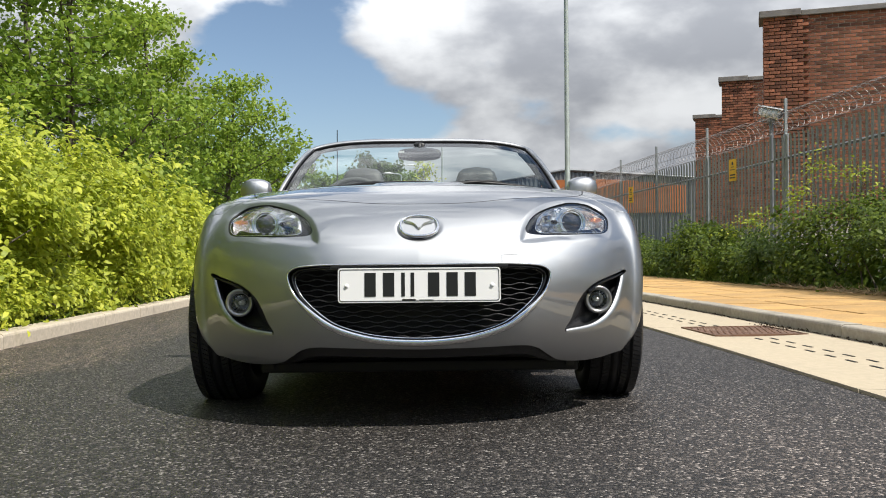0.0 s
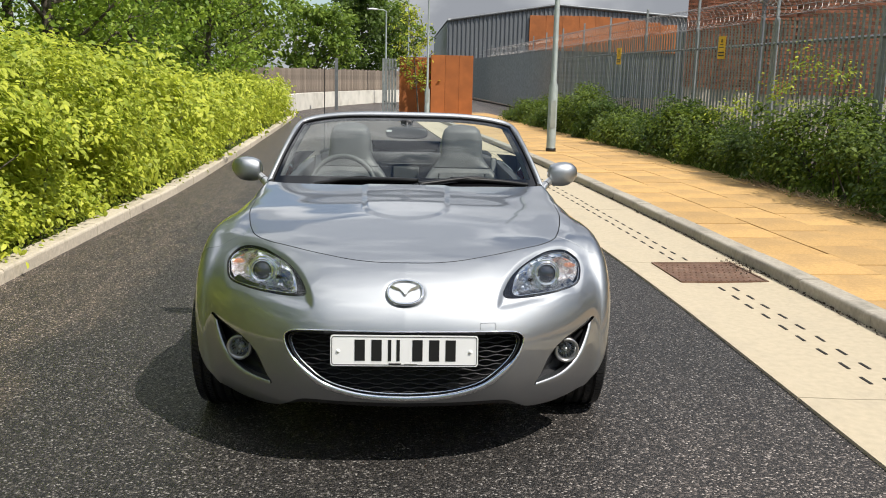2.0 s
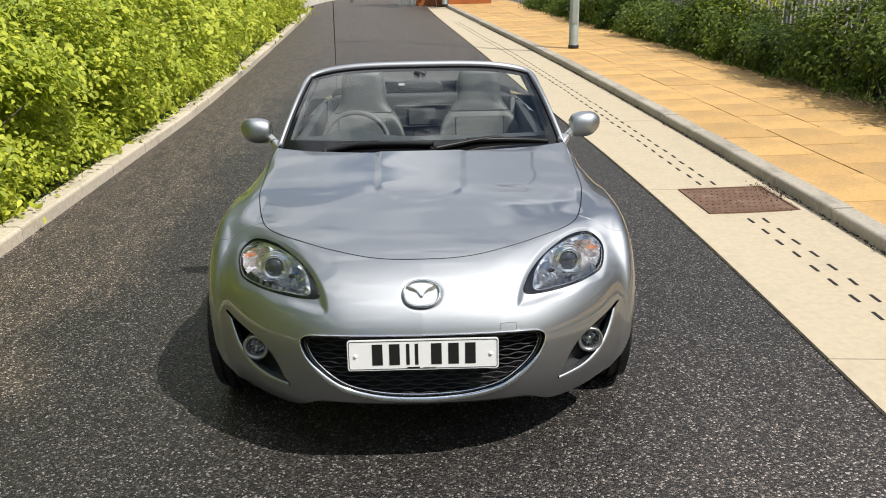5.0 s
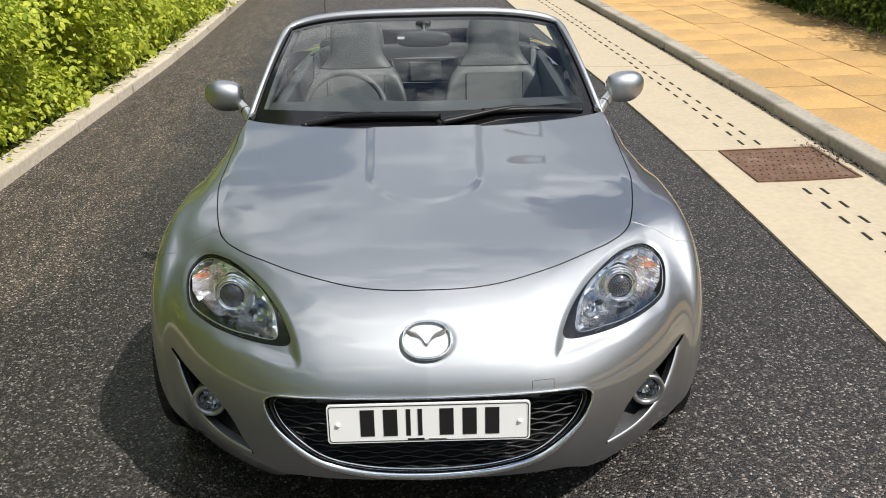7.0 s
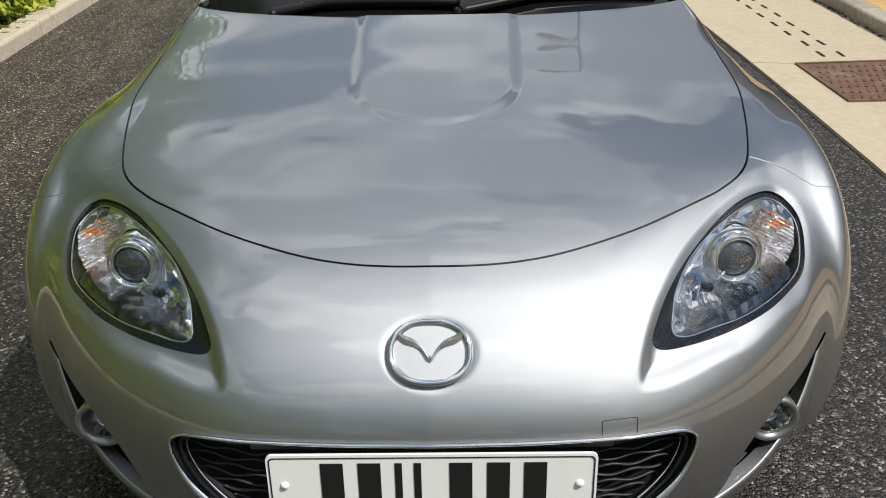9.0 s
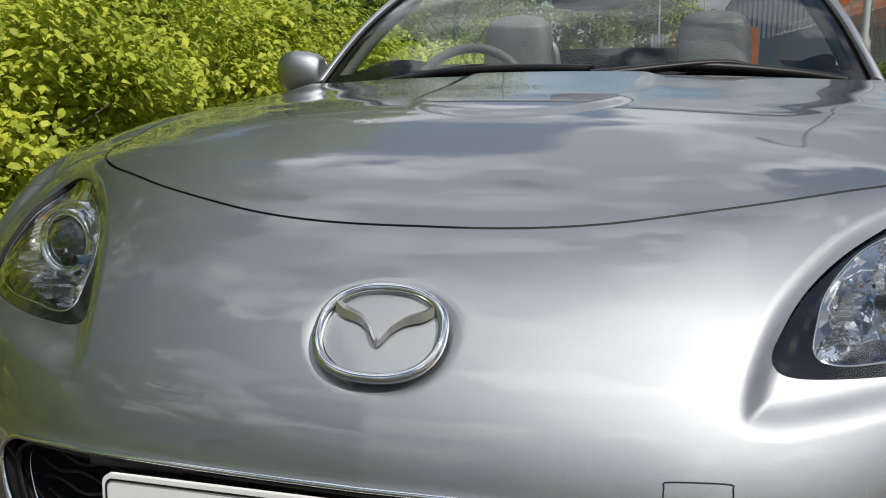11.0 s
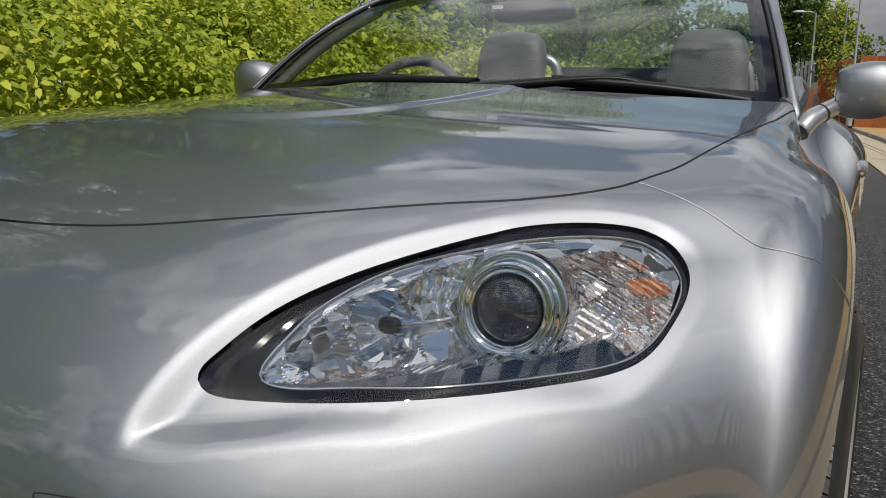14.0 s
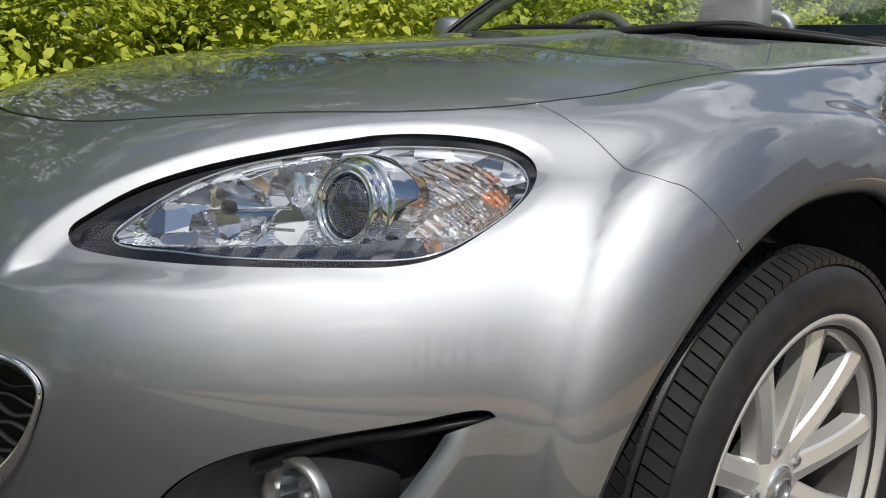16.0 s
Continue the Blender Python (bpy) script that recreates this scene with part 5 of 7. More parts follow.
def panel(name, p, n, tri, mats, label, gap=0.0, flange=0.012, mirror=None, parent=None):
    """A body panel from part of the grid, with its edges drawn in by the gap and turned inwards."""
    used, inv = np.unique(tri, return_inverse=True)
    p, n, tri = p[used].copy(), n[used].copy(), inv.reshape(-1, 3)
    if mirror == "whole":
        count = len(p)
        twin = np.where(np.abs(p[:, 0]) < 1e-6, np.arange(count), count + np.arange(count))
        p, n = np.vstack((p, p * (-1, 1, 1))), np.vstack((n, n * (-1, 1, 1)))
        tri = np.vstack((tri, twin[tri][:, ::-1]))
        used, inv = np.unique(tri, return_inverse=True)
        p, n, tri = p[used], n[used], inv.reshape(-1, 3)
    elif mirror == "left":
        p, n, tri = p * (-1, 1, 1), n * (-1, 1, 1), tri[:, ::-1]
    e = np.vstack((tri[:, [0, 1]], tri[:, [1, 2]], tri[:, [2, 0]]))
    key = np.sort(e, 1)
    _, first, cnt = np.unique(key[:, 0].astype(np.int64) * len(p) + key[:, 1], return_index=True, return_counts=True)
    rim = e[first[cnt == 1]]
    ids = np.unique(rim)
    if gap:
        way = np.zeros_like(p)
        run = np.cross(n[rim[:, 0]] + n[rim[:, 1]], p[rim[:, 1]] - p[rim[:, 0]])
        for k in range(2):
            for ax in range(3):
                way[:, ax] += np.bincount(rim[:, k], run[:, ax], len(p))
        d = way[ids]
        p[ids] += d / (np.linalg.norm(d, axis=1)[:, None] + 1e-9) * gap
    faces = tri.tolist()
    normals = n
    if flange:
        back = np.full(len(p), -1)
        c = len(p)
        back[ids] = c + np.arange(len(ids))
        top = c + len(ids) + np.arange(len(ids))
        fore = np.full(len(p), -1)
        fore[ids] = top
        p = np.vstack((p, p[ids] - n[ids] * flange, p[ids] - n[ids] * 0.0005))
        normals = np.vstack((n, n[ids], n[ids]))
        faces += [(int(fore[b]), int(fore[a]), int(back[a]), int(back[b])) for a, b in rim]
    # turned-in edges are near-black: the gap's shade is put into their colour
    index = np.r_[np.zeros(len(tri), int), np.ones(len(faces) - len(tri), int)]
    ob = shape(name, p, faces, [mats, PAINT_INNER], parent or car, label, True, index)
    me = ob.data
    k = len(n)
    me.normals_split_custom_set_from_vertices(normals.tolist())
    return ob


def hollow(p, m):
    depth = np.zeros(len(p))
    k = np.flatnonzero(mask(scallop_line, m))
    d, _ = distance_to(scallop_line, m[k])
    reach = np.clip(d / 0.034, 0, 1)
    depth[k] = (0.0080 + 0.0090 * step(0.60, 0.40, p[k, 0])) * (0.35 * (1 - (1 - reach) ** 1.7) + 0.65 * reach**2 * (3 - 2 * reach))
    return depth


def on_lamp(xy):
    """Places on the headlight's cover, which sits in the hollow."""
    p = on_top(xy)
    e = 1e-4
    n = np.column_stack([skin(*(p + e * np.eye(3)[k]).T) - skin(*(p - e * np.eye(3)[k]).T) for k in range(3)])
    n /= np.linalg.norm(n, axis=1)[:, None]
    return p - n * hollow(p, to_map(p))[:, None]


def build_front():
    m, tri, centre = skin_grid()
    p = from_map(m)
    p[centre, 0] = 0
    n = true_normals(p, centre)
    # the hollow round each headlight, and the dish behind the badge
    depth = hollow(p, m)
    r = np.linalg.norm((p - (0, 0.073, 0.695)) * (0.82, 1, 1), axis=1)
    depth += 0.0055 * (1 - step(0.046, 0.066, r)) * (np.abs(p[:, 0]) < 0.1)
    sunk = depth > 0
    near = np.zeros(len(p), bool)
    near[np.unique(tri[sunk[tri].any(1)])] = True
    flat = n
    p = p - n * depth[:, None]
    n = np.where(near[:, None], grid_normals(p, tri, centre), flat)
    c = m[tri].mean(1)
    pc = p[tri].mean(1)
    lab = np.full(len(tri), 2)
    fen = np.vstack((seam_line, [(1.3, seam_line[-1, 1]), (1.3, 2.7), (seam_line[0, 0], 2.7)]))
    lab[within(fen, c)] = 3
    inb = mask(bonnet_line, c)
    lab[inb] = 1
    lab[~inb & (pc[:, 1] > 1.22) & (pc[:, 0] < np.where(pc[:, 1] < 1.572, 0.728, 0.692)) & (pc[:, 2] > 0.8) & (pc[:, 1] > 1.25 + 0.26 * (pc[:, 0] / 0.72) ** 2)] = 0
    lab[mask(grille_line, c) | mask(fog_line, c)] = 0
    order = np.argsort(lip_line[:, 0])
    low = np.interp(c[:, 0], lip_line[order, 0], lip_line[order, 1], right=lip_line[order[-1], 1])
    lab[(c[:, 1] < low)] = 0
    order = np.argsort(arch_line[:, 1])
    lab[c[:, 0] > np.interp(c[:, 1], arch_line[order, 1], arch_line[order, 0])] = 0
    lab[(pc[:, 1] > 1.755) | (pc[:, 2] < 0.20)] = 0
    lamp = mask(lamp_line, c)
    lab[lamp] = 4
    # a dark liner added under the panels, so that their gaps look shaded
    keep = np.isin(lab, (1, 2, 3)) & ~mask(scallop_line, c)
    cells = tri[keep]
    deep = p - n * 0.030
    used, inv = np.unique(cells, return_inverse=True)
    half = inv.reshape(-1, 3)
    v = np.vstack((deep[used], deep[used] * (-1, 1, 1)))
    shape("liner", v, np.vstack((half, half[:, ::-1] + len(used))), PAINT_INNER, car, "dark backing added behind the panel gaps")
    panel("bonnet", p, n, tri[lab == 1], PAINT, "silver bonnet with a raised centre", 0.0034, 0.014, "whole")
    panel("front_bumper", p, n, tri[lab == 2], PAINT, "silver front bumper", 0.0009, 0.012, "whole")
    for side in ("right", "left"):
        panel("front_wing", p, n, tri[lab == 3], PAINT, "silver flared front wing", 0.0006, 0.014, side)
    # a thin bead added along the wing seam so that it always glints
    edge = from_map(seam_line[~mask(bonnet_line, seam_line)])
    edge = edge[edge[:, 2] > 0.69]
    for s in (1, -1):
        shape("seam_glint", *tube(edge * (s, 1, 1), 0.0013, 6), PAINT, car, "rolled bright edge of the wing")
    g = p - n * 0.0015
    t4 = tri[lab == 4]
    return g, flat, t4


lamp_skin = build_front()


def pillow(centre, half, power=3.0, nu=28, nv=18, tilt=(0, 0, 0)):
    """Verts and faces of a soft rounded block."""
    a = np.linspace(-np.pi, np.pi, nu, endpoint=False)
    b = np.linspace(-np.pi / 2, np.pi / 2, nv)
    e = 2.0 / power

    def c(t):
        return np.sign(np.cos(t)) * np.abs(np.cos(t)) ** e

    def s(t):
        return np.sign(np.sin(t)) * np.abs(np.sin(t)) ** e

    B, A = np.meshgrid(b, a, indexing="ij")
    v = np.stack((half[0] * c(B) * c(A), half[1] * c(B) * s(A), half[2] * s(B)), -1).reshape(-1, 3)
    r = np.array(Euler([radians(t) for t in tilt]).to_matrix())
    v = v @ r.T + np.asarray(centre)
    f = [(i * nu + j, i * nu + (j + 1) % nu, (i + 1) * nu + (j + 1) % nu, (i + 1) * nu + j) for i in range(nv - 1) for j in range(nu)]
    return v, f


def turn_to(v, way, at):
    """Lay verts made along z so that z points along the way, and move them."""
    q = np.array(Vector((0, 0, 1)).rotation_difference(Vector(way).normalized()).to_matrix())
    return np.asarray(v) @ q.T + np.asarray(at)


def ring_band(a, b, close=False):
    """A band of faces between two lines of points."""
    n = len(a)
    f = [(i, (i + 1) % n, n + (i + 1) % n, n + i) for i in range(n if close else n - 1)]
    return np.vstack((a, b)), f


def strip(*rows):
    """One sheet laid over several lines of points."""
    n = len(rows[0])
    return np.vstack(rows), [(k * n + i, k * n + i + 1, k * n + n + i + 1, k * n + n + i) for k in range(len(rows) - 1) for i in range(n - 1)]


LAMP_WAY = np.array((0.10, -0.98, 0.14)) / np.linalg.norm((0.10, -0.98, 0.14))
LAMP_A = np.cross(-LAMP_WAY, (0, 0, 1.0))
LAMP_A /= np.linalg.norm(LAMP_A)
LAMP_B = np.cross(LAMP_A, -LAMP_WAY)
# bowls of the lamp: centre of the mouth, radius, depth
BOWLS = [((0.474, 0.236, 0.712), 0.047, 0.050), ((0.548, 0.330, 0.720), 0.062, 0.052), ((0.650, 0.420, 0.748), 0.056, 0.030), ((0.424, 0.140, 0.692), 0.032, 0.030), ((0.600, 0.345, 0.700), 0.030, 0.024)]

# facets of each bowl: round, and from rim to middle
CUTS = [(12, 2), (16, 3), (10, 2), (9, 2), (8, 2)]


def lamp_inside():
    """Reflector bowls sunk behind the cover, split where one meets the next."""
    cell = 0.0017
    outline = curve(LAMP_CLEAR, 200, True) * 0.55 + curve(LAMP, 200, True) * 0.45
    gx, gy = np.arange(0.36, 0.69, cell), np.arange(0.08, 0.48, cell)
    xy = np.stack(np.meshgrid(gx, gy, indexing="ij"), -1).reshape(-1, 2)
    ok = within(outline, xy)
    ids = np.full(len(xy), -1)
    ids[ok] = np.arange(ok.sum())
    p = on_lamp(xy[ok])
    a, b, s0 = p @ LAMP_A, p @ LAMP_B, -(p @ LAMP_WAY)
    s, lab = s0 + 0.007, np.zeros(len(p), int)
    for k, (c, r, d) in enumerate(BOWLS):
        c = np.array(c)
        da, db = a - c @ LAMP_A, b - c @ LAMP_B
        rr, th = np.hypot(da, db) / r, np.arctan2(db, da)
        spokes, rings = CUTS[k]
        tc = (np.floor(th * spokes / (2 * np.pi)) + 0.5) * 2 * np.pi / spokes
        rc = (np.floor(rr * rings) + 0.5) / rings
        lean = 0.22 * np.sin(tc * 5.3 + rc * 17.0 + k)
        twist = 0.18 * np.sin(tc * 9.1 + rc * 11.0 + 2 * k)
        along, over = da * np.cos(tc) + db * np.sin(tc) - rc * r, db * np.cos(tc) - da * np.sin(tc)
        t = -(c @ LAMP_WAY) + d * (1 - rc**2) + (lean - 2 * d * rc / r) * along + twist * over
        if k in (2, 4):
            t = t + 0.0060 * np.abs((((da * 0.5 + db) / 0.0075) % 1) - 0.5)
        w = t > s
        s, lab = np.where(w, t, s), np.where(w, k + 1, lab)
    # amber ellipses on the ribs: the bulb's reflection put into their colour
    c = np.array(BOWLS[2][0])
    da, db = a - c @ LAMP_A, b - c @ LAMP_B
    lab[(lab == 3) & (np.hypot((da - 0.010) / 0.024, np.abs(np.abs(db + 0.001) - 0.013) / 0.0085) < 1)] = 7
    foot, _ = distance_to(curve([(0.405, 0.112), (0.464, 0.141), (0.537, 0.190), (0.606, 0.251), (0.655, 0.315)], 60), p[:, :2], False)
    low = foot < 0.020
    s = np.where(low, np.minimum(s, s0 + 0.012 + 0.004 * np.abs(((a / 0.029) % 1) - 0.5) + 0.25 * np.maximum(foot - 0.010, 0)), s)
    lab[low] = 6
    p = p - LAMP_WAY * (s - s0)[:, None] - (0, 0, 0.004)
    i = ids.reshape(len(gx), len(gy))
    q = np.stack((i[:-1, :-1], i[1:, :-1], i[1:, 1:], i[:-1, 1:]), -1).reshape(-1, 4)
    q = q[(q >= 0).all(1)]
    return p, q, np.median(lab[q], axis=1).astype(int)


def headlight(side):
    sign = 1 if side == "right" else -1
    top = new("headlight")
    top.parent = car
    tagged(top, "clear-glass headlight with a projector lens and amber indicator")

    def put(name, vf, mat, label="", smooth=True):
        v, f = vf
        f = [tuple(q) for q in f]
        return shape(name, np.asarray(v) * (sign, 1, 1), f if sign > 0 else [q[::-1] for q in f], mat, top, label, smooth=smooth)

    p, n, tri = lamp_skin
    cover = panel("lens_cover", p, n, tri, LAMP_GLASS, "clear headlight cover", 0, 0, side, parent=top)
    cover.visible_shadow = False
    a, b = curve(LAMP, 160, True), curve(LAMP_CLEAR, 160, True)
    rows = [on_lamp(a + (b - a) * t) + (0, 0.003, -0.0060) for t in np.linspace(-0.05, 1, 6)]
    bands = [ring_band(rows[k], rows[k + 1], True) for k in range(5)] + [ring_band(rows[5], rows[5] + (0, 0.006, -0.004), True)]
    put("black_border", joined(*bands), GLOSS_BLACK, "gloss black border")
    rim = on_lamp(b) + (0, 0.003, -0.0060)
    put("rim_line", tube(rim, 0.0016, 5, True, up=(0, 0.3, 1)), CHROME, "thin bright edge")
    line = on_lamp(curve(LAMP, 90, True))
    mid = line.mean(0)
    back = mid + (line - mid) * 0.9 + (0, 0.11, -0.05)
    put("housing", joined(ring_band(line + (0, 0.006, -0.006), back, True), (np.vstack((back, back.mean(0))), [(k, (k + 1) % 90, 90) for k in range(90)])), PAINT_INNER, "dark lamp housing")
    v, q, lab = lamp_parts
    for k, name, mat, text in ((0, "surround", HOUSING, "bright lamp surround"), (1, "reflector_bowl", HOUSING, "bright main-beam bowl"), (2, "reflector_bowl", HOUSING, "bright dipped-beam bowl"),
                               (3, "indicator", INDICATOR, "ribbed amber-tinted indicator"), (4, "reflector_bowl", HOUSING, "bright side-light bowl"), (7, "amber_reflection", AMBER, "amber bulb reflection put into the rib colour"), (5, "indicator_foot", HOUSING, "bright ribbed corner"), (6, "shelf", INNER_CHROME, "smoked stepped trim along the foot")):
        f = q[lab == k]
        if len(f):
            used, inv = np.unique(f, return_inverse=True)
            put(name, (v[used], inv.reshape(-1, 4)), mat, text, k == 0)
    # projector lamp: dark glass ball in a stepped bright ring
    at = np.array((0.549, 0.324, 0.716))
    put("bezel_ring", (lambda t: (turn_to(t[0], LAMP_WAY, at), t[1]))(turned([(0.058, -0.075), (0.0565, -0.022), (0.0545, -0.016), (0.051, -0.020), (0.0465, -0.020), (0.046, -0.010), (0.0455, -0.002), (0.043, 0.0), (0.0405, -0.004), (0.0385, -0.006), (0.037, -0.003), (0.035, -0.004), (0.0335, -0.016)], 56)), CHROME)
    prof = [(0.0345 * math.cos(t), -0.016 + 0.020 * math.sin(t)) for t in np.linspace(0, math.pi / 2 - 0.02, 12)] + [(0, 0.0042)]
    t = turned(prof, 48)
    put("projector_lens", (turn_to(t[0], LAMP_WAY, at), t[1]), LENS, "dark projector lens")
    # main-beam bulb with its dark cap, stem and thin bar
    at = np.array((0.474, 0.250, 0.708))
    t = turned([(0.0, 0.010), (0.005, 0.009), (0.0065, 0.003), (0.006, -0.05)], 20)
    put("bulb", (turn_to(t[0], LAMP_WAY, at), t[1]), BLUE_LENS, "blue-tinted bulb")
    put("bulb_cap", pillow(at - LAMP_WAY * -0.016 + (-0.004, 0, 0.002), (0.011, 0.006, 0.008), 3.0, 16, 10), GLOSS_BLACK, "dark bulb cap")
    put("bar", tube([at + (0.0, -0.012, 0.003), at + (0.025, 0.014, 0.004), at + (0.040, 0.034, 0.005)], 0.0022, 6), CHROME)
    # dark seams that bow round the main-beam bowl
    for r, x0 in ((0.049, 0.0), (0.060, -0.004)):
        th = np.linspace(radians(140), radians(232), 24)
        c = np.array((0.474, 0.236, 0.712))
        arc = c + r * (np.cos(th)[:, None] * LAMP_A + np.sin(th)[:, None] * LAMP_B * 0.9) - LAMP_WAY * 0.024 + (x0, 0, 0)
        put("seam", tube(arc, 0.0018, 5, False, 2.6, up=tuple(LAMP_WAY)), GLOSS_BLACK, "dark curved divider")


def faceted(name, dark, light, scale, tilt, rough=0.05):
    """Bright metal cut into small facets that each lean their own way, reflections mixed into their colour."""
    m = material(name, dark, rough, 1.0)
    nt = m.node_tree
    N, L = nt.nodes.new, nt.links.new
    b = nt.nodes["Principled BSDF"]
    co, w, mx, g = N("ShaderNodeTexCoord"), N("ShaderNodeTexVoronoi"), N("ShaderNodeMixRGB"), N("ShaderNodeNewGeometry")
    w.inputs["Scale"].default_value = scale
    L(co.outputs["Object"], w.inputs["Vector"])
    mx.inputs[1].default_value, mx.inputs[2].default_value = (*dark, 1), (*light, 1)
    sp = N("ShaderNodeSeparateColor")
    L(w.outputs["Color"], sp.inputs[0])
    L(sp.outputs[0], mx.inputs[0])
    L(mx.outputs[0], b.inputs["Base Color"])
    sub, mul, add, nrm = (N("ShaderNodeVectorMath") for _ in range(4))
    sub.operation, mul.operation, add.operation, nrm.operation = "SUBTRACT", "SCALE", "ADD", "NORMALIZE"
    sub.inputs[1].default_value = (0.5, 0.5, 0.5)
    mul.inputs["Scale"].default_value = tilt
    L(w.outputs["Color"], sub.inputs[0])
    L(sub.outputs[0], mul.inputs[0])
    L(mul.outputs[0], add.inputs[0])
    L(g.outputs["Normal"], add.inputs[1])
    L(add.outputs[0], nrm.inputs[0])
    L(nrm.outputs[0], b.inputs["Normal"])
    return m


# random dark cells put the chrome's dark reflections into the bowl's colour
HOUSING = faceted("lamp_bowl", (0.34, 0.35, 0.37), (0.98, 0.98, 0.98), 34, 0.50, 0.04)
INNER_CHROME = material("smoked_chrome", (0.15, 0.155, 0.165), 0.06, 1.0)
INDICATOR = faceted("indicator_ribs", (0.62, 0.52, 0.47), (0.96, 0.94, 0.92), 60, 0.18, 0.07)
for lit in (HOUSING, INDICATOR):
    lit.node_tree.nodes["Principled BSDF"].inputs["Metallic"].default_value = 0.93
lamp_parts = lamp_inside()
headlight("right")
headlight("left")


def grille():
    top = tagged(new("grille"), "black wavy-barred grille in a smiling chrome frame")
    top.parent = car
    pts = on_front(grille_full)
    z = pts[:, 2]
    out = pts + (0, -0.004, 0)
    r = 0.0030 + 0.0100 * step(0.53, 0.37, z)
    v, f = tube(out * (1, 1, 1) + np.column_stack((np.zeros(len(z)), np.zeros(len(z)), 0.004 * step(0.5, 0.36, z))), r, 10, True, up=(0, 1, 0))
    shape("chrome_frame", v, f, CHROME, top, "polished chrome frame")
    mid = np.array((0, 0.03, 0.45))
    inner = pts + (pts - mid) * (-0.035, 0, -0.075) + (0, 0.004, 0)
    v, f = tube(inner, 0.0042, 8, True, up=(0, 1, 0))
    shape("inner_trim", v, f, GLOSS_BLACK, top, "gloss black inner trim")
    v, f = tube(inner + (inner - mid) * (-0.02, 0, -0.045) + (0, 0.006, 0), 0.0035 * step(0.56, 0.40, z) + 0.0005, 8, True, up=(0, 1, 0))
    shape("chrome_line", v, f, CHROME, top, "thin chrome line")
    back = inner + (0, 0.11, 0)
    v, f = ring_band(inner, back, True)
    v = np.vstack((v, [(0, 0.14, 0.45)]))
    k = len(inner)
    f += [(k + i, k + (i + 1) % k, 2 * k) for i in range(k)]
    shape("shell", v, f, PAINT_INNER, top, "black recess")
    for i in range(14):
        zz = 0.338 + i * 0.0168
        c = grille_half[(grille_half[:, 1] < 0.56)]
        c = c[np.argsort(c[:, 1])]
        reach = float(np.interp(zz, c[:, 1], c[:, 0])) * 0.965 - 0.006
        if reach < 0.05:
            continue
        x = np.linspace(-reach, reach, 120)
        y = keyed(np.abs(x), PLAN) + 0.028
        w = 0.0036 * np.sin(x * 2 * np.pi / 0.078 + (np.pi if i % 2 else 0))
        v, f = tube(np.column_stack((x, y, zz + w)), 0.0035, 6, False, 0.62)
        v[:, 1] = (v[:, 1] - 0.028) * 1.0 + 0.028
        shape("slat", v, f, BLACK_PLASTIC, top)
    bm = bmesh.new()
    box(bm, (-0.285, 0.002, 0.562), (0.285, 0.03, 0.5735), 0.003)
    part("upper_strip", bm, BLACK_PLASTIC, top, "black strip above the plate")


grille()


def rounded_plate(w, h, r, y0, y1, n=6):
    """A thin plate with rounded corners, facing -y, centred on the origin."""
    out = []
    for cx, cz, a0 in ((w / 2 - r, h / 2 - r, 0), (-w / 2 + r, h / 2 - r, 90), (-w / 2 + r, -h / 2 + r, 180), (w / 2 - r, -h / 2 + r, 270)):
        for k in range(n + 1):
            a = radians(a0 + 90 * k / n)
            out.append((cx + r * math.cos(a), cz + r * math.sin(a)))
    k = len(out)
    v = [(x, y0, z) for x, z in out] + [(x, y1, z) for x, z in out]
    f = [tuple(range(k)), tuple(reversed(range(k, 2 * k)))] + [(i, k + i, k + (i + 1) % k, (i + 1) % k) for i in range(k)]
    return np.array(v), f


def number_plate():
    top = tagged(new("number_plate"), "white front number plate with a black border")
    top.parent = car
    m = pose(0, -0.012, 0.507, -4, 0, 0)
    top.matrix_world = m
    v, f = rounded_plate(0.520, 0.111, 0.010, -0.005, 0.0)
    shape("plate", v, f, PLATE_WHITE, top, smooth=False)
    v, f = rounded_plate(0.50, 0.095, 0.008, 0.0, 0.012)
    shape("holder", v, f, BLACK_PLASTIC, top, smooth=False)
    a, _ = rounded_plate(0.512, 0.103, 0.008, -0.0062, -0.005)
    b, _ = rounded_plate(0.5075, 0.0985, 0.007, -0.0062, -0.005)
    k = len(a) // 2
    v, f = ring_band(a[:k], b[:k], True)
    shape("border", v, f, PLATE_BLACK, top, smooth=False)
    for x, w in ((-0.157, 0.036), (-0.098, 0.036), (-0.052, 0.0115), (-0.022, 0.0115), (0.046, 0.036), (0.105, 0.036), (0.163, 0.036)):
        box_part("bar", (x - w / 2, -0.0066, -0.036), (x + w / 2, -0.005, 0.040), PLATE_BLACK, top, bevel=0.0005)
    box_part("bar", (-0.055, -0.0062, -0.0495), (-0.012, -0.005, -0.0445), PLATE_BLACK, top, bevel=0)
    box_part("bar", (0.0, -0.0062, -0.049), (0.045, -0.005, -0.0455), SATIN, top, bevel=0)
    for x in (-0.233, 0.233):
        v, f = turned([(0.0, -0.0100), (0.005, -0.0095), (0.0075, -0.005)], 20, "y")
        shape("screw_cap", v + (x, 0, -0.002), f, PLATE_WHITE, top)


number_plate()


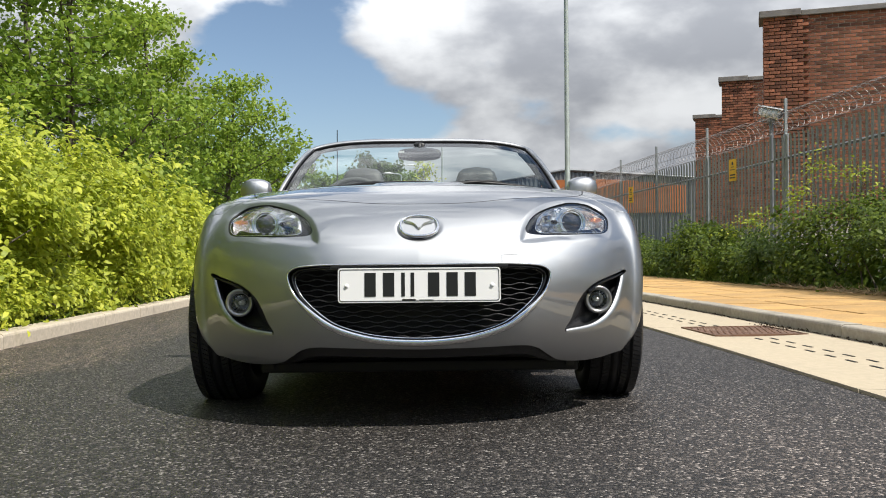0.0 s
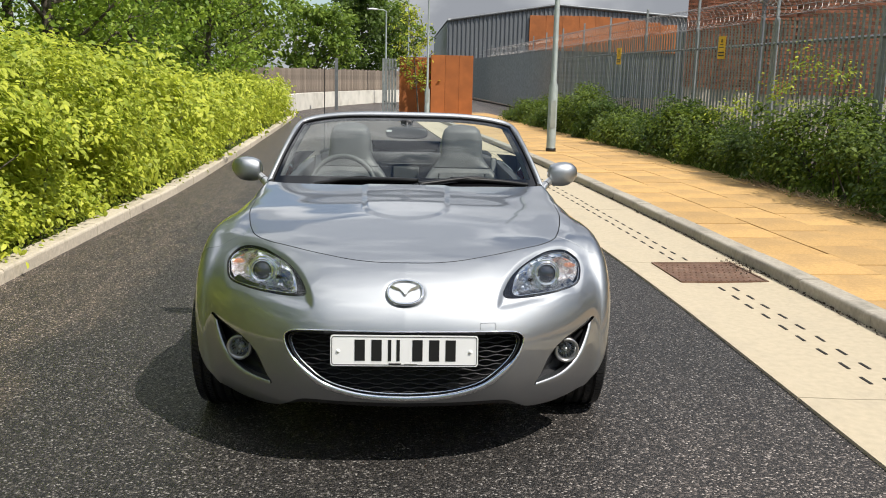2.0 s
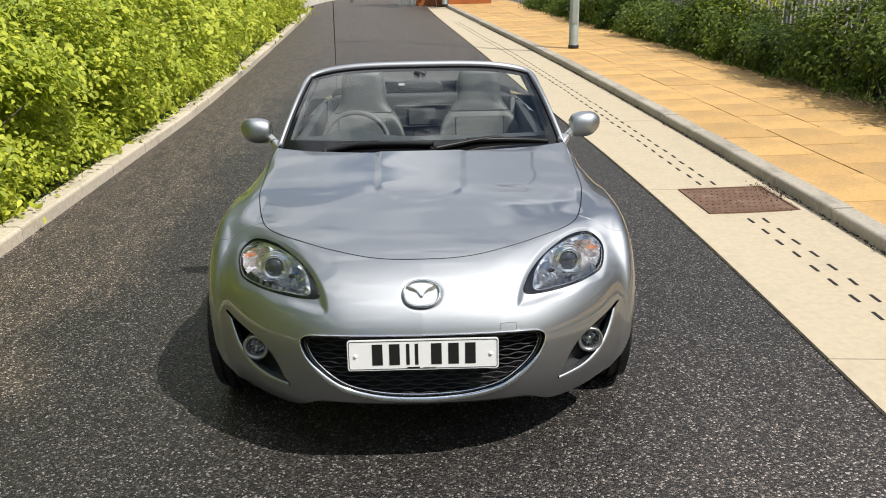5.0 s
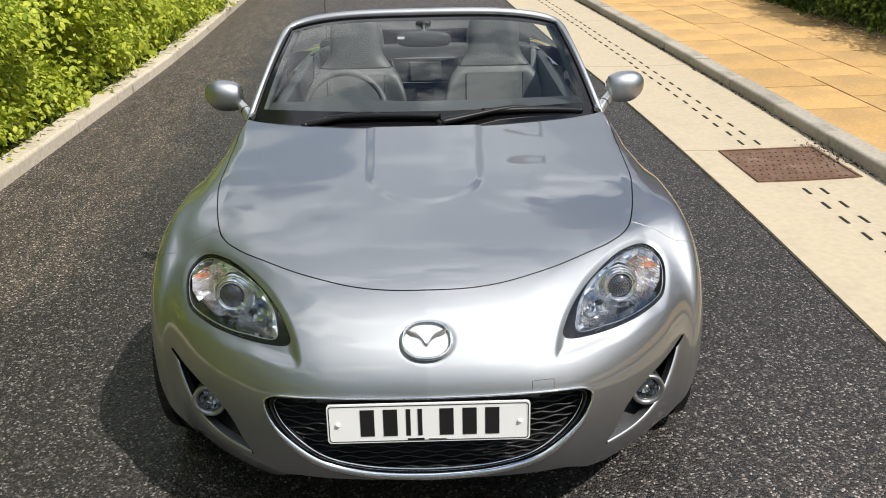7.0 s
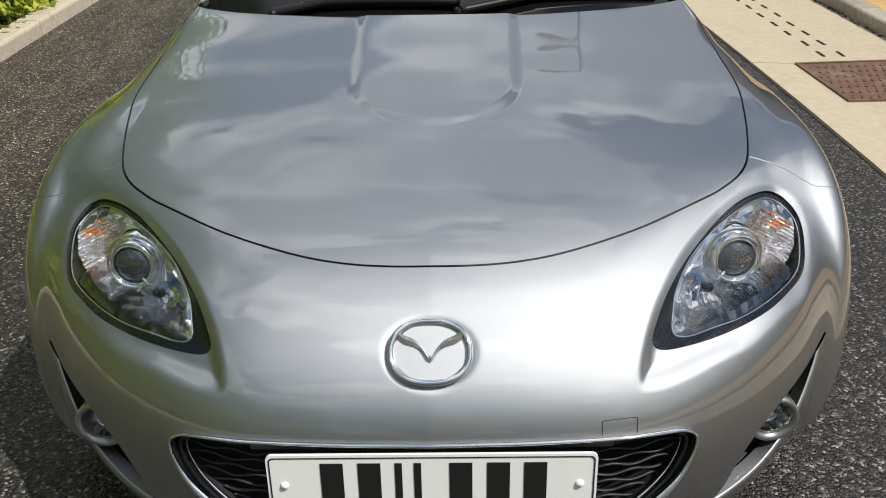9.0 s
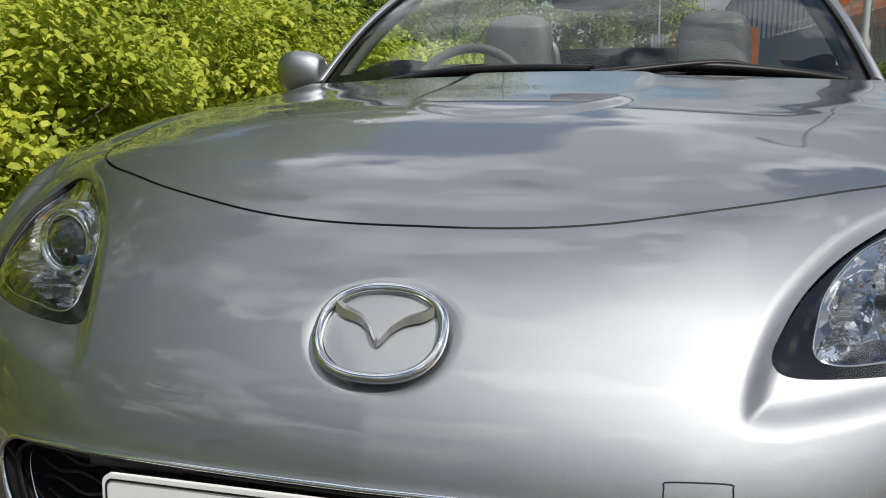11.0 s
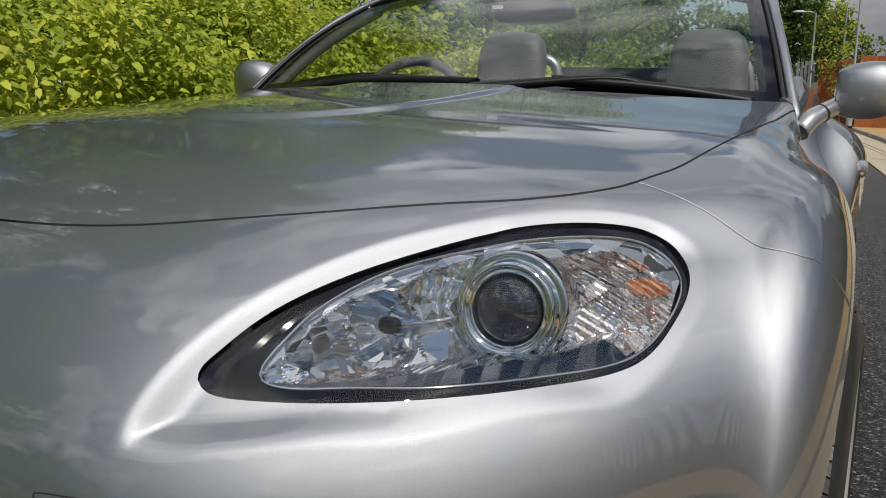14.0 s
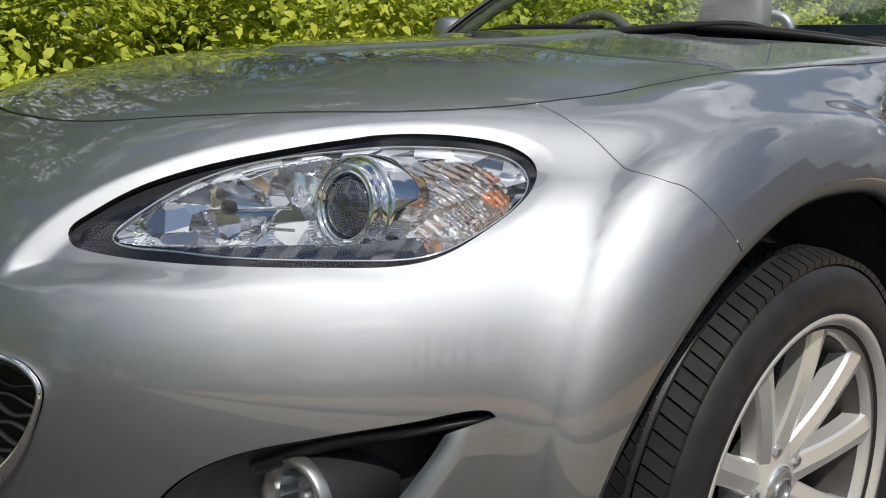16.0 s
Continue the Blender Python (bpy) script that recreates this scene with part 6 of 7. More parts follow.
def badge():
    """An oval chrome ring with a swept wing shape in it."""
    top = tagged(new("badge"), "chrome oval badge on the nose")
    top.parent = car
    n = Vector((0, -0.70, 0.71)).normalized()
    at = Vector((0, 0.073, 0.695)) + n * 0.005
    right, up = Vector((1, 0, 0)), n.cross(Vector((1, 0, 0)))

    def place(x, z, d=0.0):
        return tuple(at + right * x + up * z + n * d)

    t = np.linspace(0, 2 * np.pi, 72, endpoint=False)
    ring = []
    for a in t:
        sx, sz = math.copysign(abs(math.cos(a)) ** 0.86, math.cos(a)), math.copysign(abs(math.sin(a)) ** 0.86, math.sin(a))
        ring.append(place(0.0620 * sx, 0.0490 * sz))
    v, f = tube(np.array(ring), 0.0052, 10, True, 1.15, up=tuple(n))
    shape("ring", v, f, CHROME, top, "chrome oval ring")
    half = [(0.0, -0.016), (0.012, -0.001), (0.024, 0.008), (0.040, 0.013), (0.050, 0.020)]
    low = curve([(-a, b) for a, b in half[:0:-1]] + half, 61)
    low[30] = (0.0, -0.017)
    wid = 0.0045 + 0.0105 * (np.abs(low[:, 0]) / 0.05) ** 0.6
    hi = low + np.column_stack((np.zeros(61), wid))
    hi[30] = (0, -0.004)
    v, f = [], []
    for i in range(61):
        a, b = low[i], hi[i]
        v += [place(*a, 0.0), place(*((a + b) / 2), 0.0055), place(*b, 0.0)]
    for i in range(60):
        f += [(3 * i, 3 * i + 3, 3 * i + 4, 3 * i + 1), (3 * i + 1, 3 * i + 4, 3 * i + 5, 3 * i + 2)]
    shape("wing", np.array(v), f, SATIN, top, "bright swept bar", smooth=False)
    bm = bmesh.new()
    vs = [bm.verts.new(place(0.058 * math.cos(a), 0.0455 * math.sin(a), -0.003)) for a in t]
    bm.faces.new(vs)
    part("back_plate", bm, PAINT, top)


badge()


def tow_cover():
    """The small hatch in the bumper above the grille."""
    pts = on_front(curve([(0.268, 0.579), (0.268, 0.596), (0.272, 0.601), (0.319, 0.601), (0.324, 0.596), (0.324, 0.577)], 60))
    v, f = tube(pts + (0, -0.0006, 0), 0.0006, 5, False, up=(0, 1, 0))
    shape("tow_cover", v, f, PAINT_INNER, car, "thin seam of the towing-eye cover", smooth=False)


tow_cover()


FOG_BEZEL = material("fog_bezel", (0.36, 0.36, 0.355), 0.33, 0.9)
FOG_BOWL = material("fog_bowl", (0.34, 0.35, 0.36), 0.16, 1.0)


def fog_lamp(sign):
    top = tagged(new("fog_lamp"), "round fog lamp in a black corner recess with a silver blade")
    top.parent = car
    edge = on_front(curve(FOG, 140, True))
    mid = edge.mean(0)
    a = edge + (0, 0.003, 0)
    b = mid + (edge - mid) * 0.93 + (0.0, 0.030, 0)
    c = mid + (edge - mid) * 0.72 + (0.01, 0.075, 0)
    v1 = ring_band(a, b, True)
    v2 = ring_band(b, c, True)
    k = len(edge)
    v3 = (np.vstack((c, c.mean(0)[None] + (0.0, 0.02, 0))), [(i, (i + 1) % k, k) for i in range(k)])
    v, f = joined(v1, v2, v3)
    shape("recess", v * (sign, 1, 1), f if sign > 0 else [q[::-1] for q in f], BLACK_PLASTIC, top, "black plastic recess")
    # silver blade along the lower outer edge
    lo = curve([(0.7570, 0.5390), (0.7545, 0.49), (0.739, 0.425), (0.690, 0.368), (0.616, 0.337), (0.486, 0.336)], 70)
    hi = curve(FOG_BLADE, 70)
    A, B = on_front(lo) + (0, -0.0007, 0), on_front(hi) + (0, 0.004, 0)
    v, f = strip(A, (A + B) / 2 + (0, -0.002, 0), B, B + (-0.0005, 0.003, 0.0005), B + (-0.004, 0.03, 0.004))
    shape("blade", v * (sign, 1, 1), f if sign < 0 else [q[::-1] for q in f], PAINT, top, "silver blade")
    # raised black brow above the lamp
    brow = curve([(0.735, 0.345, 0.520), (0.69, 0.285, 0.508), (0.63, 0.222, 0.492), (0.575, 0.175, 0.462)], 40)
    v, f = tube(brow + (0.004, 0.018, 0.009), np.linspace(0.004, 0.009, 40), 12)
    shape("brow", v * (sign, 1, 1), f, BLACK_PLASTIC, top)
    at = np.array((0.620, 0.212, 0.443))
    way = (0.10, -1, 0.02)
    v, f = turned([(0.048, -0.10), (0.049, -0.02), (0.046, -0.006)], 44)
    shape("shroud", turn_to(v, way, at) * (sign, 1, 1), f, BLACK_PLASTIC, top, "grey plastic shroud")
    v, f = turned([(0.0485, -0.008), (0.048, 0.002), (0.0445, 0.006), (0.038, 0.003), (0.0335, -0.003), (0.032, -0.012)], 44)
    shape("bezel", turn_to(v, way, at) * (sign, 1, 1), f, FOG_BEZEL, top, "broad satin bezel")
    v, f = turned([(0.0335, -0.004), (0.026, 0.003), (0.014, 0.007), (0.0, 0.008)], 40)
    shape("glass", turn_to(v, way, at) * (sign, 1, 1), f, LAMP_GLASS, top, "clear glass")
    v, f = turned([(0.0325, -0.008), (0.026, -0.026), (0.012, -0.038), (0.0, -0.040)], 18)
    shape("reflector", turn_to(v, way, at) * (sign, 1, 1), f, FOG_BOWL, top, "faceted reflector", smooth=False)
    v, f = turned([(0.0, -0.010), (0.007, -0.011), (0.008, -0.036)], 16)
    shape("bulb_shield", turn_to(v, way, at) * (sign, 1, 1), f, SATIN, top)


fog_lamp(1)
fog_lamp(-1)


def valance():
    """Black lower lip and undertray below the bumper."""
    half = on_front(lip_half[lip_half[:, 0] < 0.66])
    full = both_sides(half[:])
    n = len(half)
    order = np.vstack((full[n:], full[:n]))
    r1 = order * (0.985, 1, 1) + (0, 0.030, -0.004)
    drop = np.outer(step(0.50, 0.36, np.abs(order[:, 0])), (0, 0, 1))
    r2 = order * (0.97, 1, 1) + (0, 0.05, -0.006) - 0.026 * drop
    r3 = np.column_stack((order[:, 0] * 0.95, np.full(len(order), 0.55), np.full(len(order), 0.205)))
    v, f = joined(ring_band(order + (0, 0.010, 0.004), r1), ring_band(r1, r2), ring_band(r2, r3))
    shape("lower_valance", v, f, BLACK_PLASTIC, car, "black lower valance")
    bm = bmesh.new()
    box(bm, (-0.60, 0.5, 0.16), (0.60, 3.7, 0.20), 0.01)
    part("undertray", bm, PAINT_INNER, car)
    for s in (1, -1):
        bm = bmesh.new()
        box(bm, (min(s * 0.55, s * 0.58), 0.48, 0.18), (max(s * 0.55, s * 0.58), 1.30, 0.70))
        part("arch_liner", bm, WELL, car, "black inner wheel arch")
        a = np.linspace(radians(-8), radians(188), 48)
        A = np.column_stack((np.full(48, 0.56), arch_edge(a, 0.012)))
        B = np.column_stack((0.70 + (keyed(A[:, 2], WIDE) - 0.030 - 0.70) * step(0.52, 0.66, A[:, 1]), A[:, 1:]))
        v, f = ring_band(A, B)
        shape("arch_liner", v * (s, 1, 1), f, WELL, car, "black inner wheel arch")
        rows = [np.column_stack((np.maximum(_s[:, 0], 0.70) - dx, arch_edge(_a, -dr)))[24:-24] for dx, dr in ((0.0008, 0.0), (0.002, 0.007), (0.005, 0.014), (0.010, 0.020), (0.018, 0.023), (0.03, 0.022))]
        v, f = strip(*rows)
        shape("arch_lip", v * (s, 1, 1), f if s < 0 else [q[::-1] for q in f], PAINT, car, "rolled silver lip of the wheel arch")


valance()


# ---- wheels ----
def build_wheel():
    """A wheel on its x axis, outer face towards +x: tyre with tread grooves, ten-spoke alloy rim, brake disc."""
    top = tagged(new("wheel"), "low-profile tyre on a silver ten-spoke alloy wheel")
    R, w = 0.312, 0.1045
    prof = [(0.216, -w + 0.010), (0.222, -w + 0.002), (0.245, -w - 0.004), (0.275, -w - 0.001), (0.293, -w + 0.010), (0.300, -w + 0.022)]
    for g in (-0.052, -0.018, 0.018, 0.052):
        prof += [(0.3062, g - 0.0055), (0.2995, g - 0.004), (0.2995, g + 0.004), (0.3062, g + 0.0055)]
    prof += [(0.300, w - 0.022), (0.293, w - 0.010), (0.275, w + 0.001), (0.262, w + 0.0035), (0.258, w + 0.0045), (0.245, w + 0.004), (0.238, w + 0.0015), (0.234, w - 0.002), (0.216, w - 0.010)]
    v, f = turned(prof, 120, "x")
    tyre = shape("tyre", v, f, RUBBER, top, "black rubber tyre")
    block = []
    for row, (x0, x1, slant) in enumerate(((0.062, 0.094, 0.30), (0.024, 0.047, 0.5), (-0.047, -0.024, -0.5), (-0.094, -0.062, -0.30))):
        for i in range(104):
            a0 = 2 * np.pi * (i + 0.5 * (row % 2)) / 104
            da = 2 * np.pi / 104 * 0.86
            q = []
            drop0 = 0.0075 if abs(x0) > 0.09 else 0
            drop1 = 0.0075 if abs(x1) > 0.09 else 0
            for rr in (R - 0.008, R):
                for xx, dd in ((x0, drop0), (x1, drop1)):
                    for s in (0, 1):
                        a = a0 + s * da + slant * (xx - x0) / 0.3
                        rad = rr - dd
                        q.append((xx, rad * math.cos(a), rad * math.sin(a)))
            block.append((np.array(q), [(4, 5, 7, 6), (0, 1, 5, 4), (1, 3, 7, 5), (3, 2, 6, 7), (2, 0, 4, 6)]))
    tagged(shape("tread", *joined(*block), RUBBER, tyre, smooth=False), kind="stuff")
    prof = [(0.216, -0.095), (0.208, -0.085), (0.198, -0.05), (0.196, 0.06), (0.203, 0.082), (0.210, 0.090), (0.228, 0.096), (0.2335, 0.1015), (0.2315, 0.1060), (0.224, 0.1055), (0.216, 0.096), (0.206, 0.080)]
    v, f = turned(prof, 96, "x")
    rim = shape("rim", v, f, ALLOY, top, "silver alloy rim")
    rim.matrix_basis = Matrix.Diagonal((1.0, 1.022, 1.022, 1.0))
    barrel = [(0.214, -0.093), (0.2055, -0.083), (0.1955, -0.05), (0.1935, 0.06), (0.2005, 0.080)]
    shape("barrel", *turned(barrel, 72, "x"), BARREL, rim, "dusty dark inside of the rim")
    for k in range(10):
        a = radians(36 * k)
        out, side = np.array((0, math.cos(a), math.sin(a))), np.array((0, -math.sin(a), math.cos(a)))
        sec = []
        for t in np.linspace(0, 1, 11):
            c = out * (0.040 + 0.183 * t) + np.array((0.063 + 0.025 * t + 0.005 * math.sin(math.pi * t), 0, 0))
            hw = 0.0225 - 0.0045 * math.sin(math.pi * t) + 0.014 * max(0, t - 0.82) ** 2 / 0.0324
            sec.append([c - side * hw + (-0.028, 0, 0), c - side * hw + (-0.006, 0, 0), c - side * hw * 0.86 + (-0.0015, 0, 0), c + (0.0035, 0, 0), c + side * hw * 0.86 + (-0.0015, 0, 0), c + side * hw + (-0.006, 0, 0), c + side * hw + (-0.028, 0, 0)])
        v = np.array(sec).reshape(-1, 3)
        f = [(i * 7 + j, i * 7 + j + 1, (i + 1) * 7 + j + 1, (i + 1) * 7 + j) for i in range(10) for j in range(6)]
        spoke = shape("spoke", v, f, ALLOY, rim)
        spoke.data.set_sharp_from_angle(angle=radians(18))
    v, f = turned([(0.072, 0.030), (0.069, 0.060), (0.060, 0.066), (0.036, 0.068), (0.033, 0.070), (0.031, 0.072)], 40, "x")
    shape("hub", v, f, ALLOY, rim)
    v, f = turned([(0.031, 0.068), (0.029, 0.074), (0.021, 0.076), (0.0, 0.0765)], 32, "x")
    shape("hub_cap", v, f, SATIN, rim, "satin centre cap")
    ring = np.array([(0.0775, 0.018 * math.cos(t), 0.015 * math.sin(t)) for t in np.linspace(0, 2 * np.pi, 32, endpoint=False)])
    shape("cap_ring", *tube(ring, 0.0022, 6, True, up=(1, 0, 0)), CHROME, rim)
    for k in range(5):
        a = radians(72 * k + 18)
        v, f = turned([(0.0080, 0.050), (0.0080, 0.069), (0.006, 0.072), (0.0, 0.072)], 6, "x")
        shape("wheel_nut", v + (0, 0.053 * math.cos(a), 0.053 * math.sin(a)), f, SATIN, rim, smooth=False)
    v, f = turned([(0.06, 0.010), (0.140, 0.010), (0.145, 0.002), (0.145, -0.018), (0.06, -0.02)], 64, "x")
    shape("brake_disc", v, f, DISC, top, "brown-grey brake disc")
    shape("brake_caliper", *pillow((-0.01, 0.10, 0.085), (0.045, 0.05, 0.06), 4.0, 16, 10), PAINT_INNER, top)
    shape("back_plate", *turned([(0.0, -0.03), (0.19, -0.03)], 40, "x"), PAINT_INNER, top)
    top.parent = car
    return top


wheel = build_wheel()
WHEEL_X, WHEEL_Y, WHEEL_Z = 0.762, 0.815, 0.336
SIZE = Matrix.Diagonal((1.0, 1.018, 1.018, 1.0))
wheel.matrix_basis = pose(WHEEL_X, WHEEL_Y, WHEEL_Z, 0, 0, -2.5) @ pose(0, 0, 0, 9, 0, 0) @ SIZE
copy_thing(wheel, pose(-WHEEL_X, WHEEL_Y, WHEEL_Z, 0, 0, 177.5) @ pose(0, 0, 0, 10, 0, 0) @ SIZE)
copy_thing(wheel, pose(WHEEL_X - 0.01, 3.18, WHEEL_Z, 40, 0, 0) @ SIZE)
copy_thing(wheel, pose(-WHEEL_X + 0.01, 3.18, WHEEL_Z, 60, 0, 180) @ SIZE)


# ---- windscreen ----
def screen_point(s, t):
    """A place on the windscreen: s across from -1 to 1, t from its foot to its head."""
    foot = np.stack((s * 0.698, 1.380 + 0.200 * s**2, 0.899 - 0.016 * s**2), -1)
    head = np.stack((s * 0.586, 2.085 - 0.010 * s**2, 1.222 - 0.045 * s**4), -1)
    t = np.asarray(t)[..., None]
    p = foot * (1 - t) + head * t
    p[..., 1] -= 0.028 * np.sin(np.pi * t[..., 0]) * (1 - 0.4 * s**2)
    p[..., 2] += 0.020 * np.sin(np.pi * t[..., 0])
    return p


def windscreen():
    top = tagged(new("windscreen"), "raked windscreen in a slim silver frame with black edges")
    top.parent = car
    ns, nt = 49, 33
    S, T = np.meshgrid(np.linspace(-1, 1, ns), np.linspace(0, 1, nt), indexing="ij")
    p = screen_point(S, T).reshape(-1, 3)
    f = np.array([(i * nt + j, (i + 1) * nt + j, (i + 1) * nt + j + 1, i * nt + j + 1) for i in range(ns - 1) for j in range(nt - 1)])
    c = np.stack((S, T), -1).reshape(-1, 2)[f].mean(1)
    black = (np.abs(c[:, 0]) > 0.955) | (c[:, 1] > 0.945) | (c[:, 1] < 0.11)
    pane = shape("pane", p, f[~black], GLASS, top, "clear tinted glass")
    pane.visible_shadow = False
    shape("black_edge", p, f[black], GLOSS_BLACK, top, "black glass edge")
    t = np.linspace(0, 1, 24)
    left, right = screen_point(np.full(24, -1.0), t), screen_point(np.full(24, 1.0), t)
    s = np.linspace(-1, 1, 30)[1:-1]
    head = screen_point(s, np.full(28, 1.0))
    raw = np.vstack((left, head, right[::-1]))
    line = raw.copy()
    line[:, 0] *= 1.028
    line[:, 2] += 0.010 * step(1.0, 1.2, raw[:, 2])
    for _ in range(6):
        line[1:-1] = (line[:-2] + 2 * line[1:-1] + line[2:]) / 4
    ext = np.vstack(([line[0] + (0.010, -0.02, -0.035)], line, [line[-1] + (-0.010, -0.02, -0.035)]))
    rad = 0.0125 + 0.0065 * step(1.12, 1.2, ext[:, 2])
    back = ext + np.column_stack((np.zeros(len(ext)), 0.012 + 0.03 * step(1.12, 1.2, ext[:, 2]), np.zeros(len(ext))))
    v, f = tube(back, rad, 12, False, 0.8, up=(0, 0.55, -0.83))
    shape("frame", v, f, PAINT, top, "silver screen frame")
    seal = raw.copy()
    seal[:, 0] *= 1.004
    v, f = tube(seal + (0, -0.003, 0.003), 0.0055, 6, False, up=(0, 0.55, -0.83))
    shape("seal", v, f, BLACK_PLASTIC, top, "black rubber seal")
    trim = screen_point(np.linspace(-0.96, 0.96, 30), np.full(30, 0.985)) + (0, 0.030, -0.004)
    v, f = tube(trim, 0.026, 10, False, 0.7, up=(0, 0, 1))
    shape("header_trim", v, f, DASH, top, "black inner header")
    for sg in (-1, 1):
        q = screen_point(np.full(20, sg * 0.97), np.linspace(0.02, 0.98, 20)) + (0, 0.030, -0.014)
        v, f = tube(q, 0.024, 10, False, 0.8, up=(0, 0.55, -0.83))
        shape("pillar_trim", v, f, DASH, top, "black inner pillar")


windscreen()


def cowl():
    rear = curve(BONNET_REAR, 100)
    rear = rear[rear[:, 0] >= 0]
    half = on_top(rear)[::-1]
    a = np.vstack((half[::-1] * (-1, 1, 1), half[1:]))
    s = np.linspace(-1, 1, len(a))
    b = screen_point(a[:, 0] / 0.7265, np.full(len(a), 0.012))
    a = a + (0, -0.004, -0.012)
    mid = (a + b) / 2 + (0, 0, -0.010)
    v, f = joined(ring_band(a, mid), ring_band(mid, b))
    shape("cowl", v, f, BLACK_PLASTIC, car, "black scuttle panel below the screen")


cowl()


WIPER_BLACK = material("wiper_black", (0.005, 0.005, 0.0055), 0.45, spec=0.3)


def wiper(name, pivot, elbow, a, b, label):
    top = tagged(new("wiper"), label)
    top.parent = car
    pivot, elbow, a, b = (np.array(q, float) for q in (pivot, elbow, a, b))
    v, f = turned([(0.018, -0.02), (0.018, 0.010), (0.012, 0.016), (0, 0.017)], 20)
    shape("pivot", v + pivot, f, WIPER_BLACK, top)
    mid = (a + b) / 2
    shape("arm", *tube(curve([pivot + (0, 0, 0.010), elbow, mid + (0, -0.006, 0.012)], 24), np.linspace(0.0235, 0.0105, 24), 8, False, 0.6), WIPER_BLACK, top)
    bow = curve([a, (a + mid) / 2 + (0, -0.006, 0.006), mid + (0, -0.008, 0.008), (mid + b) / 2 + (0, -0.006, 0.006), b], 40)
    shape("blade", *tube(bow, 0.0150, 8, False, 0.8), WIPER_BLACK, top)
    shape("rubber", *tube(np.linspace(a, b, 24) + (0, 0.004, -0.008), 0.0045, 5), RUBBER, top)


wiper("wiper", (-0.466, 1.448, 0.898), (-0.250, 1.447, 0.946), (-0.385, 1.458, 0.928), (0.062, 1.410, 0.939), "black wiper resting at the foot of the screen")
wiper("wiper", (0.060, 1.376, 0.916), (0.330, 1.470, 0.952), (0.225, 1.440, 0.947), (0.632, 1.572, 0.908), "black wiper resting at the foot of the screen")
for x, y in ((-0.255, 1.335), (0.005, 1.312), (0.250, 1.332)):
    v_, f_ = pillow((x, y, 0.912), (0.012, 0.010, 0.008), 2.5, 12, 8)
    shape("washer_nozzle", v_, f_, BLACK_PLASTIC, car, "small black washer jet")


# ---- mirrors ----
def door_mirror(sign):
    top = tagged(new("door_mirror"), "silver door mirror on a short stalk")
    top.parent = car
    v, f = pillow((0, 0, 0), (0.090, 0.062, 0.066), 2.5, 40, 26)
    # fuller inboard, drawn to a rounded point outboard, flat at the back
    s = v[:, 0] / 0.090
    v[:, 2] *= 1 - 0.22 * np.maximum(s, 0) ** 2
    v[:, 1] = np.where(v[:, 1] > 0, v[:, 1] * 0.45, v[:, 1]) + 0.035 * np.maximum(s, 0) ** 2
    v[:, 2] += 0.006 * s
    v[:, 0] = np.maximum(v[:, 0], -0.074 + 0.05 * np.abs(v[:, 2]))
    v = v + (0.862, 1.850, 0.938)
    shape("shell", v * (sign, 1, 1), f, PAINT, top, "silver mirror shell")
    v, f = pillow((0.862, 1.880, 0.938), (0.078, 0.004, 0.052), 2.6, 28, 10)
    shape("glass", v * (sign, 1, 1), f, CHROME, top, "mirror glass")
    v, f = tube(curve([(0.722, 1.722, 0.842), (0.745, 1.758, 0.872), (0.774, 1.803, 0.890), (0.806, 1.845, 0.908)], 20), np.linspace(0.023, 0.020, 20), 14)
    shape("stalk", v * (sign, 1, 1), f, SATIN, top, "silver stalk")
    v, f = tube(np.array([(0.7610, 1.7830, 0.8822), (0.7645, 1.7885, 0.8842)]), 0.0222, 14)
    shape("collar", v * (sign, 1, 1), f, BLACK_PLASTIC, top)


door_mirror(1)
door_mirror(-1)


# ---- rear body, doors and cabin ----
def section(y, n=72):
    """The car's outline across at y, behind the screen."""
    w = float(keyed(y, [(1.55, 0.862), (2.2, 0.855), (2.7, 0.868), (3.2, 0.895), (3.6, 0.855), (3.9, 0.74), (4.01, 0.58)]))
    zt = float(keyed(y, [(1.55, 0.885), (1.9, 0.905), (2.6, 0.905), (3.0, 0.925), (3.4, 0.905), (3.8, 0.845), (4.01, 0.72)]))
    zb = float(keyed(y, [(1.55, 0.19), (3.5, 0.20), (3.85, 0.27), (4.01, 0.42)]))
    a = np.linspace(-0.10 * np.pi, 1.10 * np.pi, n)
    mid = (zt + zb) / 2 + 0.05
    c, s = np.cos(a), np.sin(a)
    x = w * np.sign(c) * np.abs(c) ** 0.42 * (1 - 0.13 * np.maximum(s, 0) ** 2.5)
    z = mid + np.where(s > 0, (zt - mid), (mid - zb)) * np.sign(s) * np.abs(s) ** 0.62
    return np.column_stack((x, np.full(n, y), z))


def door_section(y, n=72):
    """The outline across at y, carried on from the front wings."""
    a = np.linspace(-0.20 * np.pi, 1.20 * np.pi, n)
    way = np.column_stack((np.cos(a), np.zeros(n), np.sin(a)))
    o = np.tile((0, y, 0.50), (n, 1))
    lo, hi = np.full(n, 0.05), np.full(n, 1.3)
    for _ in range(24):
        mid = (lo + hi) / 2
        inside = skin(*(o + way * mid[:, None]).T) < 0
        lo, hi = np.where(inside, mid, lo), np.where(inside, hi, mid)
    return o + way * lo[:, None]


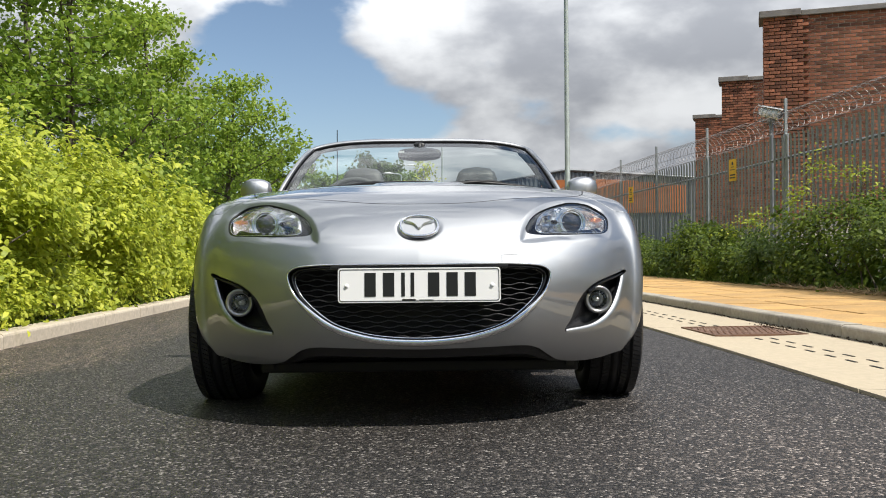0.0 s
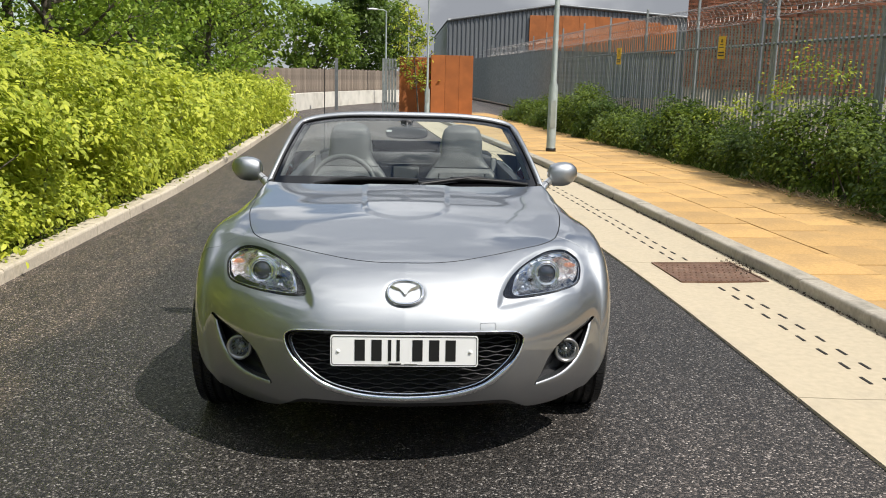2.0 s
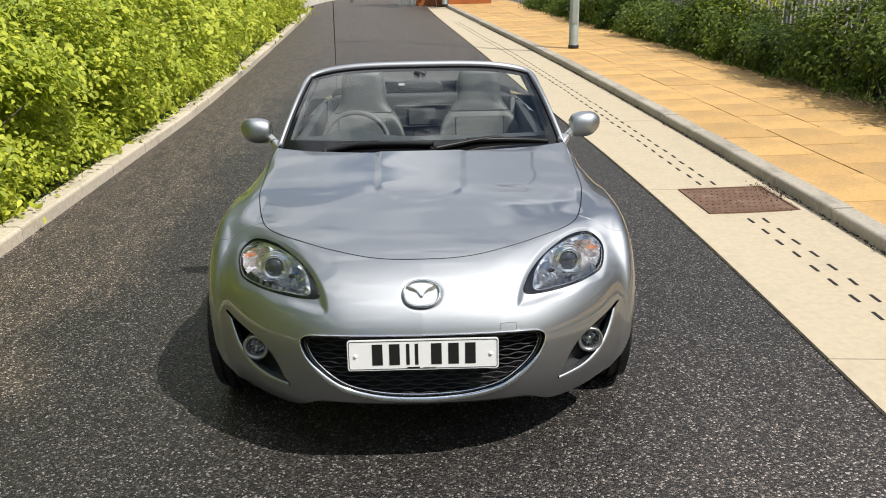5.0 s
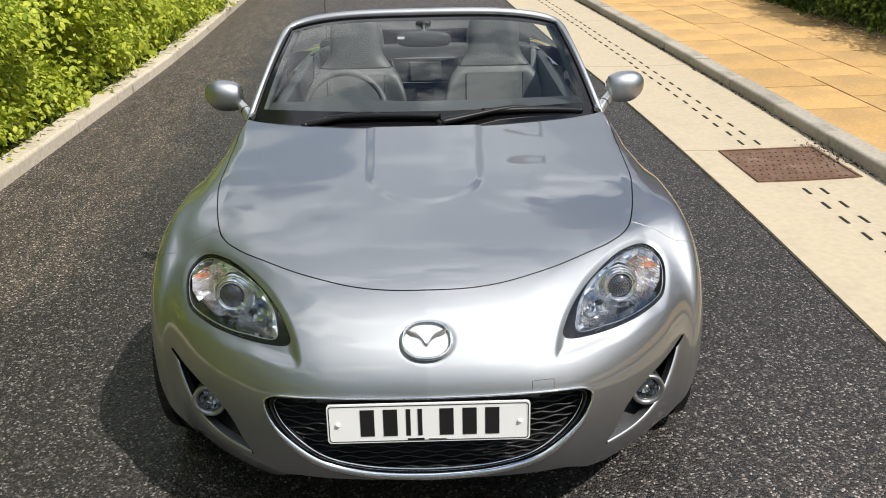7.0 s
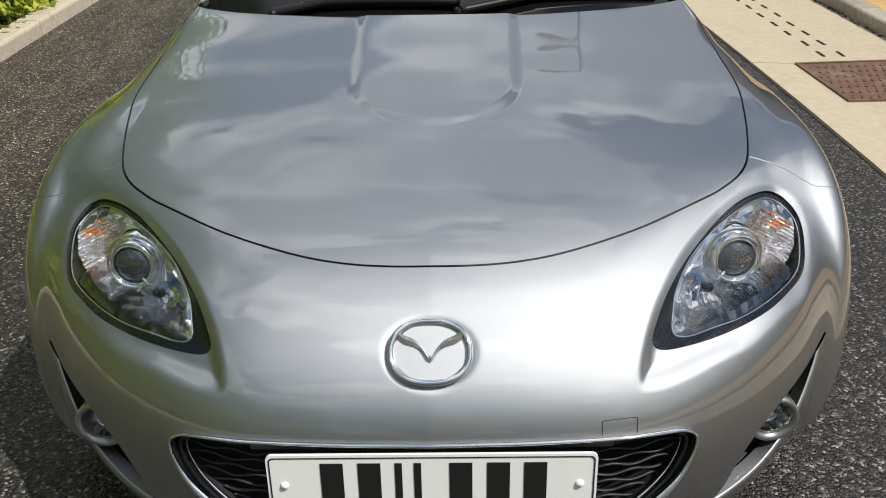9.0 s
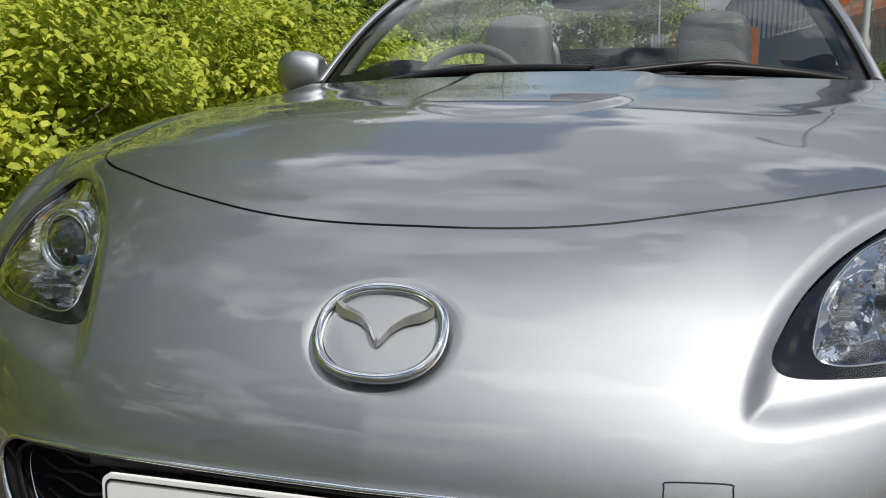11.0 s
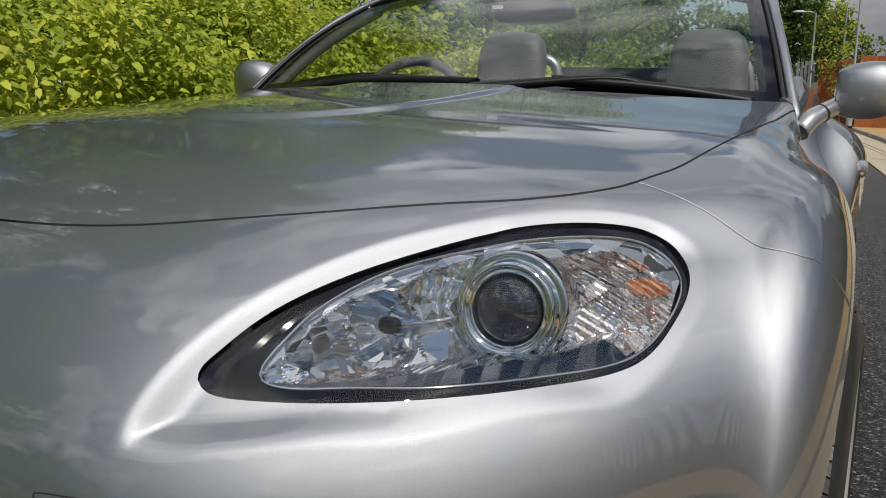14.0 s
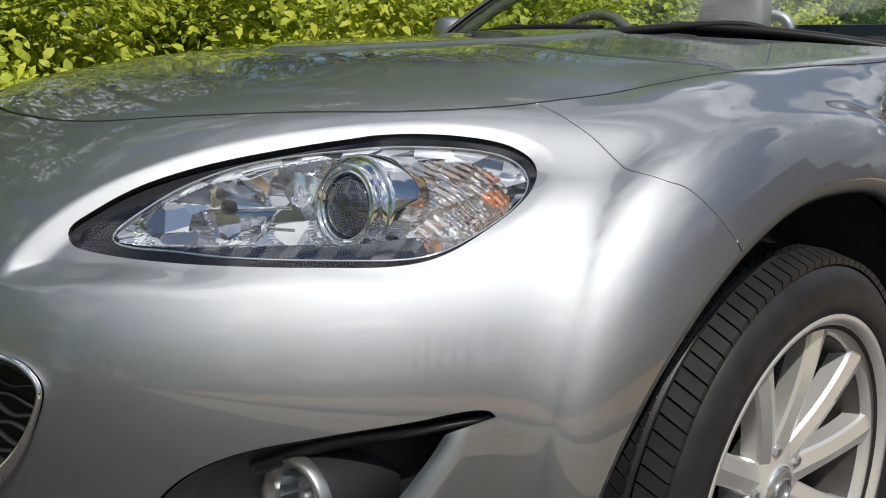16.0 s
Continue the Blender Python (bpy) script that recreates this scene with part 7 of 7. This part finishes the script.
def rear_body():
    ys = np.r_[np.linspace(1.762, 2.72, 26), np.linspace(2.76, 4.01, 44)]
    n = 72
    v = np.vstack([door_section(y, n) if y < 2.75 else section(y, n) for y in ys])
    door, rest = [], []
    for i in range(len(ys) - 1):
        for j in range(n - 1):
            q = (i * n + j, i * n + j + 1, (i + 1) * n + j + 1, (i + 1) * n + j)
            c = v[list(q)].mean(0)
            if c[2] > 0.72 and abs(c[0]) < 0.655 and c[1] < 3.02:
                continue
            if (c[1] - 3.18) ** 2 + (c[2] - 0.335) ** 2 < 0.375**2 and abs(c[0]) > 0.6:
                continue
            (door if c[1] < 2.74 else rest).append(q)
    for sg in (1, -1):
        fs = [q for q in door if v[list(q)].mean(0)[0] * sg > 0]
        d = shape("door", v, fs, PAINT, car, "silver door")
        box_part("door_card", (min(sg * 0.60, sg * 0.655), 1.62, 0.35), (max(sg * 0.60, sg * 0.655), 2.95, 0.90), DASH, d, "black inner door panel", 0.02)
        box_part("door_handle", (min(sg * 0.855, sg * 0.885), 2.50, 0.70), (max(sg * 0.855, sg * 0.885), 2.68, 0.725), SATIN, d, "silver handle", 0.008)
        shape("arm_rest", *pillow((sg * 0.59, 2.35, 0.66), (0.035, 0.24, 0.035), 3.0, 18, 12), LEATHER, d)
    shape("rear_body", v, rest, PAINT, car, "silver rear body")
    end = v[-n:]
    shape("tail_panel", np.vstack((end, end.mean(0))), [(i, i + 1, n) for i in range(n - 1)], PAINT, car, "silver tail")
    for sg in (1, -1):
        shape("tail_lamp", *pillow((sg * 0.60, 3.93, 0.66), (0.13, 0.06, 0.055), 2.4, 20, 12, (0, 0, sg * -22)), material_tail, car, "red tail lamp")
    bm = bmesh.new()
    box(bm, (-0.60, 1.45, 0.22), (0.60, 3.0, 0.30))
    part("cabin_floor", bm, CARPET, car, "dark carpet")


material_tail = material("tail_red", (0.35, 0.01, 0.01), 0.1, coat=1.0)
rear_body()


SEAT_WIDE = [(0.46, 0.235), (0.56, 0.262), (0.68, 0.262), (0.77, 0.248), (0.83, 0.222), (0.88, 0.180), (0.925, 0.146), (0.97, 0.134), (1.04, 0.132), (1.09, 0.122), (1.125, 0.098), (1.142, 0.055), (1.146, 0.012)]


def seat_shell(x, lo, hi, n=40, m=44):
    """The back of a seat between two heights: wings thrust forward at the sides, one sweep into the headrest."""
    v, f = [], []
    for z in np.linspace(lo, hi, n):
        w = float(keyed(z, SEAT_WIDE))
        yc = 2.655 + 0.20 * (z - 0.5)
        thick = 0.070 if z < 0.85 else 0.058
        thick *= min(1.0, max(0.15, (1.150 - z) / 0.05)) ** 0.5
        wing = 0.075 * float(step(0.93, 0.74, z))
        for a in np.linspace(0, 2 * np.pi, m, endpoint=False):
            c, s = math.cos(a), math.sin(a)
            u = math.copysign(abs(c) ** 0.62, c)
            d = math.copysign(abs(s) ** 0.75, s) * thick
            v.append((x + u * w, yc + d - wing * max(0.0, (abs(u) - 0.55) / 0.45) ** 1.6, z))
    for i in range(n - 1):
        for j in range(m):
            k = (j + 1) % m
            f.append((i * m + j, i * m + k, (i + 1) * m + k, (i + 1) * m + j))
    f += [tuple(range(m))[::-1], tuple((n - 1) * m + j for j in range(m))]
    return v, f


def seat(x):
    top = tagged(new("seat"), "black leather sports seat with a tall built-in headrest")
    top.parent = car
    shape("cushion", *pillow((x, 2.33, 0.47), (0.215, 0.27, 0.085), 3.4, 30, 16, (6, 0, 0)), LEATHER, top, "black leather cushion")
    shape("backrest", *seat_shell(x, 0.44, 0.872), LEATHER, top, "black leather winged backrest")
    shape("headrest", *seat_shell(x, 0.872, 1.1455, 30), LEATHER, top, "black leather headrest")
    panel_z = np.linspace(0.54, 0.84, 16)
    rows = [[(x + s * 0.145, 2.655 + 0.20 * (z - 0.5) - 0.0715, z) for s in np.linspace(-1, 1, 10)] for z in panel_z]
    v = np.array(rows).reshape(-1, 3)
    f = [(i * 10 + j, i * 10 + j + 1, (i + 1) * 10 + j + 1, (i + 1) * 10 + j) for i in range(15) for j in range(9)]
    shape("centre_panel", v, f, SEAT_CLOTH, top, "dark grey perforated centre panel")
    for s in (-1, 1):
        seam = [(x + s * 0.147, 2.655 + 0.20 * (z - 0.5) - 0.072, z) for z in panel_z]
        shape("piping", *tube(seam, 0.0035, 6), LEATHER, top)
        shape("cushion_bolster", *pillow((x + s * 0.205, 2.33, 0.51), (0.05, 0.25, 0.07), 2.6, 20, 14, (6, 0, 0)), LEATHER, top)


seat(0.36)
seat(-0.36)


def cabin():
    S, T = np.meshgrid(np.linspace(-1, 1, 41), np.linspace(0, 1, 17), indexing="ij")
    y = 1.42 + 0.20 * S**2 + (2.02 - 1.42 - 0.20 * S**2) * T
    z = 0.880 + 0.028 * np.sin(np.pi * np.minimum(T * 1.25, 1)) - 0.16 * step(0.82, 1.0, T)
    z = z + 0.045 * np.exp(-(((S * 0.66 + 0.345) / 0.13) ** 2)) * step(0.25, 0.6, T) * (1 - step(0.88, 1.0, T))
    v = np.stack((S * 0.655, y, z), -1).reshape(-1, 3)
    f = [(i * 17 + j, (i + 1) * 17 + j, (i + 1) * 17 + j + 1, i * 17 + j + 1) for i in range(40) for j in range(16)]
    dash = shape("dashboard", v, f, DASH, car, "black dashboard")
    box_part("console_face", (-0.65, 1.98, 0.42), (0.65, 2.02, 0.77), DASH, dash)
    box_part("centre_tunnel", (-0.10, 1.95, 0.28), (0.10, 2.95, 0.50), DASH, dash, bevel=0.02)
    wheel_top = tagged(new("steering_wheel"), "black leather steering wheel with three spokes")
    wheel_top.parent = car
    wheel_top.matrix_basis = pose(-0.350, 1.875, 0.842, 66, 0, 0)
    a = np.linspace(0, 2 * np.pi, 56, endpoint=False)
    shape("rim", *tube(np.column_stack((0.178 * np.cos(a), 0.178 * np.sin(a), np.zeros(56))), 0.0145, 12, True), LEATHER, wheel_top)
    shape("airbag", *pillow((0, -0.005, 0.01), (0.07, 0.065, 0.028), 3.0, 24, 14), DASH, wheel_top)
    for ang in (5, 175, 270):
        c, s = math.cos(radians(ang)), math.sin(radians(ang))
        shape("spoke", *tube(np.array([(0.05 * c, 0.05 * s, 0.005), (0.17 * c, 0.17 * s, 0)]), 0.016, 8, False, 0.5), SATIN if ang == 270 else DASH, wheel_top)
    m = tagged(new("interior_mirror"), "black interior mirror on the screen")
    m.parent = car
    shape("shell", *pillow((0.0, 1.955, 1.140), (0.118, 0.022, 0.034), 3.2, 30, 14, (-8, 0, -4)), BLACK_PLASTIC, m)
    shape("stem", *tube([(0.0, 1.96, 1.15), (0, 1.975, 1.175), (0, 2.0, 1.196)], 0.014, 10), BLACK_PLASTIC, m)
    shape("mount", *pillow((0, 2.02, 1.192), (0.035, 0.02, 0.02), 3.0, 16, 10), BLACK_PLASTIC, m)
    box_part("sticker", (-0.112, 1.925, 1.147), (-0.082, 1.9305, 1.157), WHITE_PAINT, m, "small white sticker", 0)
    # bulkhead behind the seats with its lid, cubby and wind deflector
    b = shape("rear_bulkhead", *joined(pillow((0, 3.00, 0.70), (0.62, 0.05, 0.245), 8.0, 30, 14)), DASH, car, "black bulkhead behind the seats")
    box_part("storage_lid", (-0.085, 2.935, 0.745), (0.085, 2.95, 0.85), LEATHER, b, "dark storage lid", 0.006)
    box_part("lid_catch", (-0.05, 2.93, 0.655), (0.05, 2.948, 0.715), GLOSS_BLACK, b, "black catch", 0.004)
    for x0, x1, z0, z1 in ((-0.17, 0.17, 0.735, 0.738), (-0.17, 0.17, 0.868, 0.872)):
        box_part("panel_ridge", (x0, 2.935, z0), (x1, 2.952, z1), SEAT_CLOTH, b, "raised line on the bulkhead", 0.001)
    for s in (-1, 1):
        shape("panel_ridge", *tube(curve([(s * 0.15, 2.944, 0.55), (s * 0.155, 2.944, 0.74), (s * 0.19, 2.944, 0.87)], 16), 0.006, 6), SEAT_CLOTH, b, "raised line on the bulkhead")
    box_part("wind_deflector", (-0.26, 2.985, 0.93), (0.26, 2.995, 1.02), GLOSS_BLACK, b, "dark wind deflector", 0.003)
    for s in (-1, 1):
        shape("roll_hoop", *tube(curve([(s * 0.24, 2.98, 0.90), (s * 0.26, 2.97, 1.03), (s * 0.36, 2.965, 1.055), (s * 0.46, 2.97, 1.03), (s * 0.48, 2.98, 0.90)], 30), 0.020, 10), SATIN, b, "silver roll hoop")
        shape("belt", *tube(curve([(s * 0.585, 2.90, 0.92), (s * 0.575, 2.75, 0.80), (s * 0.57, 2.6, 0.55)], 20), 0.02, 6, False, 0.12, up=(0, 1, 0)), LEATHER, b, "black seat belt")
    shape("folded_roof", *pillow((0, 3.20, 0.905), (0.60, 0.20, 0.05), 4.0, 34, 12), CARPET, car, "black folded roof cover")
    ant = tagged(new("aerial"), "thin black whip aerial on the rear wing")
    ant.parent = car
    shape("rod", *tube([(-0.60, 3.55, 0.87), (-0.60, 3.60, 1.50)], 0.0032, 6), BLACK_PLASTIC, ant)
    shape("base", *turned([(0.016, 0), (0.012, 0.02), (0, 0.024)], 14), BLACK_PLASTIC, ant).location = (-0.60, 3.55, 0.865)


cabin()

flags()
